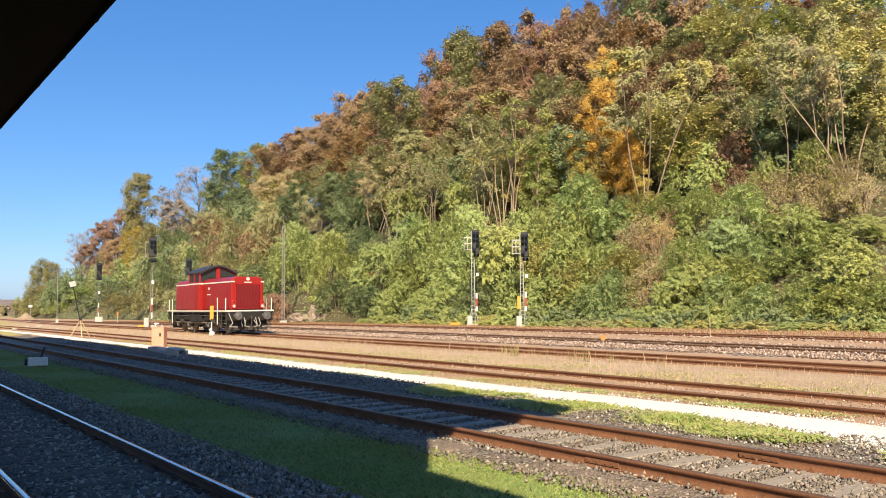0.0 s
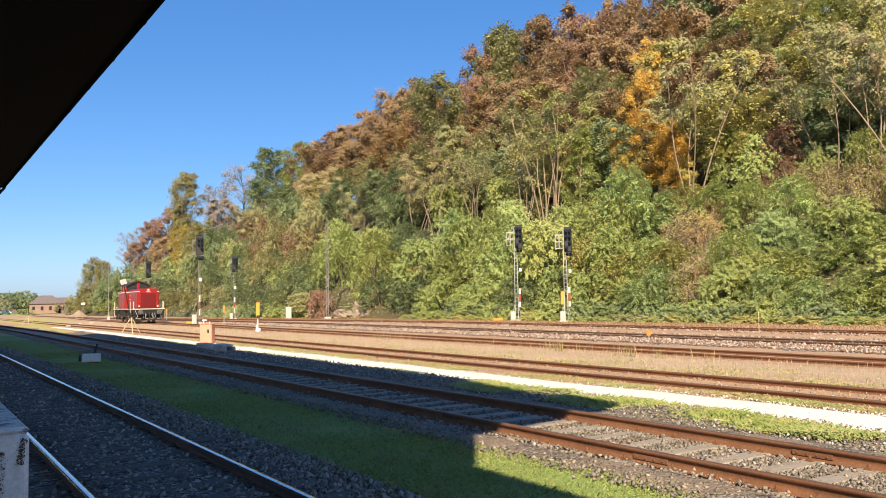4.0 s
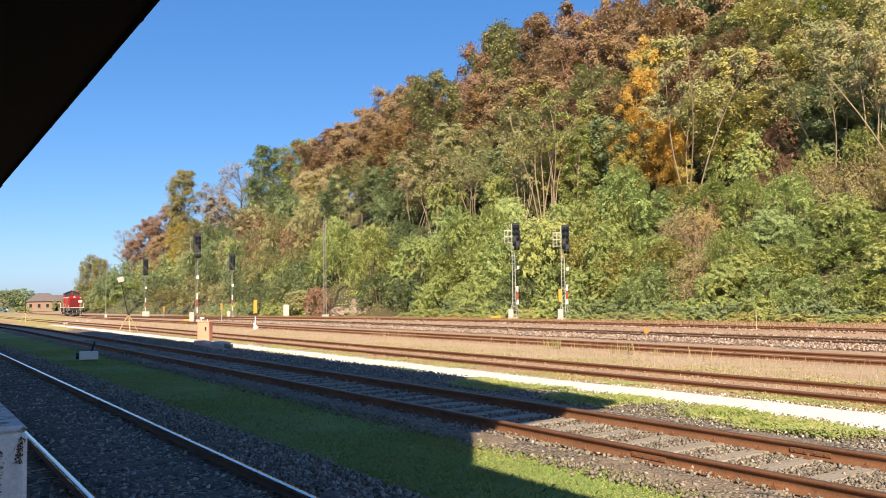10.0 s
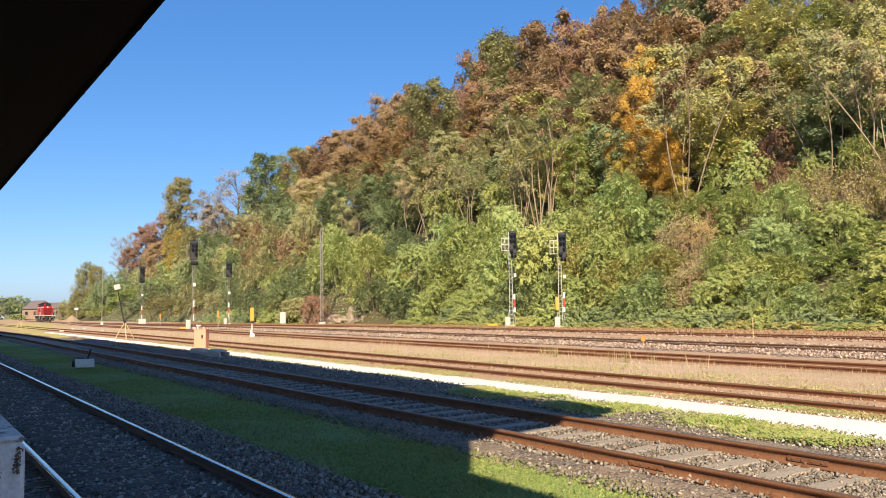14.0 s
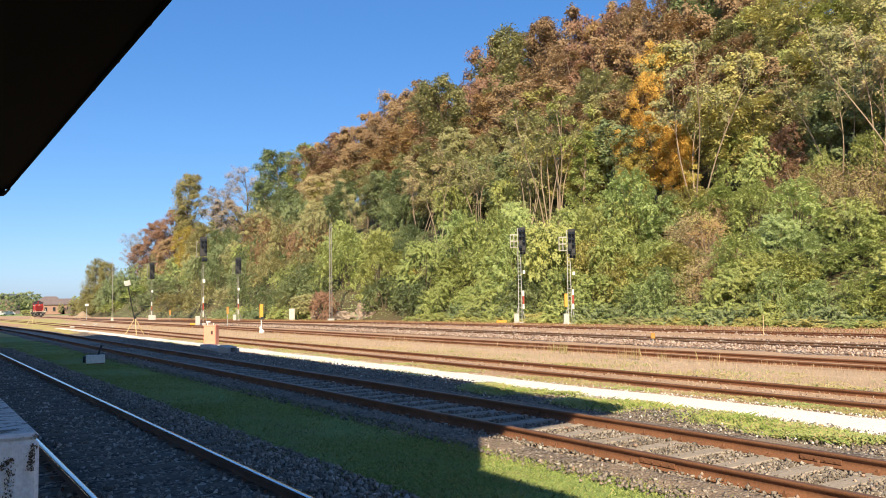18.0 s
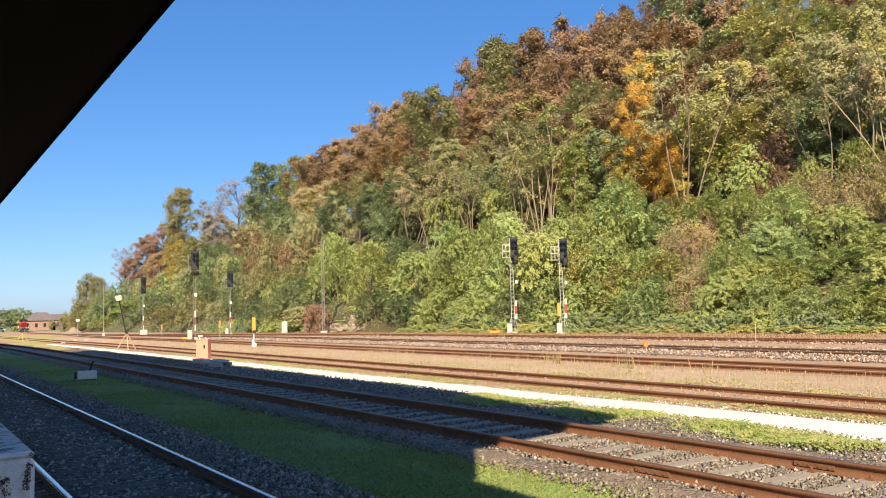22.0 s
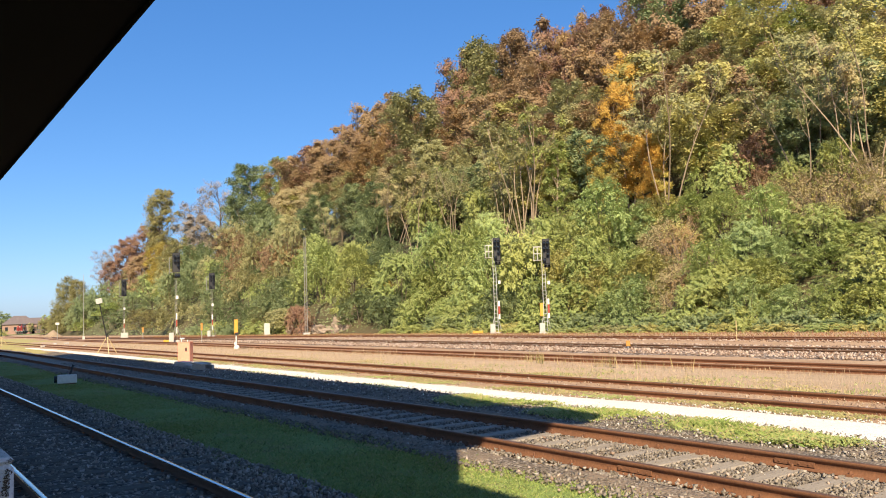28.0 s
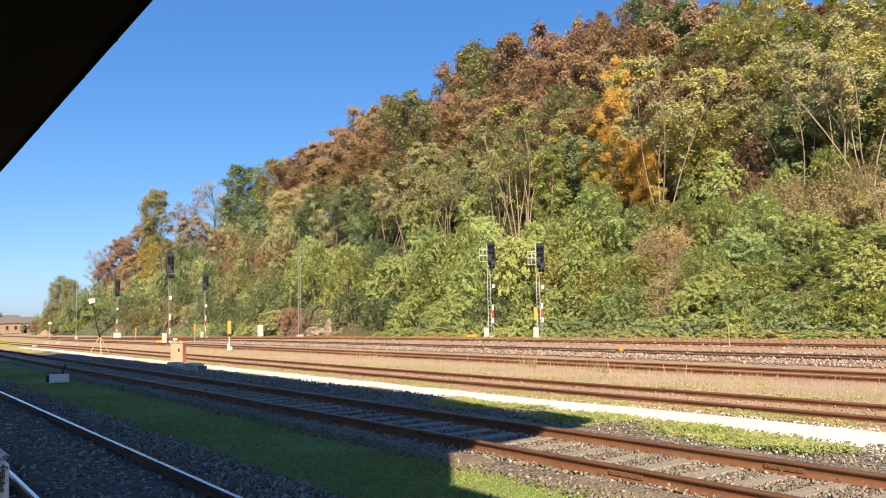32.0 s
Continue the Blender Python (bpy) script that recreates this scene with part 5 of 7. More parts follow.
def crown_tree(seed, h, base, rx, lobes, clumps, per, size, stems=1, lean=0.05, cone=False, reach=(0.3, 0.85), lobe=(0.26, 0.42)):
    """A trunk mesh with limbs, and a crown of leaf clumps gathered on lobes. base: share of the height without leaves."""
    rng = np.random.default_rng(seed)
    V, F, C, R = [], [], [], []
    for s in range(stems):
        ln = rng.normal(0, lean, 2) + (rng.normal(0, 0.10, 2) if stems > 1 else 0)
        hh = h * (1.0 if s == 0 else rng.uniform(0.75, 0.97))
        ph = rng.uniform(0, 6)
        pts = [(ln[0] * hh * t + 0.5 * math.sin(t * 6 + ph) * t, ln[1] * hh * t + 0.5 * math.cos(t * 5 + ph) * t, hh * 0.95 * t - 0.4) for t in np.linspace(0, 1, 10)]
        r0 = (0.008 * h + 0.03) / (1 + 0.42 * (stems - 1))
        rad = [r0 * (1 - 0.9 * t) + 0.012 for t in np.linspace(0, 1, 10)]
        tube(V, F, pts, rad, 6)
        k = max(4, lobes // stems)
        for j in range(k):
            rel = (j + rng.uniform(0.1, 0.9)) / k
            z = hh * (base + (0.97 - base) * rel)
            prof = (1 - rel) ** 0.8 + 0.12 if cone else math.sqrt(max(0.05, 1 - (1.75 * rel - 0.80) ** 2))
            a = j * 2.4 + rng.uniform(-0.6, 0.6)
            out = rx * prof * rng.uniform(*reach) / (1 + 0.25 * (stems - 1))
            lr = rx * rng.uniform(*lobe) * (0.55 + 0.45 * prof)
            t = min(0.98, z / hh)
            i = min(8, int(t * 9))
            ax = np.array(pts[i]) * (1 - (t * 9 - i)) + np.array(pts[i + 1]) * (t * 9 - i)
            c = np.array([ax[0] + math.cos(a) * out, ax[1] + math.sin(a) * out, z - lr * 0.3])
            zb = max(0.15, (z - 0.75 * out - 0.5) / hh)
            i = min(8, int(zb * 9))
            p0 = np.array(pts[i]) * (1 - (zb * 9 - i)) + np.array(pts[i + 1]) * (zb * 9 - i)
            mid = (p0 + c) / 2 + np.array([0, 0, -0.10 * out]) + rng.normal(0, 0.12, 3)
            tube(V, F, [tuple(p0), tuple(mid), tuple(c)], [rad[i] * 0.55, rad[i] * 0.36, 0.02], 5)
            for b in range(3):
                e = c + unit(rng.normal(0, 1, (1, 3)) + [[0, 0, 0.4]])[0] * lr * 0.85
                tube(V, F, [tuple(mid * 0.4 + c * 0.6), tuple(e)], [rad[i] * 0.2 + 0.008, 0.01], 4)
            C.append(c)
            R.append(lr)
    C, R = np.array(C), np.array(R)
    k = np.repeat(np.arange(len(C)), clumps)
    d = unit(rng.normal(0, 1, (len(k), 3)) + np.array([0, 0, 0.35]))
    q = C[k] + d * (R[k] * rng.uniform(0.35, 1.08, len(k)))[:, None] * np.array([1, 1, 0.85])
    rc = R[k] * rng.uniform(0.34, 0.62, len(k))
    m = np.repeat(np.arange(len(q)), per)
    g = rng.normal(0, 0.62, (len(m), 3))
    P = q[m] + g * rc[m][:, None] * np.array([1, 1, 0.8])
    P[:, 2] -= 0.2 * rc[m] * (g[:, 0] ** 2 + g[:, 1] ** 2)
    N = unit(0.8 * d[m] + 0.45 * g * np.array([1, 1, 0.6]) + np.array([0, 0, 0.35]))
    v, f = leaves(rng, P, N, size, size * 0.62)
    return mesh_of("trunk", np.array(V), np.array(F), [BARK], smooth=True), mesh_of("crown", v, f, [F_GREEN])


def thicket(seed, h, r, lobes, fronds, per, size, frond=0.75, stems=7):
    """A shrub that is leafy down to the ground: arching fronds gathered on lobes."""
    rng = np.random.default_rng(seed)
    V, F, C, R = [], [], [], []
    for s in range(stems):
        a, e = rng.uniform(0, 6.28), rng.uniform(0.2, 0.75) * r
        top = (math.cos(a) * e, math.sin(a) * e, h * rng.uniform(0.55, 0.85))
        tube(V, F, [(math.cos(a) * 0.2, math.sin(a) * 0.2, -0.4), (top[0] * 0.4, top[1] * 0.4, top[2] * 0.5), top], [0.06, 0.045, 0.015], 5)
    for j in range(lobes):
        rel = (j + rng.uniform(0, 1)) / lobes
        a = j * 2.4 + rng.uniform(-0.7, 0.7)
        lr = r * rng.uniform(0.24, 0.42)
        out = (r - lr * 0.6) * math.sqrt(max(0.0, 1 - rel ** 2)) * rng.uniform(0.65, 1.0)
        C.append((math.cos(a) * out, math.sin(a) * out, max(lr * 0.3, (h - lr * 0.8) * rel ** 0.8 * rng.uniform(0.85, 1.05))))
        R.append(lr)
    C, R = np.array(C), np.array(R)
    k = np.repeat(np.arange(lobes), fronds)
    d = unit(rng.normal(0, 1, (len(k), 3)) + np.array([0, 0, 0.55]))
    L = R[k] * frond * rng.uniform(0.7, 1.25, len(k))
    S = C[k] + d * (R[k] * rng.uniform(0.25, 0.75, len(k)))[:, None] * np.array([1, 1, 0.85])
    m = np.repeat(np.arange(len(k)), per)
    t = rng.uniform(0.0, 1, len(m)) ** 0.8
    P = S[m] + d[m] * (L[m] * t)[:, None]
    P[:, 2] -= 0.42 * L[m] * t * t
    P += rng.normal(0, 0.10, (len(m), 3)) * (L[m] * (1.15 - 0.6 * t))[:, None]
    P[:, 2] = np.maximum(P[:, 2], rng.uniform(-0.1, 0.3, len(P)))
    N = unit(d[m] * (1.15 - 0.4 * t)[:, None] + np.array([0, 0, 0.3]))
    v, f = leaves(rng, P, N, size, size * 0.55)
    return mesh_of("stem", np.array(V), np.array(F), [DARKBARK], smooth=True), mesh_of("foliage", v, f, [F_GREEN])


def plant(name, meshes, m, scale, crown_material, trunk_material, label, category, group):
    e = thing(name, label, category, group, m=m)
    for part_name, me, mat in ((meshes[0].name.split(".")[0], meshes[0], trunk_material), (meshes[1].name.split(".")[0], meshes[1], crown_material)):
        o = new(part_name, me)
        o.parent = e
        o.scale = scale
        if name == "dry_thicket":
            tagged(o, kind="stuff")
        o.material_slots[0].link = "OBJECT"
        o.material_slots[0].material = mat
    return e


# every tree mesh is 15 m high with a crown of 3.2 m radius, before scaling
DENSE = [crown_tree(11 + i, 15, b, 3.2, 38, 15, 27, 0.25, 1, 0.03, False, (0.35, 0.95), (0.26, 0.40)) for i, b in enumerate((0.12, 0.2, 0.28))]
OPEN = [crown_tree(31 + i, 15, b, 3.2, l + 14, 14, 26, 0.24, s, 0.05, False, (0.25, 1.0), (0.22, 0.36)) for i, (b, l, s) in enumerate(((0.30, 24, 1), (0.38, 22, 2), (0.34, 26, 1), (0.42, 24, 3), (0.26, 24, 2)))]
COARSE = [crown_tree(41 + i, 15, b, 3.3, 26, 11, 22, 0.33, 1, 0.05, False, (0.25, 1.0), (0.26, 0.40)) for i, b in enumerate((0.24, 0.32, 0.28))]
THIN = [crown_tree(51 + i, 15, b, 3.0, 22, 13, 24, 0.23, s, 0.05, False, (0.3, 1.0), (0.22, 0.36)) for i, (b, s) in enumerate(((0.45, 3), (0.5, 2), (0.4, 3)))]
BARE = [crown_tree(71 + i, 15, 0.3, 3.2, 34, 14, 8, 0.20, s, 0.06, False, (0.3, 1.0), (0.22, 0.34)) for i, s in enumerate((1, 2, 1))]
CONE = [crown_tree(81 + i, 15, 0.08, 3.0, 34, 13, 26, 0.23, 1, 0.02, True, (0.5, 0.95), (0.22, 0.32)) for i in range(2)]
STEMS = [crown_tree(91 + i, 12, 0.62, 2.2, 12, 9, 18, 0.20, 4, 0.12, False, (0.3, 1.0), (0.2, 0.34)) for i in range(3)]
BUSHES = [thicket(101 + i, h, r, 18, 40, 19, 0.18) for i, (h, r) in enumerate(((5.6, 3.3), (6.4, 3.4), (5.0, 3.6), (6.0, 3.0), (5.4, 3.8)))]
FERNY = [thicket(121 + i, h, r, 15, 30, 30, 0.165, 0.95) for i, (h, r) in enumerate(((5.6, 3.4), (6.2, 3.2), (5.2, 3.7)))]
LOW = [thicket(131 + i, h, r, 9, 22, 18, 0.13, 0.8, 2) for i, (h, r) in enumerate(((1.7, 1.7), (1.3, 1.9), (1.0, 2.0)))]
DRY = [thicket(141 + i, h, r, 9, 24, 12, 0.12, 1.3, 22) for i, (h, r) in enumerate(((3.2, 2.0), (2.6, 2.4)))]
FARBUSH = [thicket(151 + i, h, r, 15, 30, 16, 0.23) for i, (h, r) in enumerate(((6.0, 4.0), (7.0, 4.2), (5.5, 3.6)))]
DOME = [crown_tree(161 + i, 14, 0.06, 3.9, 40, 14, 26, 0.27, 1, 0.02) for i in range(2)]
FAR = [crown_tree(171 + i, 15, 0.2, 3.6, 20, 10, 20, 0.42, 1, 0.05) for i in range(2)]

WORDS = {"leaf_green": "green", "leaf_deep_green": "dark green", "leaf_blue_green": "bluish green", "leaf_olive": "olive green",
         "leaf_yellow_green": "yellow-green", "leaf_rust": "rust-brown", "leaf_dark_red": "dark red-brown", "leaf_orange": "orange-yellow", "leaf_tan": "tan-brown",
         "leaf_gold": "golden yellow", "leaf_copper": "copper-brown", "leaf_hazel": "yellowing olive", "leaf_silver": "pale bluish green", "leaf_grey_brown": "greyish brown", "leaf_dark_olive": "dark olive"}
rnd = random.Random(5)


def spot(b, depth):
    """The place on the slope at a bearing from the platform's end, so far behind the hill's foot."""
    y = 60.0
    for _ in range(60):
        y = 0.5 * y + 0.5 * (float(foot(y)) + depth) / math.tan(radians(b))
    x = y * math.tan(radians(b))
    return x, y, float(land(x, y)), math.hypot(x, y)


def stand(rows, where):
    """Trees by bearing, height of the top above the horizon and half width, all in degrees, depth into the wood, leaf and habit."""
    for b, top, half, depth, mat, habit in rows:
        x, y, z, far = spot(b, depth)
        k = max(0.3, (far * math.tan(radians(top)) + 1.63 - z) / 14.3)
        w = max(far * math.tan(radians(half)) / 3.0 * 1.5, k * 0.62)
        word = {id(DENSE): "full-crowned", id(OPEN): "loose-crowned", id(THIN): "slender thin-leaved", id(BARE): "half-bare", id(CONE): "pointed"}[id(habit)]
        if k < 0.56 and rows is not GOLDEN:
            plant("bush", rnd.choice(BUSHES), pose(x, y, z - 0.2, 0, 0, rnd.uniform(0, 360)), (max(w * 0.8, k * 1.9),) * 2 + (k * 2.7,), mat, DARKBARK,
                  "bushy %s young growth on %s" % (WORDS[mat.name], where), "bush", "bushes along the tracks")
            continue
        w = max(0.75 * k, min(w, 1.25 * k))
        plant("tree", rnd.choice(habit), pose(x, y, z - 0.2, 0, 0, rnd.uniform(0, 360)), (w * rnd.uniform(0.95, 1.1), w * rnd.uniform(0.95, 1.1), k), mat,
              BARK if rnd.random() < 0.3 and habit is not THIN else DARKBARK, "%s %s autumn tree on %s" % (word, WORDS[mat.name], where), "tree", "trees on the hillside")


# the hill's far end
HILL_END = (
    (12.6, 4.8, 0.5, 12, F_ASH, BARE), (13.4, 5.2, 0.6, 16, F_ASH, BARE), (13.0, 4.1, 0.6, 10, F_RED, OPEN), (14.1, 5.7, 0.7, 18, F_RED, OPEN),
    (15.1, 6.5, 0.9, 20, F_RED, OPEN), (15.9, 5.4, 0.5, 9, F_GOLD, OPEN), (16.1, 8.8, 0.8, 21, F_DUSK, OPEN), (17.9, 9.1, 0.9, 26, F_ASH, BARE),
    (19.8, 9.4, 1.0, 28, F_ASH, BARE), (18.3, 7.1, 1.0, 16, F_ASH, OPEN), (20.3, 6.3, 1.1, 14, F_RUST, OPEN), (19.4, 6.8, 0.9, 20, F_ASH, THIN),
    (17.3, 5.7, 0.9, 9, F_OLIVE, OPEN), (14.8, 4.5, 0.9, 9, F_RUST, OPEN),
)
# the green knoll
GREEN_KNOLL = (
    (22.0, 10.5, 1.2, 26, F_DEEP, DENSE), (23.7, 11.0, 1.1, 30, F_GREEN, DENSE), (21.2, 8.4, 1.1, 20, F_DEEP, DENSE), (22.6, 8.0, 1.2, 16, F_DEEP, DENSE),
    (24.2, 9.6, 1.0, 22, F_TAN, OPEN), (25.0, 11.1, 0.9, 28, F_RUST, OPEN), (25.9, 12.0, 1.0, 31, F_RED, OPEN), (27.2, 12.1, 1.1, 29, F_RUST, OPEN),
    (25.6, 9.2, 0.9, 19, F_TAN, THIN), (26.6, 8.6, 1.0, 16, F_DEEP, OPEN), (23.1, 5.5, 1.0, 11, F_RED, OPEN), (24.4, 5.7, 1.0, 10, F_COPPER, OPEN),
)
# the lower ridge
LOWER_RIDGE = (
    (28.5, 13.3, 1.2, 32, F_RUST, OPEN), (29.6, 14.7, 1.0, 36, F_COPPER, THIN), (30.8, 14.6, 1.0, 37, F_RUST, OPEN), (32.4, 15.1, 1.0, 37, F_COPPER, OPEN),
    (30.4, 12.1, 1.5, 26, F_COPPER, OPEN), (31.6, 11.1, 1.1, 21, F_TAN, THIN), (28.2, 10.2, 1.0, 21, F_OLIVE, THIN), (29.1, 9.3, 1.0, 17, F_DEEP, OPEN),
    (30.7, 8.6, 1.2, 15, F_DEEP, OPEN), (34.4, 15.4, 1.5, 31, F_OLIVE, DENSE), (34.7, 12.1, 1.5, 22, F_OLIVE, OPEN), (33.4, 11.0, 1.1, 19, F_OLIVE, OPEN),
    (32.1, 9.4, 1.1, 17, F_TAN, THIN), (35.5, 10.1, 1.2, 18, F_GREEN, OPEN), (34.2, 8.4, 1.0, 14, F_LIME, THIN),
)
# the upper ridge
UPPER_RIDGE = (
    (36.6, 16.7, 0.9, 36, F_RED, OPEN), (37.6, 18.1, 1.1, 40, F_RED, OPEN), (36.8, 14.5, 1.2, 29, F_COPPER, OPEN), (39.5, 18.7, 1.4, 42, F_OLIVE, DENSE),
    (41.4, 19.0, 1.3, 44, F_RUST, OPEN), (43.3, 19.8, 1.5, 46, F_RUST, OPEN), (45.3, 20.4, 1.3, 48, F_RED, OPEN), (46.6, 20.5, 0.9, 48, F_RED, THIN),
    (38.8, 15.3, 1.4, 30, F_RUST, OPEN), (41.0, 15.9, 1.5, 33, F_RUST, OPEN), (43.1, 17.0, 1.6, 35, F_RUST, OPEN), (45.7, 18.2, 1.6, 40, F_RUST, OPEN),
    (44.8, 15.7, 1.3, 27, F_OLIVE, OPEN), (47.9, 18.1, 1.2, 36, F_COPPER, OPEN),
)
# the hilltop
HIGH_WOOD = (
    (49.0, 20.9, 1.2, 46, F_RUST, OPEN), (50.9, 21.1, 1.4, 48, F_RED, OPEN), (50.9, 18.5, 1.6, 38, F_COPPER, OPEN), (53.1, 21.1, 1.4, 46, F_DEEP, OPEN),
    (54.1, 18.2, 1.5, 35, F_OLIVE, OPEN), (52.5, 16.4, 1.3, 30, F_TAN, OPEN), (55.7, 20.1, 1.3, 42, F_RUST, OPEN), (55.1, 16.6, 1.2, 33, F_RUST, OPEN),
    (57.7, 20.4, 1.8, 34, F_HAZEL, OPEN), (59.4, 18.5, 1.5, 33, F_LIME, DENSE), (57.2, 15.9, 1.1, 27, F_LIME, OPEN), (62.0, 18.8, 1.3, 40, F_RED, OPEN),
    (62.7, 16.5, 1.4, 26, F_HAZEL, DENSE), (60.9, 16.4, 1.1, 31, F_OLIVE, OPEN), (64.7, 17.1, 1.4, 30, F_TAN, OPEN),
)
# the middle slope
MIDDLE_SLOPE = (
    (36.8, 11.4, 1.2, 20, F_OLIVE, OPEN), (38.0, 8.5, 1.0, 14, F_LIME, THIN), (38.9, 11.4, 1.4, 20, F_OLIVE, OPEN), (39.8, 9.5, 1.1, 15, F_OLIVE, THIN),
    (41.2, 12.3, 1.1, 22, F_OLIVE, THIN), (42.8, 13.0, 1.3, 24, F_OLIVE, OPEN), (43.6, 11.7, 1.1, 15, F_GREEN, CONE), (44.8, 12.6, 1.3, 21, F_HAZEL, OPEN),
    (46.1, 14.1, 1.2, 26, F_TAN, OPEN), (49.8, 14.2, 1.5, 23, F_HAZEL, OPEN), (47.7, 9.0, 1.1, 15, F_GREEN, OPEN), (51.4, 15.1, 1.3, 26, F_OLIVE, OPEN),
    (53.8, 11.4, 1.3, 16, F_GREEN, OPEN), (53.1, 14.3, 1.2, 24, F_OLIVE, OPEN),
)
# the golden trees
GOLDEN = (
    (48.8, 17.4, 1.0, 30, F_ORANGE, OPEN), (48.4, 14.6, 0.8, 25, F_ORANGE, THIN), (47.6, 12.8, 0.7, 19, F_ORANGE, OPEN), (46.4, 11.6, 0.7, 16, F_ORANGE, OPEN),
    (48.6, 12.6, 1.0, 14, F_ORANGE, OPEN), (49.9, 11.4, 0.8, 13, F_ORANGE, OPEN), (48.0, 15.6, 0.8, 22, F_ORANGE, OPEN), (47.0, 10.2, 0.6, 13, F_GOLD, OPEN), (50.8, 9.6, 0.6, 13, F_GOLD, THIN), (51.0, 12.4, 0.7, 19, F_GOLD, THIN),
)
# the eastern slope
EAST_SLOPE = (
    (55.2, 10.4, 1.2, 14, F_GREEN, DENSE), (55.0, 14.0, 1.3, 26, F_OLIVE, OPEN), (56.8, 11.0, 1.0, 15, F_RED, OPEN), (57.7, 13.4, 1.3, 24, F_TAN, OPEN),
    (58.9, 9.6, 1.1, 14, F_LIME, OPEN), (59.4, 12.4, 1.2, 24, F_OLIVE, OPEN), (60.6, 10.5, 1.2, 19, F_OLIVE, OPEN), (62.0, 13.2, 1.3, 23, F_HAZEL, OPEN),
    (61.8, 8.5, 1.1, 13, F_LIME, OPEN), (64.0, 11.9, 1.3, 20, F_OLIVE, OPEN), (65.6, 13.7, 1.4, 26, F_RUST, OPEN), (65.1, 9.4, 1.2, 15, F_OLIVE, OPEN),
)
BELT = ((11.6, 15.1, 17.0, 20.7, 24.6, 26.1, 28.5, 32.5, 36.5, 38.6, 42.6, 46.5, 49.1, 50.7, 52.4, 54.9, 57.3, 59.0, 60.6, 62.7, 65.4), (1.9, 2.6, 3.7, 3.7, 4.2, 5.6, 5.8, 6.0, 6.1, 6.6, 7.6, 8.0, 7.7, 5.8, 6.7, 7.1, 6.9, 6.5, 5.8, 5.5, 5.3))
BELT_LEAF = (
    (11.6, 16.2, (F_DEEP, F_DUSK, F_DEEP, F_BLUE)),
    (16.2, 24.9, (F_OLIVE, F_DEEP, F_GREEN, F_DEEP)),
    (24.9, 28.1, (F_OLIVE, F_HAZEL, F_GREEN)),
    (28.1, 30.5, (F_GREEN, F_LIME, F_DEEP)),
    (30.5, 34.5, (F_BLUE, F_GREEN, F_DEEP, F_BLUE)),
    (34.5, 39.7, (F_GREEN, F_DEEP, F_GREEN, F_BLUE)),
    (39.7, 44.0, (F_GREEN, F_OLIVE, F_GREEN, F_LIME)),
    (44.0, 45.9, (F_HAZEL, F_LIME, F_GREEN)),
    (45.9, 49.5, (F_BLUE, F_GREEN, F_SILVER)),
    (49.5, 52.3, (F_HAZEL, F_OLIVE)),
    (52.3, 54.8, (F_GREEN, F_SILVER, F_GREEN)),
    (54.8, 59.8, (F_SILVER, F_BLUE, F_SILVER)),
    (59.8, 62.3, (F_GREEN, F_GREEN, F_BLUE)),
    (62.3, 66.5, (F_GREEN, F_LIME)),
)
stand(HILL_END, "the hill's far end")
stand(GREEN_KNOLL, "the green knoll")
stand(LOWER_RIDGE, "the lower ridge")
stand(UPPER_RIDGE, "the upper ridge")
stand(HIGH_WOOD, "the hilltop")
stand(MIDDLE_SLOPE, "the middle of the slope")
stand(GOLDEN, "the middle of the slope")
stand(EAST_SLOPE, "the eastern slope")

# the closed ranks along the crest
SKYLINE = ((20.9, 21.9, 24.2, 25.8, 28.2, 30.3, 32.3, 34.3, 35.8, 36.8, 38.1, 39.7, 41.3, 43.3, 45.3, 47.3, 48.9, 52.7, 55.9, 64.5), (8.9, 10.4, 11.0, 11.9, 13.0, 14.5, 15.0, 15.3, 15.9, 17.3, 18.1, 18.7, 18.9, 19.8, 20.3, 20.2, 20.9, 21.1, 20.7, 19.5))
for depth, share, step in ((46, 0.985, 1.5), (37, 0.90, 1.6)):
    b = 24.6
    while b < 66:
        bb = b + rnd.uniform(-0.3, 0.3)
        b += step * rnd.uniform(0.85, 1.15)
        mat = rnd.choice((F_RUST, F_RED, F_COPPER, F_RUST, F_OLIVE) if bb < 53 else (F_OLIVE, F_HAZEL, F_LIME, F_RUST))
        if 57.6 < bb < 59.8:
            continue
        x, y, z, far = spot(bb, depth + rnd.uniform(-2, 2))
        k = (far * math.tan(radians(float(np.interp(bb, *SKYLINE)) * share * rnd.uniform(0.97, 1.01))) + 1.63 - z) / 14.3
        w = max(0.62 * k, rnd.uniform(0.9, 1.15))
        plant("tree", rnd.choice(COARSE if rnd.random() < 0.75 else OPEN), pose(x, y, z - 0.2, 0, 0, rnd.uniform(0, 360)), (w, w, k), mat, BARK if rnd.random() < 0.5 else DARKBARK,
              "tall %s autumn tree in the crest of the wood" % WORDS[mat.name], "tree", "trees on the hillside")

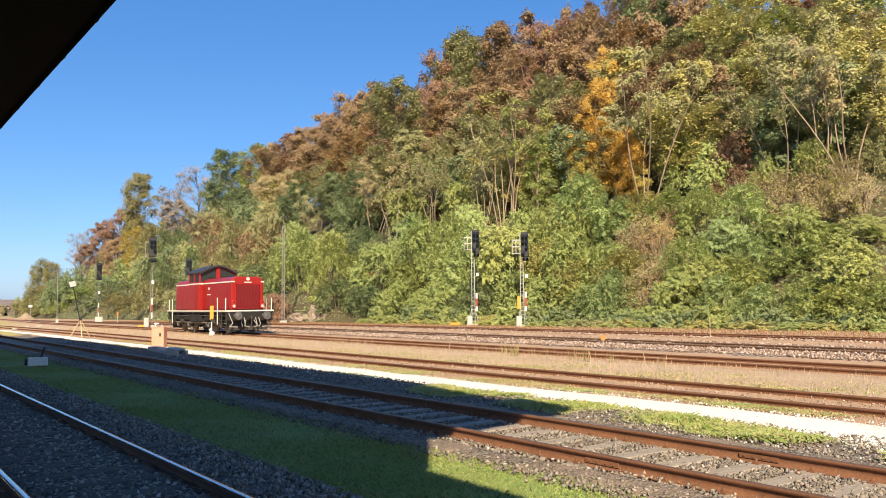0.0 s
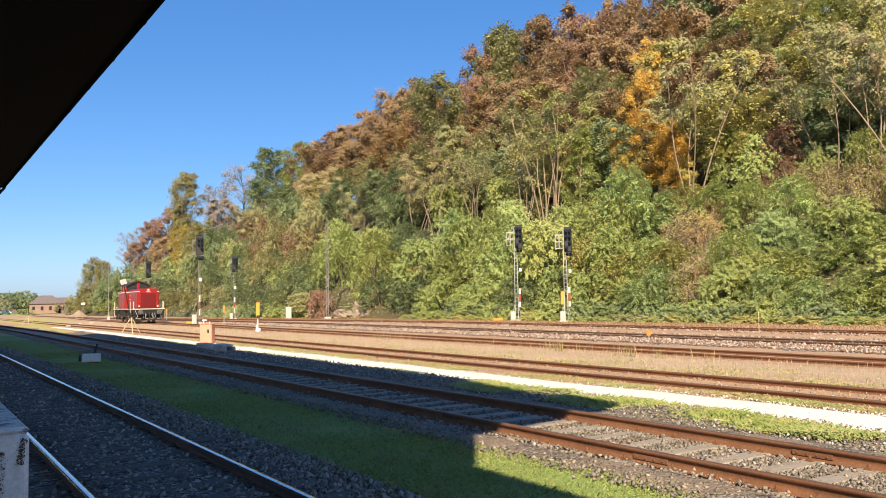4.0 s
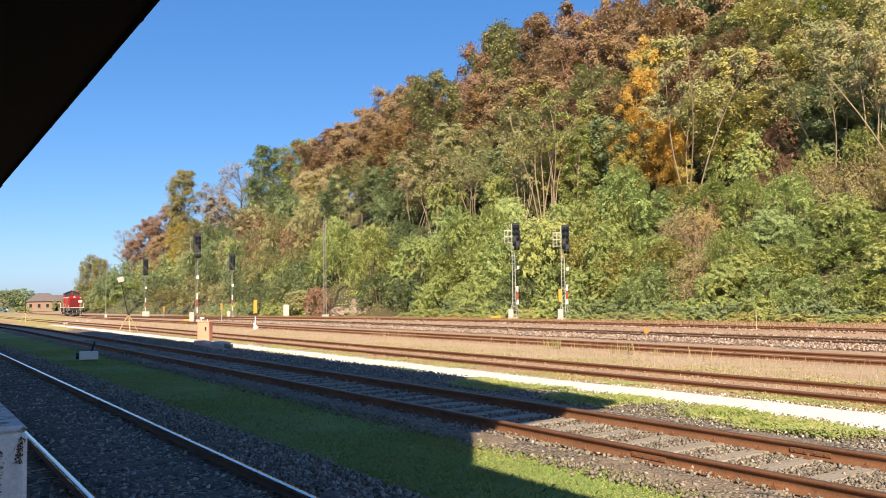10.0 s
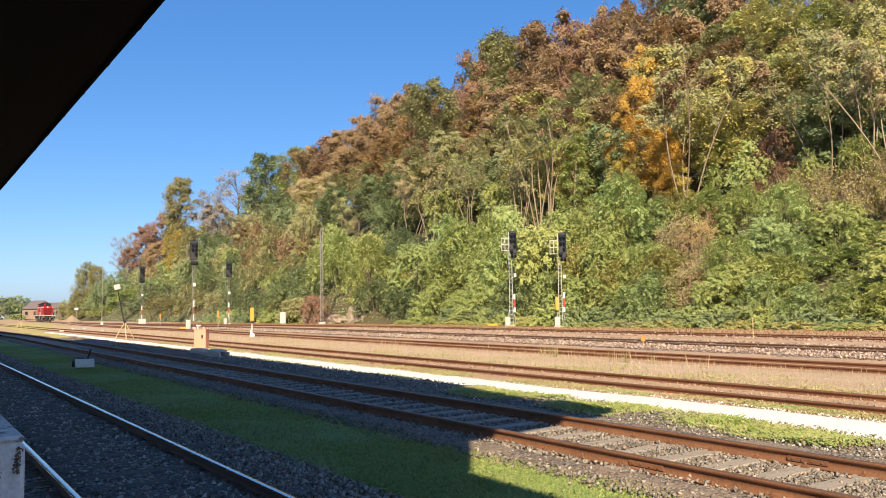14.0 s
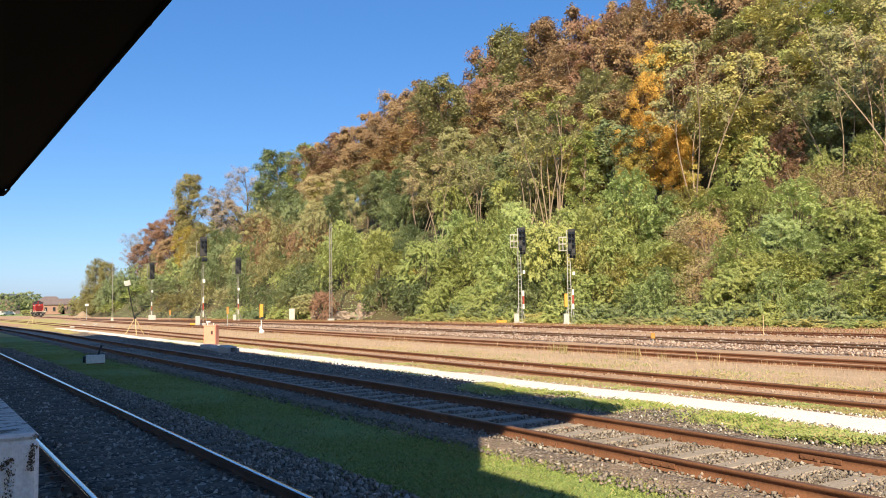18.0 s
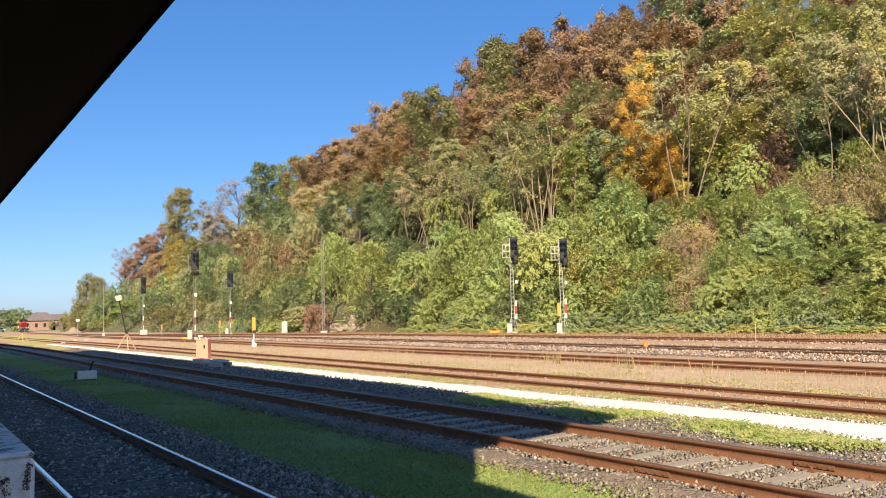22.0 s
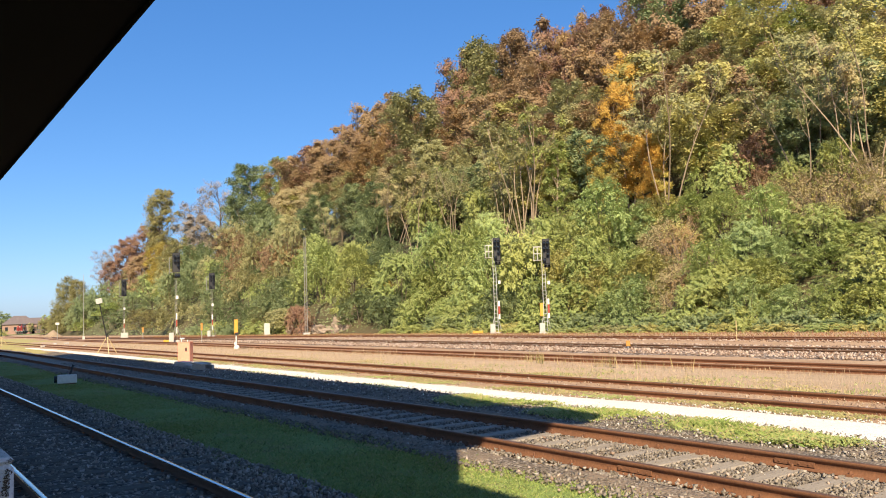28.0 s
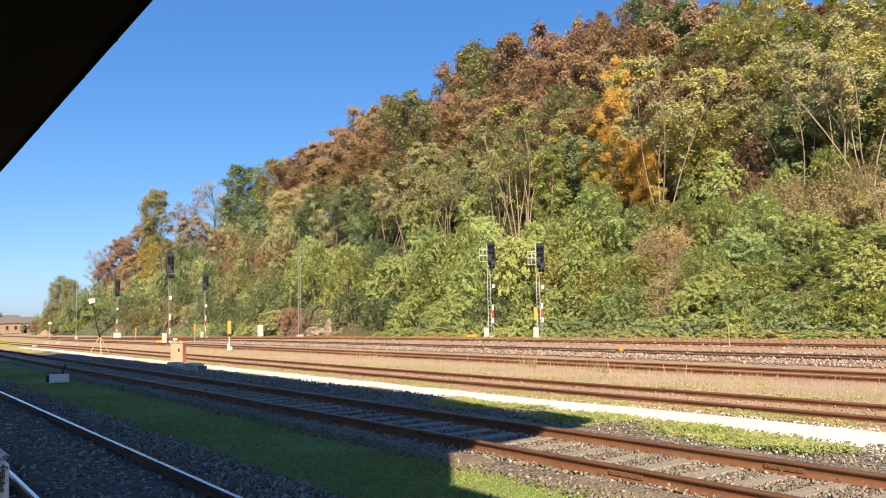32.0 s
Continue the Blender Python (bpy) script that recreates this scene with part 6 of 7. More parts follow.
# darker trees that fill the wood behind the front ranks
for depth, lo, hi, pitch in ((17, 0.5, 0.65, 1.9), (24, 0.6, 0.75, 2.0), (31, 0.7, 0.85, 2.2)):
    b = 25.0
    while b < 66:
        x, y, z, far = spot(b + rnd.uniform(-0.6, 0.6), depth + rnd.uniform(-2, 2))
        k = rnd.uniform(lo, hi)
        mat = rnd.choice((F_DEEP, F_OLIVE, F_OLIVE, F_HAZEL) if depth < 22 else (F_OLIVE, F_RUST, F_RUST, F_HAZEL) if depth < 35 else (F_RUST, F_RED, F_COPPER))
        if not (57.4 < b < 59.6 and depth > 25):
            plant("tree", rnd.choice(COARSE), pose(x, y, z - 0.2, 0, 0, rnd.uniform(0, 360)), (k * 1.35, k * 1.35, k), mat, DARKBARK if depth < 25 else BARK,
                  "shaded %s tree deep in the wood" % WORDS[mat.name], "tree", "trees on the hillside")
        b += pitch * rnd.uniform(0.8, 1.2)

b = 13.8
while b < 25:
    for depth, top in ((10, 0.62), (15, 0.74)):
        x, y, z, far = spot(b + rnd.uniform(-0.4, 0.4), depth)
        k = max(0.35, (far * math.tan(radians(float(np.interp(b, (13, 16, 20, 24), (4.6, 6.6, 7.6, 9.2))) * top * rnd.uniform(0.9, 1.1))) + 1.63 - z) / 5.6)
        mat = rnd.choice((F_OLIVE, F_RUST, F_DEEP, F_RED, F_OLIVE))
        plant("bush", rnd.choice(FARBUSH), pose(x, y, z - 0.2, 0, 0, rnd.uniform(0, 360)), (max(0.55, 0.7 * k),) * 2 + (k,), mat, DARKBARK,
              "dull %s undergrowth at the hill's far end" % WORDS[mat.name], "bush", "bushes along the tracks")
    b += 1.1

# pale leaning stems above the bushes
for b, depth, k, mat in ((41.0, 12.5, 1.25, F_OLIVE), (41.7, 13.5, 1.2, F_LIME), (39.6, 12.0, 0.95, F_OLIVE), (36.2, 11.5, 0.9, F_OLIVE), (33.2, 12.0, 0.9, F_OLIVE), (31.8, 12.0, 1.0, F_TAN),
                         (27.3, 11.5, 0.9, F_OLIVE), (51.0, 12.0, 1.2, F_OLIVE), (60.0, 13.0, 1.0, F_OLIVE), (62.4, 12.5, 1.1, F_TAN), (64.0, 13.0, 1.1, F_OLIVE)):
    x, y, z, far = spot(b, depth)
    plant("tree", rnd.choice(STEMS), pose(x, y, z - 0.2, 0, 0, rnd.uniform(0, 360)), (k, k, k), mat, BARK,
          "leaning pale-stemmed %s tree above the bushes" % WORDS[mat.name], "tree", "trees on the hillside")


def leaf_at(b):
    return next((p[2] for p in BELT_LEAF if p[0] <= b < p[1]), (F_GREEN, F_OLIVE))


def belt(depth, share, spread, step, b0, b1, shapes):
    """A rank of bushes below the wood: share of the belt's height at its bearing that the rank's tops reach."""
    b = b0
    while b < b1:
        bb = b + rnd.uniform(-0.3, 0.3) * step
        b += step * rnd.uniform(0.8, 1.2)
        x, y, z, far = spot(bb, depth + rnd.uniform(-1, 1) * (0.5 if depth < 3 else 1.5))
        if (68 < y < 84 and depth < 3.2) or 50.4 < bb < 52.2:
            continue
        mat = rnd.choice(leaf_at(bb))
        top = -0.8 + (float(np.interp(bb, *BELT)) + 0.8) * share * rnd.uniform(1 - spread, 1 + spread)
        h = max(1.2, far * math.tan(radians(top)) + 1.63 - z)
        kz = min(1.5, h / 5.4)
        k = max(0.5 * kz + 0.32 * rnd.uniform(0.9, 1.3), far * math.tan(radians(step * 0.5)) / 2.2)
        plant("bush", rnd.choice(FERNY if mat in (F_SILVER, F_BLUE) and shapes is BUSHES else shapes), pose(x, y, z - 0.15, 0, 0, rnd.uniform(0, 360)), (k, k, kz), mat, DARKBARK,
              "dense %s bush at the foot of the hill" % WORDS[mat.name], "bush", "bushes along the tracks")


belt(1.8, 0.36, 0.22, 2.3, 24.5, 66, BUSHES)
belt(4.6, 0.82, 0.24, 2.4, 24.5, 66, BUSHES)
belt(8.4, 1.02, 0.07, 2.5, 24.5, 66, BUSHES)
belt(2.6, 0.45, 0.15, 1.25, 11.8, 25, FARBUSH)
belt(6.0, 0.82, 0.10, 1.3, 11.8, 25, FARBUSH)
belt(10.0, 1.0, 0.06, 1.35, 11.8, 25, FARBUSH)

# dry vines in the gully and dead brush under the eastern trees
for b, depth, k, mat in ((50.3, 6.0, 0.9, F_TAN), (50.9, 4.5, 0.9, F_TAN), (51.5, 7.5, 1.0, F_HAZEL), (51.8, 5.0, 0.8, F_TAN), (51.0, 9.0, 1.1, F_TAN), (51.9, 10.0, 1.0, F_RUST), (50.6, 3.0, 0.7, F_HAZEL), (51.2, 2.2, 0.8, F_TAN), (51.8, 3.0, 0.8, F_COPPER), (51.3, 3.6, 1.0, F_TAN), (51.6, 6.2, 1.1, F_COPPER), (50.9, 7.2, 1.1, F_TAN), (51.4, 8.6, 1.1, F_RUST),
                         (59.6, 12.2, 1.0, F_TAN), (60.6, 12.6, 1.1, F_TAN), (61.6, 12.0, 1.1, F_RUST), (62.6, 12.6, 1.1, F_TAN), (63.6, 12.0, 1.1, F_TAN), (60.2, 10.6, 0.9, F_TAN), (61.2, 10.8, 1.0, F_HAZEL), (62.2, 10.6, 0.9, F_TAN), (63.2, 10.8, 1.0, F_HAZEL), (64.4, 11.0, 1.0, F_TAN), (59.2, 13.5, 1.2, F_TAN), (58.4, 12.5, 1.0, F_HAZEL), (56.6, 13.0, 1.2, F_RED), (57.4, 13.4, 1.2, F_RUST)):
    x, y, z, far = spot(b, depth)
    plant("dry_thicket", rnd.choice(DRY), pose(x, y, z - 0.1, 0, 0, rnd.uniform(0, 360)), (k, k, k), mat, BARK,
          "dry %s tangle of stems and vines on the slope" % WORDS[mat.name], "bush", "bushes along the tracks")
for b, depth, k, mat in ((22.6, 11, 0.8, F_RED), (23.6, 11, 0.75, F_COPPER), (24.6, 11, 0.75, F_RED), (30.2, 4.2, 0.5, F_DEEP), (29.4, 2.6, 0.75, F_DEEP), (31.2, 3.0, 0.7, F_DEEP), (31.3, 6.6, 0.35, F_GOLD),
                         (54.6, 3.0, 0.7, F_LIME), (56.0, 3.2, 0.72, F_LIME), (57.0, 3.5, 0.6, F_LIME), (51.2, 11.5, 0.75, F_HAZEL), (52.4, 11.0, 0.8, F_GREEN), (49.6, 11.0, 0.7, F_OLIVE), (49.4, 3.8, 0.75, F_HAZEL), (46.0, 3.2, 0.8, F_HAZEL), (38.0, 3.4, 0.85, F_GREEN), (34.2, 3.2, 0.85, F_LIME)):
    x, y, z, far = spot(b, depth)
    plant("bush", rnd.choice(BUSHES), pose(x, y, z - 0.1, 0, 0, rnd.uniform(0, 360)), (k, k, k * 0.85), mat, DARKBARK,
          "rounded %s bush on the slope" % WORDS[mat.name], "bush", "bushes along the tracks")

# brambles along the outer track
y = 14.0
while y < 120:
    x = float(foot(y)) + rnd.uniform(0.0, 2.4)
    if not 67 < y < 86:
        mat = rnd.choice((F_GREEN, F_LIME, F_DEEP, F_GREEN, F_DEEP)) if y > 18.5 else F_TAN
        plant("bramble", rnd.choice(LOW), pose(x, y, float(land(x, y)) - 0.1, 0, 0, rnd.uniform(-50, 50)), (rnd.uniform(0.8, 1.35),) * 3, mat, DARKBARK,
              "low %s bramble thicket beside the outer track" % WORDS[mat.name], "bramble", "brambles along the tracks")
    y += rnd.uniform(0.9, 1.6) if y < 60 else rnd.uniform(1.5, 2.6)
y = 14.0
while y < 66:
    x = float(foot(y)) + rnd.uniform(-0.9, 0.1)
    mat = rnd.choice((F_LIME, F_LIME, F_OLIVE, F_GREEN, F_HAZEL))
    plant("bramble", rnd.choice(LOW), pose(x, y, float(land(x, y)) - 0.1, 0, 0, rnd.uniform(-50, 50)), (rnd.uniform(0.7, 1.1),) * 2 + (rnd.uniform(0.38, 0.62),), mat, DARKBARK,
          "low creeping %s bramble at the hill's foot" % WORDS[mat.name], "bramble", "brambles along the tracks")
    y += rnd.uniform(0.9, 1.5)
plant("bush", BUSHES[2], at(38.0, 81.2), (0.5, 0.5, 0.72), F_RED, DARKBARK, "reddish-brown bush beside the lattice pole", "bush", "bushes along the tracks")
for x, y, k, mat in ((43.5, 446, 0.66, F_DEEP), (47.5, 450, 0.76, F_DEEP), (51.5, 452, 0.80, F_DEEP), (55.5, 456, 0.72, F_DEEP), (34.5, 395, 0.66, F_DEEP), (31, 400, 0.7, F_DEEP), (60, 414, 0.35, F_OLIVE), (68, 425, 0.6, F_GREEN), (76, 440, 0.7, F_GREEN), (72, 418, 0.55, F_BLUE)):
    plant("tree", FAR[int(x) % 2], at(x, y), (k * 1.2, k * 1.2, k), mat, DARKBARK, "broad %s tree near the far houses" % WORDS[mat.name], "tree", "far trees")
for i, (x, y, k, kz) in enumerate(((40.2, 222, 0.85, 1.0), (42.4, 219, 0.75, 0.8), (38.6, 226, 0.5, 0.55))):
    plant("tree", DOME[i % 2], at(x, y), (k, k, kz), F_DUSK, DARKBARK, "rounded dark olive green tree at the hill's far end", "tree", "trees on the hillside")
for x, y, k, kz, mat in ((42, 206, 1.2, 1.4, F_DEEP), (44, 200, 1.2, 1.5, F_DEEP), (40.5, 208, 1.0, 1.0, F_DEEP)):
    plant("bush", FARBUSH[int(x) % 2], at(x, y), (k, k, kz), mat, DARKBARK, "dense rounded %s thicket at the hill's far end" % WORDS[mat.name], "bush", "bushes along the tracks")
for x, y, k, kz, mat in ((40.6, 256, 0.6, 0.72, F_DUSK), (42.0, 246, 0.7, 0.85, F_DUSK), (43.2, 236, 0.7, 0.85, F_DEEP)):
    plant("bush", FARBUSH[int(y) % 3], at(x, y), (k, k, kz), mat, DARKBARK, "rounded %s hedge bush beside the far tracks" % WORDS[mat.name], "bush", "bushes along the tracks")
plant("bush", FARBUSH[1], at(36.0, 318), (0.9, 0.7, 0.35), F_LIME, DARKBARK, "yellowish low bush at the far tracks", "bush", "bushes along the tracks")

# far woods on the horizon
rng = np.random.default_rng(3)
n = 5000
bx_, by_ = rng.uniform(-160, 420, n), rng.uniform(880, 930, n)
P = np.stack([bx_, by_, land(bx_, by_) + rng.uniform(0, 1, n) * (8 + 6 * np.sin(bx_ / 37.0) + 3 * np.sin(bx_ / 11.0))], -1)
v, f = leaves(rng, P, np.tile([0, -1.0, 0.3], (n, 1)), 7.0, 5.0)
tagged(new("far_woods", mesh_of("far_woods", v, f, [F_DEEP])), "hazy line of distant dark woods", "woods", kind="stuff")

# ---- loose stones, grass and weeds ----

def stones(name, n, place, size, material, label, seed, sides=12):
    """Many loose stones in one mesh. place(rng, n): x, y, lift."""
    rng = np.random.default_rng(seed)
    bm = bmesh.new()
    if sides == 32:
        bmesh.ops.create_icosphere(bm, subdivisions=1, radius=1)
    else:
        ring = [[bm.verts.new((math.cos(a), math.sin(a), z)) for a in (0.3, 2.2, 4.5)] for z in (-0.75, 0.75)]
        bm.faces.new(ring[1])
        bm.faces.new(ring[0][::-1])
        for i in range(3):
            bm.faces.new((ring[0][i], ring[0][(i + 1) % 3], ring[1][(i + 1) % 3], ring[1][i]))
        bmesh.ops.triangulate(bm, faces=bm.faces[:])
        bm.verts.index_update()
    bv = np.array([v.co[:] for v in bm.verts])
    bf = np.array([[v.index for v in fc.verts] for fc in bm.faces])
    bm.free()
    x, y, lift = place(rng, n)
    s = size[0] + (size[1] - size[0]) * rng.uniform(0, 1, n) ** 2
    q = rng.normal(0, 1, (n, 3, 3))
    q, _ = np.linalg.qr(q)
    sc = np.stack([s * rng.uniform(0.8, 1.3, n), s * rng.uniform(0.7, 1.1, n), s * rng.uniform(0.45, 0.8, n)], -1)
    V = bv[None] * (1 + rng.normal(0, 0.22, (n, len(bv), 1)))
    V = np.einsum("nij,nvj->nvi", q, V * sc[:, None, :])
    V += np.stack([x, y, land(x, y) + lift], -1)[:, None, :]
    Fc = bf[None] + (np.arange(n) * len(bv))[:, None, None]
    return tagged(new(name, mesh_of(name, V.reshape(-1, 3), Fc.reshape(-1, 3), [material])), label, "stones", kind="stuff")


def towards(rng, n, y0, y1, power=2.0):
    """Places along the track, thicker where the camera stands."""
    return y0 + (y1 - y0) * rng.uniform(0, 1, n) ** power


def between(line, a, b, y0, y1, power=2.0, lift=0.02, spread=0.02):
    def place(rng, n):
        y = towards(rng, n, y0, y1, power)
        return line(y) + rng.uniform(a, b, n), y, lift + rng.uniform(-spread, spread, n)
    return place


stones("ballast_stones", 15000, between(line_n, -0.66, 0.66, 2.2, 34, 1.9, 0.046), (0.016, 0.036), BROWNSTONE, "grey crushed stones between the polished rails", 1)
stones("ballast_stones", 22000, between(line_n, 0.8, 1.75, 3.0, 40, 1.9, 0.045, 0.02), (0.014, 0.034), STONE, "grey crushed stones beside the polished rail", 2)
stones("ballast_stones", 2500, between(line_n, -1.8, -0.82, 2.2, 14, 1.6, 0.045), (0.016, 0.038), STONE, "grey crushed stones below the platform edge", 3)
BEAMS = np.array(sorted(o.matrix_basis.translation.y for o in track_m.children if o.name.startswith("sleeper")))


def bays(rng, n):
    """Places between the siding's rails that leave most of each sleeper bare."""
    x, y, lift = between(line_m, -0.68, 0.68, 2.5, 42, 1.7, 0.018, 0.014)(rng, n)
    near = BEAMS[np.abs(BEAMS[None, :] - y[:, None]).argmin(1)]
    on = (np.abs(y - near) < 0.125) & (rng.uniform(0, 1, n) < 0.74)
    return x, np.where(on, near + rng.choice((-1, 1), n) * rng.uniform(0.14, 0.31, n), y), lift


stones("ballast_stones", 24000, bays, (0.010, 0.034), WARMSTONE, "grey and brown stones between rusty rails", 4)
stones("ballast_stones", 16000, between(line_m, 0.84, 2.9, 3.5, 45, 1.6, 0.03, 0.015), (0.007, 0.03), DARKSTONE, "dark grey stones beside the rusty siding", 5)
stones("pale_chips", 900, between(line_m, 0.84, 2.9, 3.5, 45, 1.5, 0.04, 0.01), (0.008, 0.026), CHALKSTONE, "scattered white chips beside the rusty siding", 18)
stones("pale_chips", 500, between(line_m, -1.9, 0.7, 2.5, 40, 1.6, 0.045, 0.01), (0.010, 0.036), PALESTONE, "scattered pale stones along the rusty siding", 19)
stones("ballast_stones", 9000, between(line_m, -1.75, -0.84, 2.5, 34, 1.6, 0.04, 0.02), (0.008, 0.034), WARMSTONE, "brown stones beside the rusty siding", 6)
stones("ballast_stones", 5000, between(line_n, -1.75, 1.75, -11, 2.3, 1.0, 0.045), (0.016, 0.036), BROWNSTONE, "brown-grey crushed stones along the platform", 16)
stones("ballast_stones", 3500, between(line_m, -1.5, 1.7, -11, 3.0, 1.0, 0.03), (0.014, 0.036), WARMSTONE, "brown stones in the rusty siding", 17)
stones("path_chippings", 5000, lambda rng, n: (lambda y: (path_l(y) + (path_r(y) - path_l(y)) * rng.uniform(0, 1, n), y, 0.035 + 0 * y))(towards(rng, n, 3, 40, 1.7)), (0.008, 0.022), CHALKSTONE, "white limestone chippings on the path", 7, 12)
stones("rubble_stones", 9000, lambda rng, n: (lambda y: (line_r(y) - 3.6 + 2.5 * rng.uniform(0, 1, n), y, 0.05 + 0 * y))(rng.uniform(8, 75, n)), (0.025, 0.07), PALESTONE, "pale pinkish rubble between two tracks", 8, 12)
stones("rubble_stones", 3500, lambda rng, n: (lambda y: (line_r(y) + 1.0 + 1.8 * rng.uniform(0, 1, n), y, 0.04 + 0 * y))(rng.uniform(12, 62, n)), (0.025, 0.075), PALESTONE, "greyish rubble between two tracks", 9, 12)
stones("track_stones", 6000, between(line_p, -1.5, 1.5, 4, 60, 1.5, 0.008, 0.012), (0.008, 0.03), PALESTONE, "brown stones along the sunken siding", 10, 12)
stones("rubble_stones", 5000, lambda rng, n: (lambda y: (line_s(y) + rng.uniform(-2.2, 1.3, n), y, 0.02 + 0 * y))(rng.uniform(10, 62, n)), (0.025, 0.07), PALESTONE, "pale stones along the outer track", 15, 12)
stones("track_stones", 2500, between(line_r, -1.2, 1.2, 8, 70, 1.2, 0.02), (0.03, 0.07), WARMSTONE, "brown stones in the dark track", 12, 12)


def blades(name, n, place, height, width, material, label, seed, droop=0.5, category="grass"):
    """Many thin bent blades in one mesh. place(rng, n): x, y, lift."""
    rng = np.random.default_rng(seed)
    x, y, lift = place(rng, n)
    z = land(x, y) + lift
    h = height[0] + (height[1] - height[0]) * rng.uniform(0, 1, n) ** 1.6
    a = rng.uniform(0, 2 * np.pi, n)
    b = rng.normal(0, droop, (n, 2)) * h[:, None]
    w = width * rng.uniform(0.6, 1.4, n) / 2
    dx, dy = np.cos(a) * w, np.sin(a) * w
    V = np.stack([np.stack([x - dx, y - dy, z - 0.01], -1), np.stack([x + dx, y + dy, z - 0.01], -1),
                  np.stack([x + dx * 0.7 + b[:, 0] * 0.4, y + dy * 0.7 + b[:, 1] * 0.4, z + h * 0.6], -1),
                  np.stack([x + b[:, 0], y + b[:, 1], z + h], -1)], 1)
    F = np.arange(n * 4).reshape(-1, 4)
    return tagged(new(name, mesh_of(name, V.reshape(-1, 3), F, [material])), label, category, kind="stuff")


def patchy(place, size, keep, seed):
    """Thins a scatter out into patches."""
    def f(rng, n):
        x, y, l = place(rng, n * 3)
        m = wave(x * 1.0 + seed, y + seed * 2, size) + rng.normal(0, 0.25, len(x)) > keep
        return x[m][:n], y[m][:n], l[m][:n]
    def g(rng, n):
        x, y, l = f(rng, n)
        k = np.resize(np.arange(len(x)), n)
        return x[k] + rng.normal(0, 0.03, n), y[k] + rng.normal(0, 0.03, n), l[k]
    return g


blades("grass", 80000, patchy(between(line_n, 1.5, 3.95, 3.2, 48, 1.9, 0.02, 0), 1.7, -0.35, 2), (0.010, 0.03), 0.0045, BLADE, "short green grass blades between two tracks", 21, 0.8)
blades("grass", 40000, patchy(between(line_n, 1.6, 3.9, 3.2, 34, 1.8, 0.02, 0), 0.9, 0.1, 13), (0.015, 0.04), 0.0045, BLADE, "thicker green grass tufts between two tracks", 24, 0.8)
blades("grass", 14000, between(line_n, 1.5, 3.95, -11, 3.2, 1.0, 0.02, 0), (0.015, 0.045), 0.010, BLADE, "short green grass blades beside the station", 23)
blades("grass", 4000, between(line_n, 1.5, 3.95, 3.2, 16, 1.5, 0.02, 0), (0.02, 0.06), 0.010, WEED, "taller weeds in the grass", 22, 0.7)
def weed_mat(name, n, place, mound, size, label, seed, material=None):
    """Low leafy weeds in cushions of uneven height. place(rng, n): x, y, lift."""
    rng = np.random.default_rng(seed)
    x, y, lift = place(rng, n)
    hump = np.clip(0.45 + 0.6 * wave(x + seed, y, 2.3), 0.1, 1) * mound
    P = np.stack([x, y, land(x, y) + lift + hump * rng.uniform(0, 1, len(x)) ** 0.6], -1)
    v, f = leaves(rng, P, np.tile([0, 0, 1.0], (len(P), 1)), size, size * 0.75)
    return tagged(new(name, mesh_of(name, v, f, [material or F_WEED])), label, "weeds", kind="stuff")


def beside_path(rng, n):
    y = 4.0 + 9.6 * rng.uniform(0, 1, n)
    t = np.clip(rng.normal(0.55, 0.28, n), 0.0, 1.0)
    return 9.2 + (path_l(y) - 9.25) * t, y, 0.02 + 0 * y


weed_mat("path_weeds", 30000, patchy(beside_path, 1.7, 0.12, 4), 0.11, 0.032, "bright green low weeds along the white path", 33)
blades("path_grass", 7000, patchy(beside_path, 1.7, 0.12, 4), (0.02, 0.10), 0.006, BLADE, "bright green grass tufts along the white path", 39, 0.9)
weed_mat("path_weeds", 1200, patchy(lambda rng, n: (lambda y: (path_l(y) - 0.35 + 0.4 * rng.uniform(0, 1, n), y, 0.02 + 0 * y))(rng.uniform(13, 42, n)), 0.8, 0.2, 5), 0.05, 0.04, "sparse green weeds along the white path", 34)
weed_mat("path_weeds", 3500, patchy(lambda rng, n: (lambda y: (path_r(y) + 0.0 + 0.5 * rng.uniform(0, 1, n), y, 0.015 + 0 * y))(rng.uniform(6, 40, n)), 1.3, 0.45, 7), 0.04, 0.035, "sparse green weeds between path and siding", 35)
weed_mat("siding_weeds", 14000, patchy(lambda rng, n: (lambda y: (line_p(y) + 0.85 + 2.6 * rng.uniform(0, 1, n) ** 1.5, y, 0.02 + 0 * y))(5 + 35 * rng.uniform(0, 1, n) ** 1.3), 1.0, 0.2, 3), 0.05, 0.05, "yellow-green weeds beside the sunken siding", 37, F_HAYWEED)
weed_mat("siding_weeds", 10000, patchy(lambda rng, n: (lambda y: (path_r(y) + (line_p(y) - 0.85 - path_r(y)) * rng.uniform(0, 1, n), y, 0.015 + 0 * y))(4 + 40 * rng.uniform(0, 1, n) ** 1.3), 1.1, 0.0, 11), 0.035, 0.04, "yellow-green weeds between path and siding", 38, F_HAYWEED)
weed_mat("clover", 42000, between(line_n, 1.6, 3.9, 3.2, 26, 1.8, 0.02, 0.0), 0.02, 0.021, "small clover leaves in the short grass", 36)
blades("dry_grass", 17000, lambda rng, n: (lambda y: (line_p(y) + 1.0 + (line_q(y) - line_p(y) - 2.0) * rng.uniform(0, 1, n), y, 0.035 + 0 * y))(rng.uniform(6, 75, n)), (0.03, 0.15), 0.006, STRAW, "pale dry grass between two tracks", 25, 0.12)
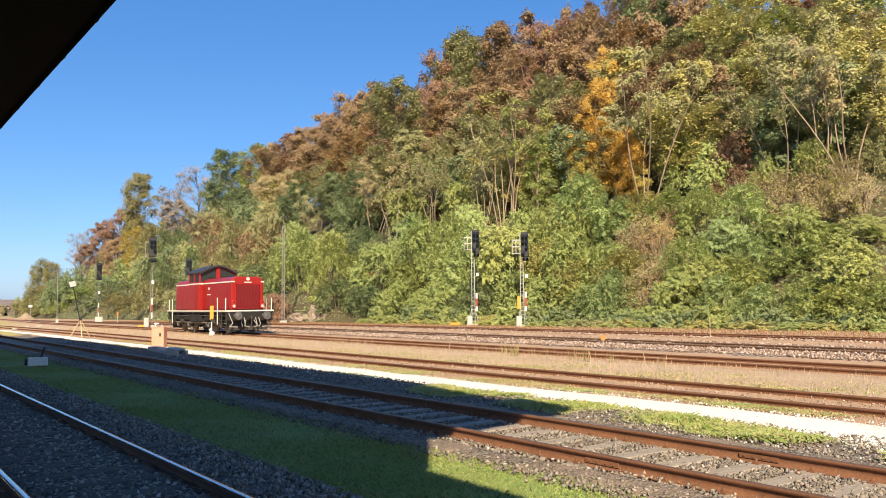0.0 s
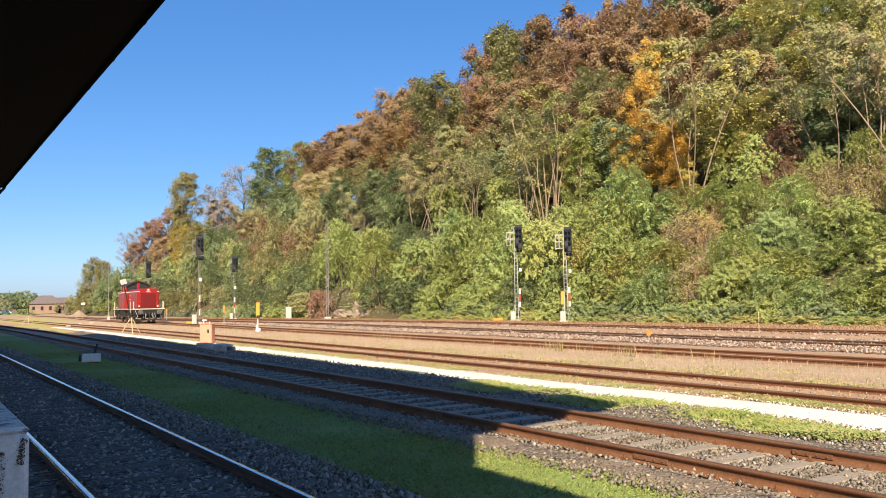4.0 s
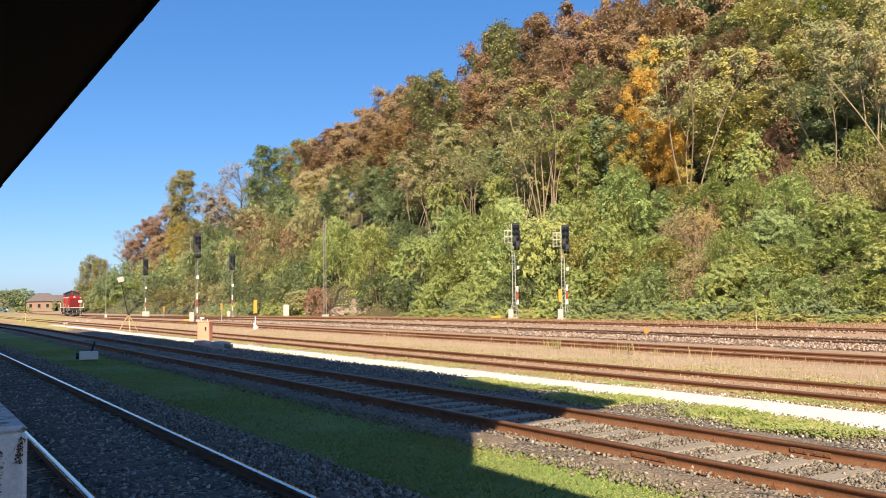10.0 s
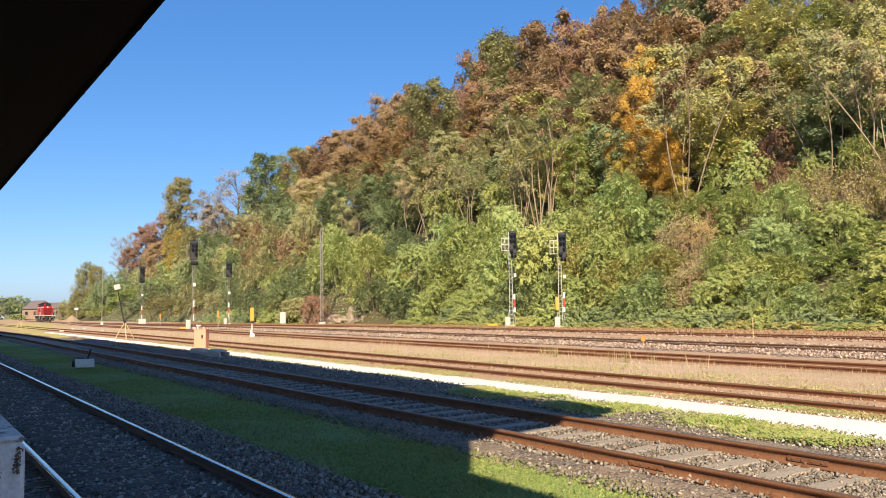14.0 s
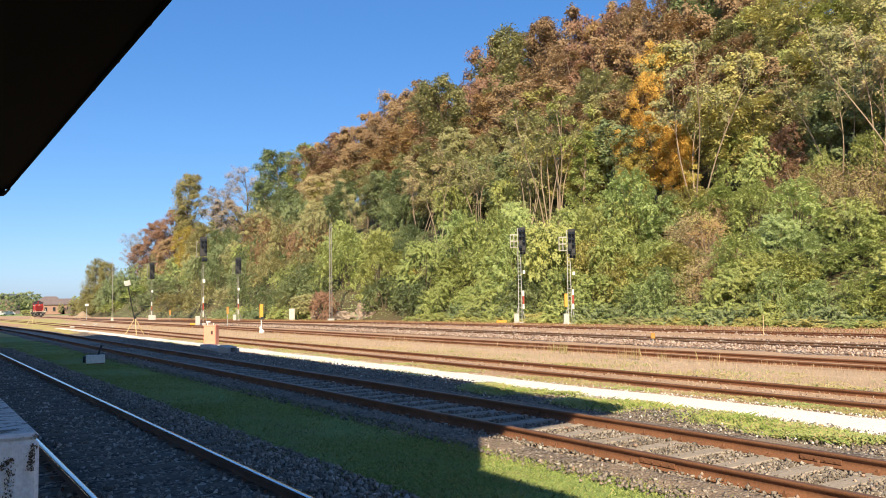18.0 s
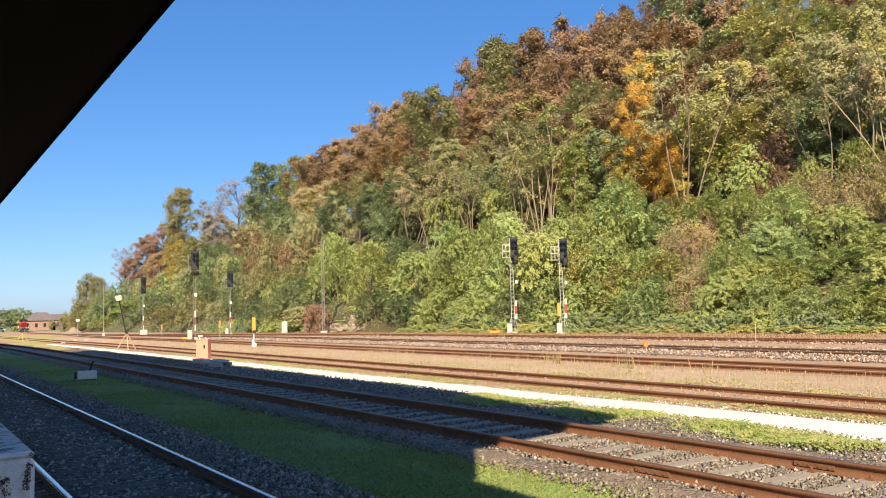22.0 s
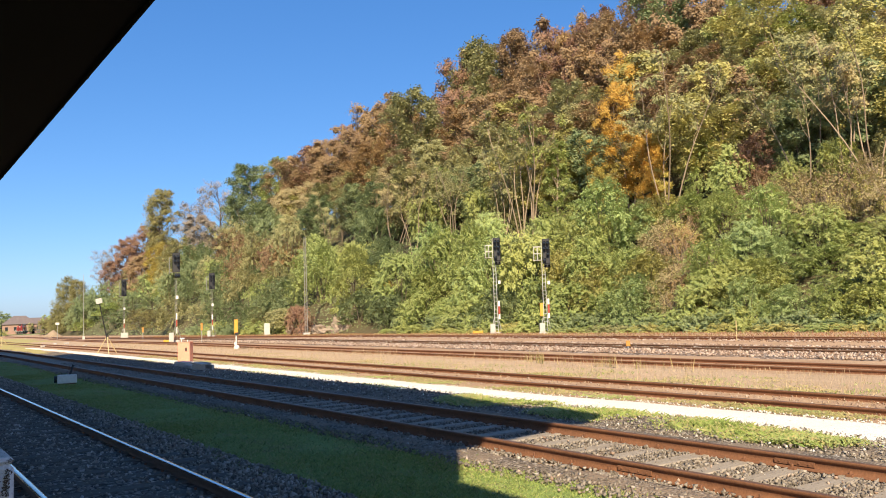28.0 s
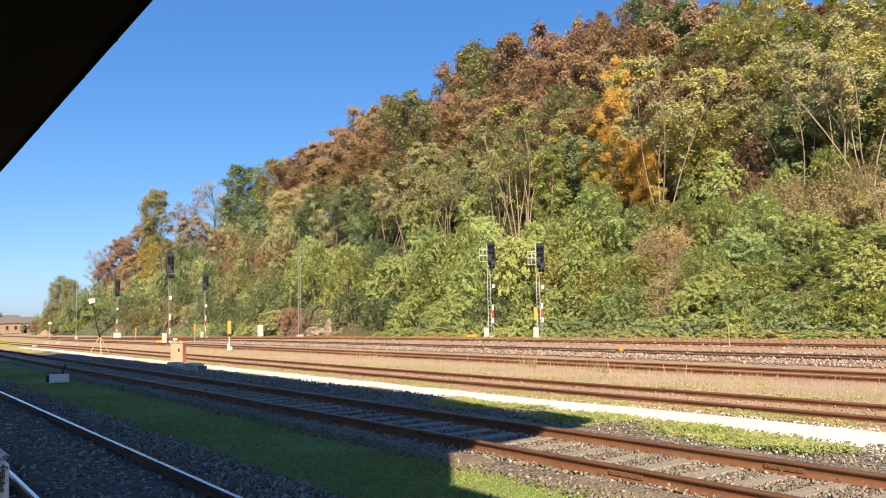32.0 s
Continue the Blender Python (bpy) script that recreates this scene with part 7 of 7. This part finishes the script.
blades("dry_grass", 300, patchy(lambda rng, n: (lambda y: (line_q(y) - 1.4 + rng.normal(0, 0.35, n), y, 0 * y))(rng.uniform(14, 33, n)), 0.5, 0.3, 6), (0.12, 0.42), 0.007, STRAW, "tall dry grass stalks before the running track", 26, 0.06)
for i, (x0, y0, m_) in enumerate(((17.85, 20.5, 26), (17.6, 19.8, 10), (17.45, 19.4, 30), (17.3, 18.3, 9), (17.28, 16.8, 16), (17.36, 16.5, 12), (17.12, 16.1, 14), (17.14, 15.1, 14), (17.1, 14.2, 8), (17.05, 13.4, 9))):
    blades("weed_stalks", m_, lambda rng, n: (x0 + rng.normal(0, 0.05, n), y0 + rng.normal(0, 0.12, n), np.zeros(n)), (0.22, 0.50), 0.012, F_HAYWEED, "tall yellowing weed stalks before the running track", 60 + i, 0.10, "weeds")
blades("dry_grass", 2600, patchy(between(line_p, -1.5, 1.6, 5, 60, 1.3, 0, 0), 1.1, 0.1, 8), (0.02, 0.08), 0.007, STRAW, "dry grass along the sunken siding", 27, 0.5)
blades("green_weeds", 2500, patchy(lambda rng, n: (lambda y: (line_p(y) + 1.1 + 2.4 * rng.uniform(0, 1, n), y, 0.035 + 0 * y))(rng.uniform(5, 26, n)), 1.4, 0.1, 9), (0.02, 0.07), 0.012, BLADE, "green weeds in the dry grass", 28, 0.6)
blades("rusty_weeds", 24000, lambda rng, n: (lambda y: (line_s(y) + 1.0 + (foot(y) + 1.0 - line_s(y) - 1.0) * rng.uniform(0, 1, n), y, 0 * y))(rng.uniform(12, 120, n)), (0.04, 0.17), 0.04, RUSTWEED, "rust-brown weeds at the hill's foot", 29, 0.4)
rng = np.random.default_rng(31)
n = 42000
y = 14 + 190 * rng.uniform(0, 1, n) ** 1.5
x = foot(y) + 1.0 + 44 * rng.uniform(0, 1, n) ** 1.3
P = np.stack([x, y, land(x, y) + 0.5 * rng.uniform(0, 1, n) ** 2], -1)
v, f = leaves(rng, P, np.tile([-0.5, -0.3, 0.9], (n, 1)), 0.22, 0.14)
tagged(new("slope_undergrowth", mesh_of("slope_undergrowth", v, f, [F_DEEP])), "low leafy undergrowth on the wooded slope", "undergrowth", kind="stuff")

# ---- what moves ----
RUN = ((0, 44.7), (1, 53.2), (2, 62.0), (3, 71.7), (4, 82.0), (6, 103.4), (8, 125.0), (10, 146.8), (12, 168.5), (14, 190.5), (16, 213.5), (18, 237.5), (20, 262.5), (22, 289.0), (25, 334), (27.5, 369), (30, 396), (32, 416))


def motions():
    ts = np.array([r[0] for r in RUN], dtype=float)
    ys = np.array([r[1] for r in RUN])
    def front(t):
        return float(np.interp(t, ts, ys))
    rows = []
    for t, y in RUN:
        c = y + 5.9
        dx = float(line_q(c + 3) - line_q(c - 3)) / 6
        rows.append((t, pose(float(line_q(c)), c, float(drop(c)) + 0.004, 0, 0, -math.degrees(math.atan(dx)) - 1.2 * max(0.0, 1 - t / 4))))
    walk(LOCO, rows)
    for w, wy in WHEELS:
        spin = []
        for i in range(0, 32 * 15 + 1):
            t = i / 15
            spin.append((t, pose(0, wy, 0.475, -math.degrees((front(t) - front(0)) / 0.475), 0, 0)))
        walk(w, spin)


motions()
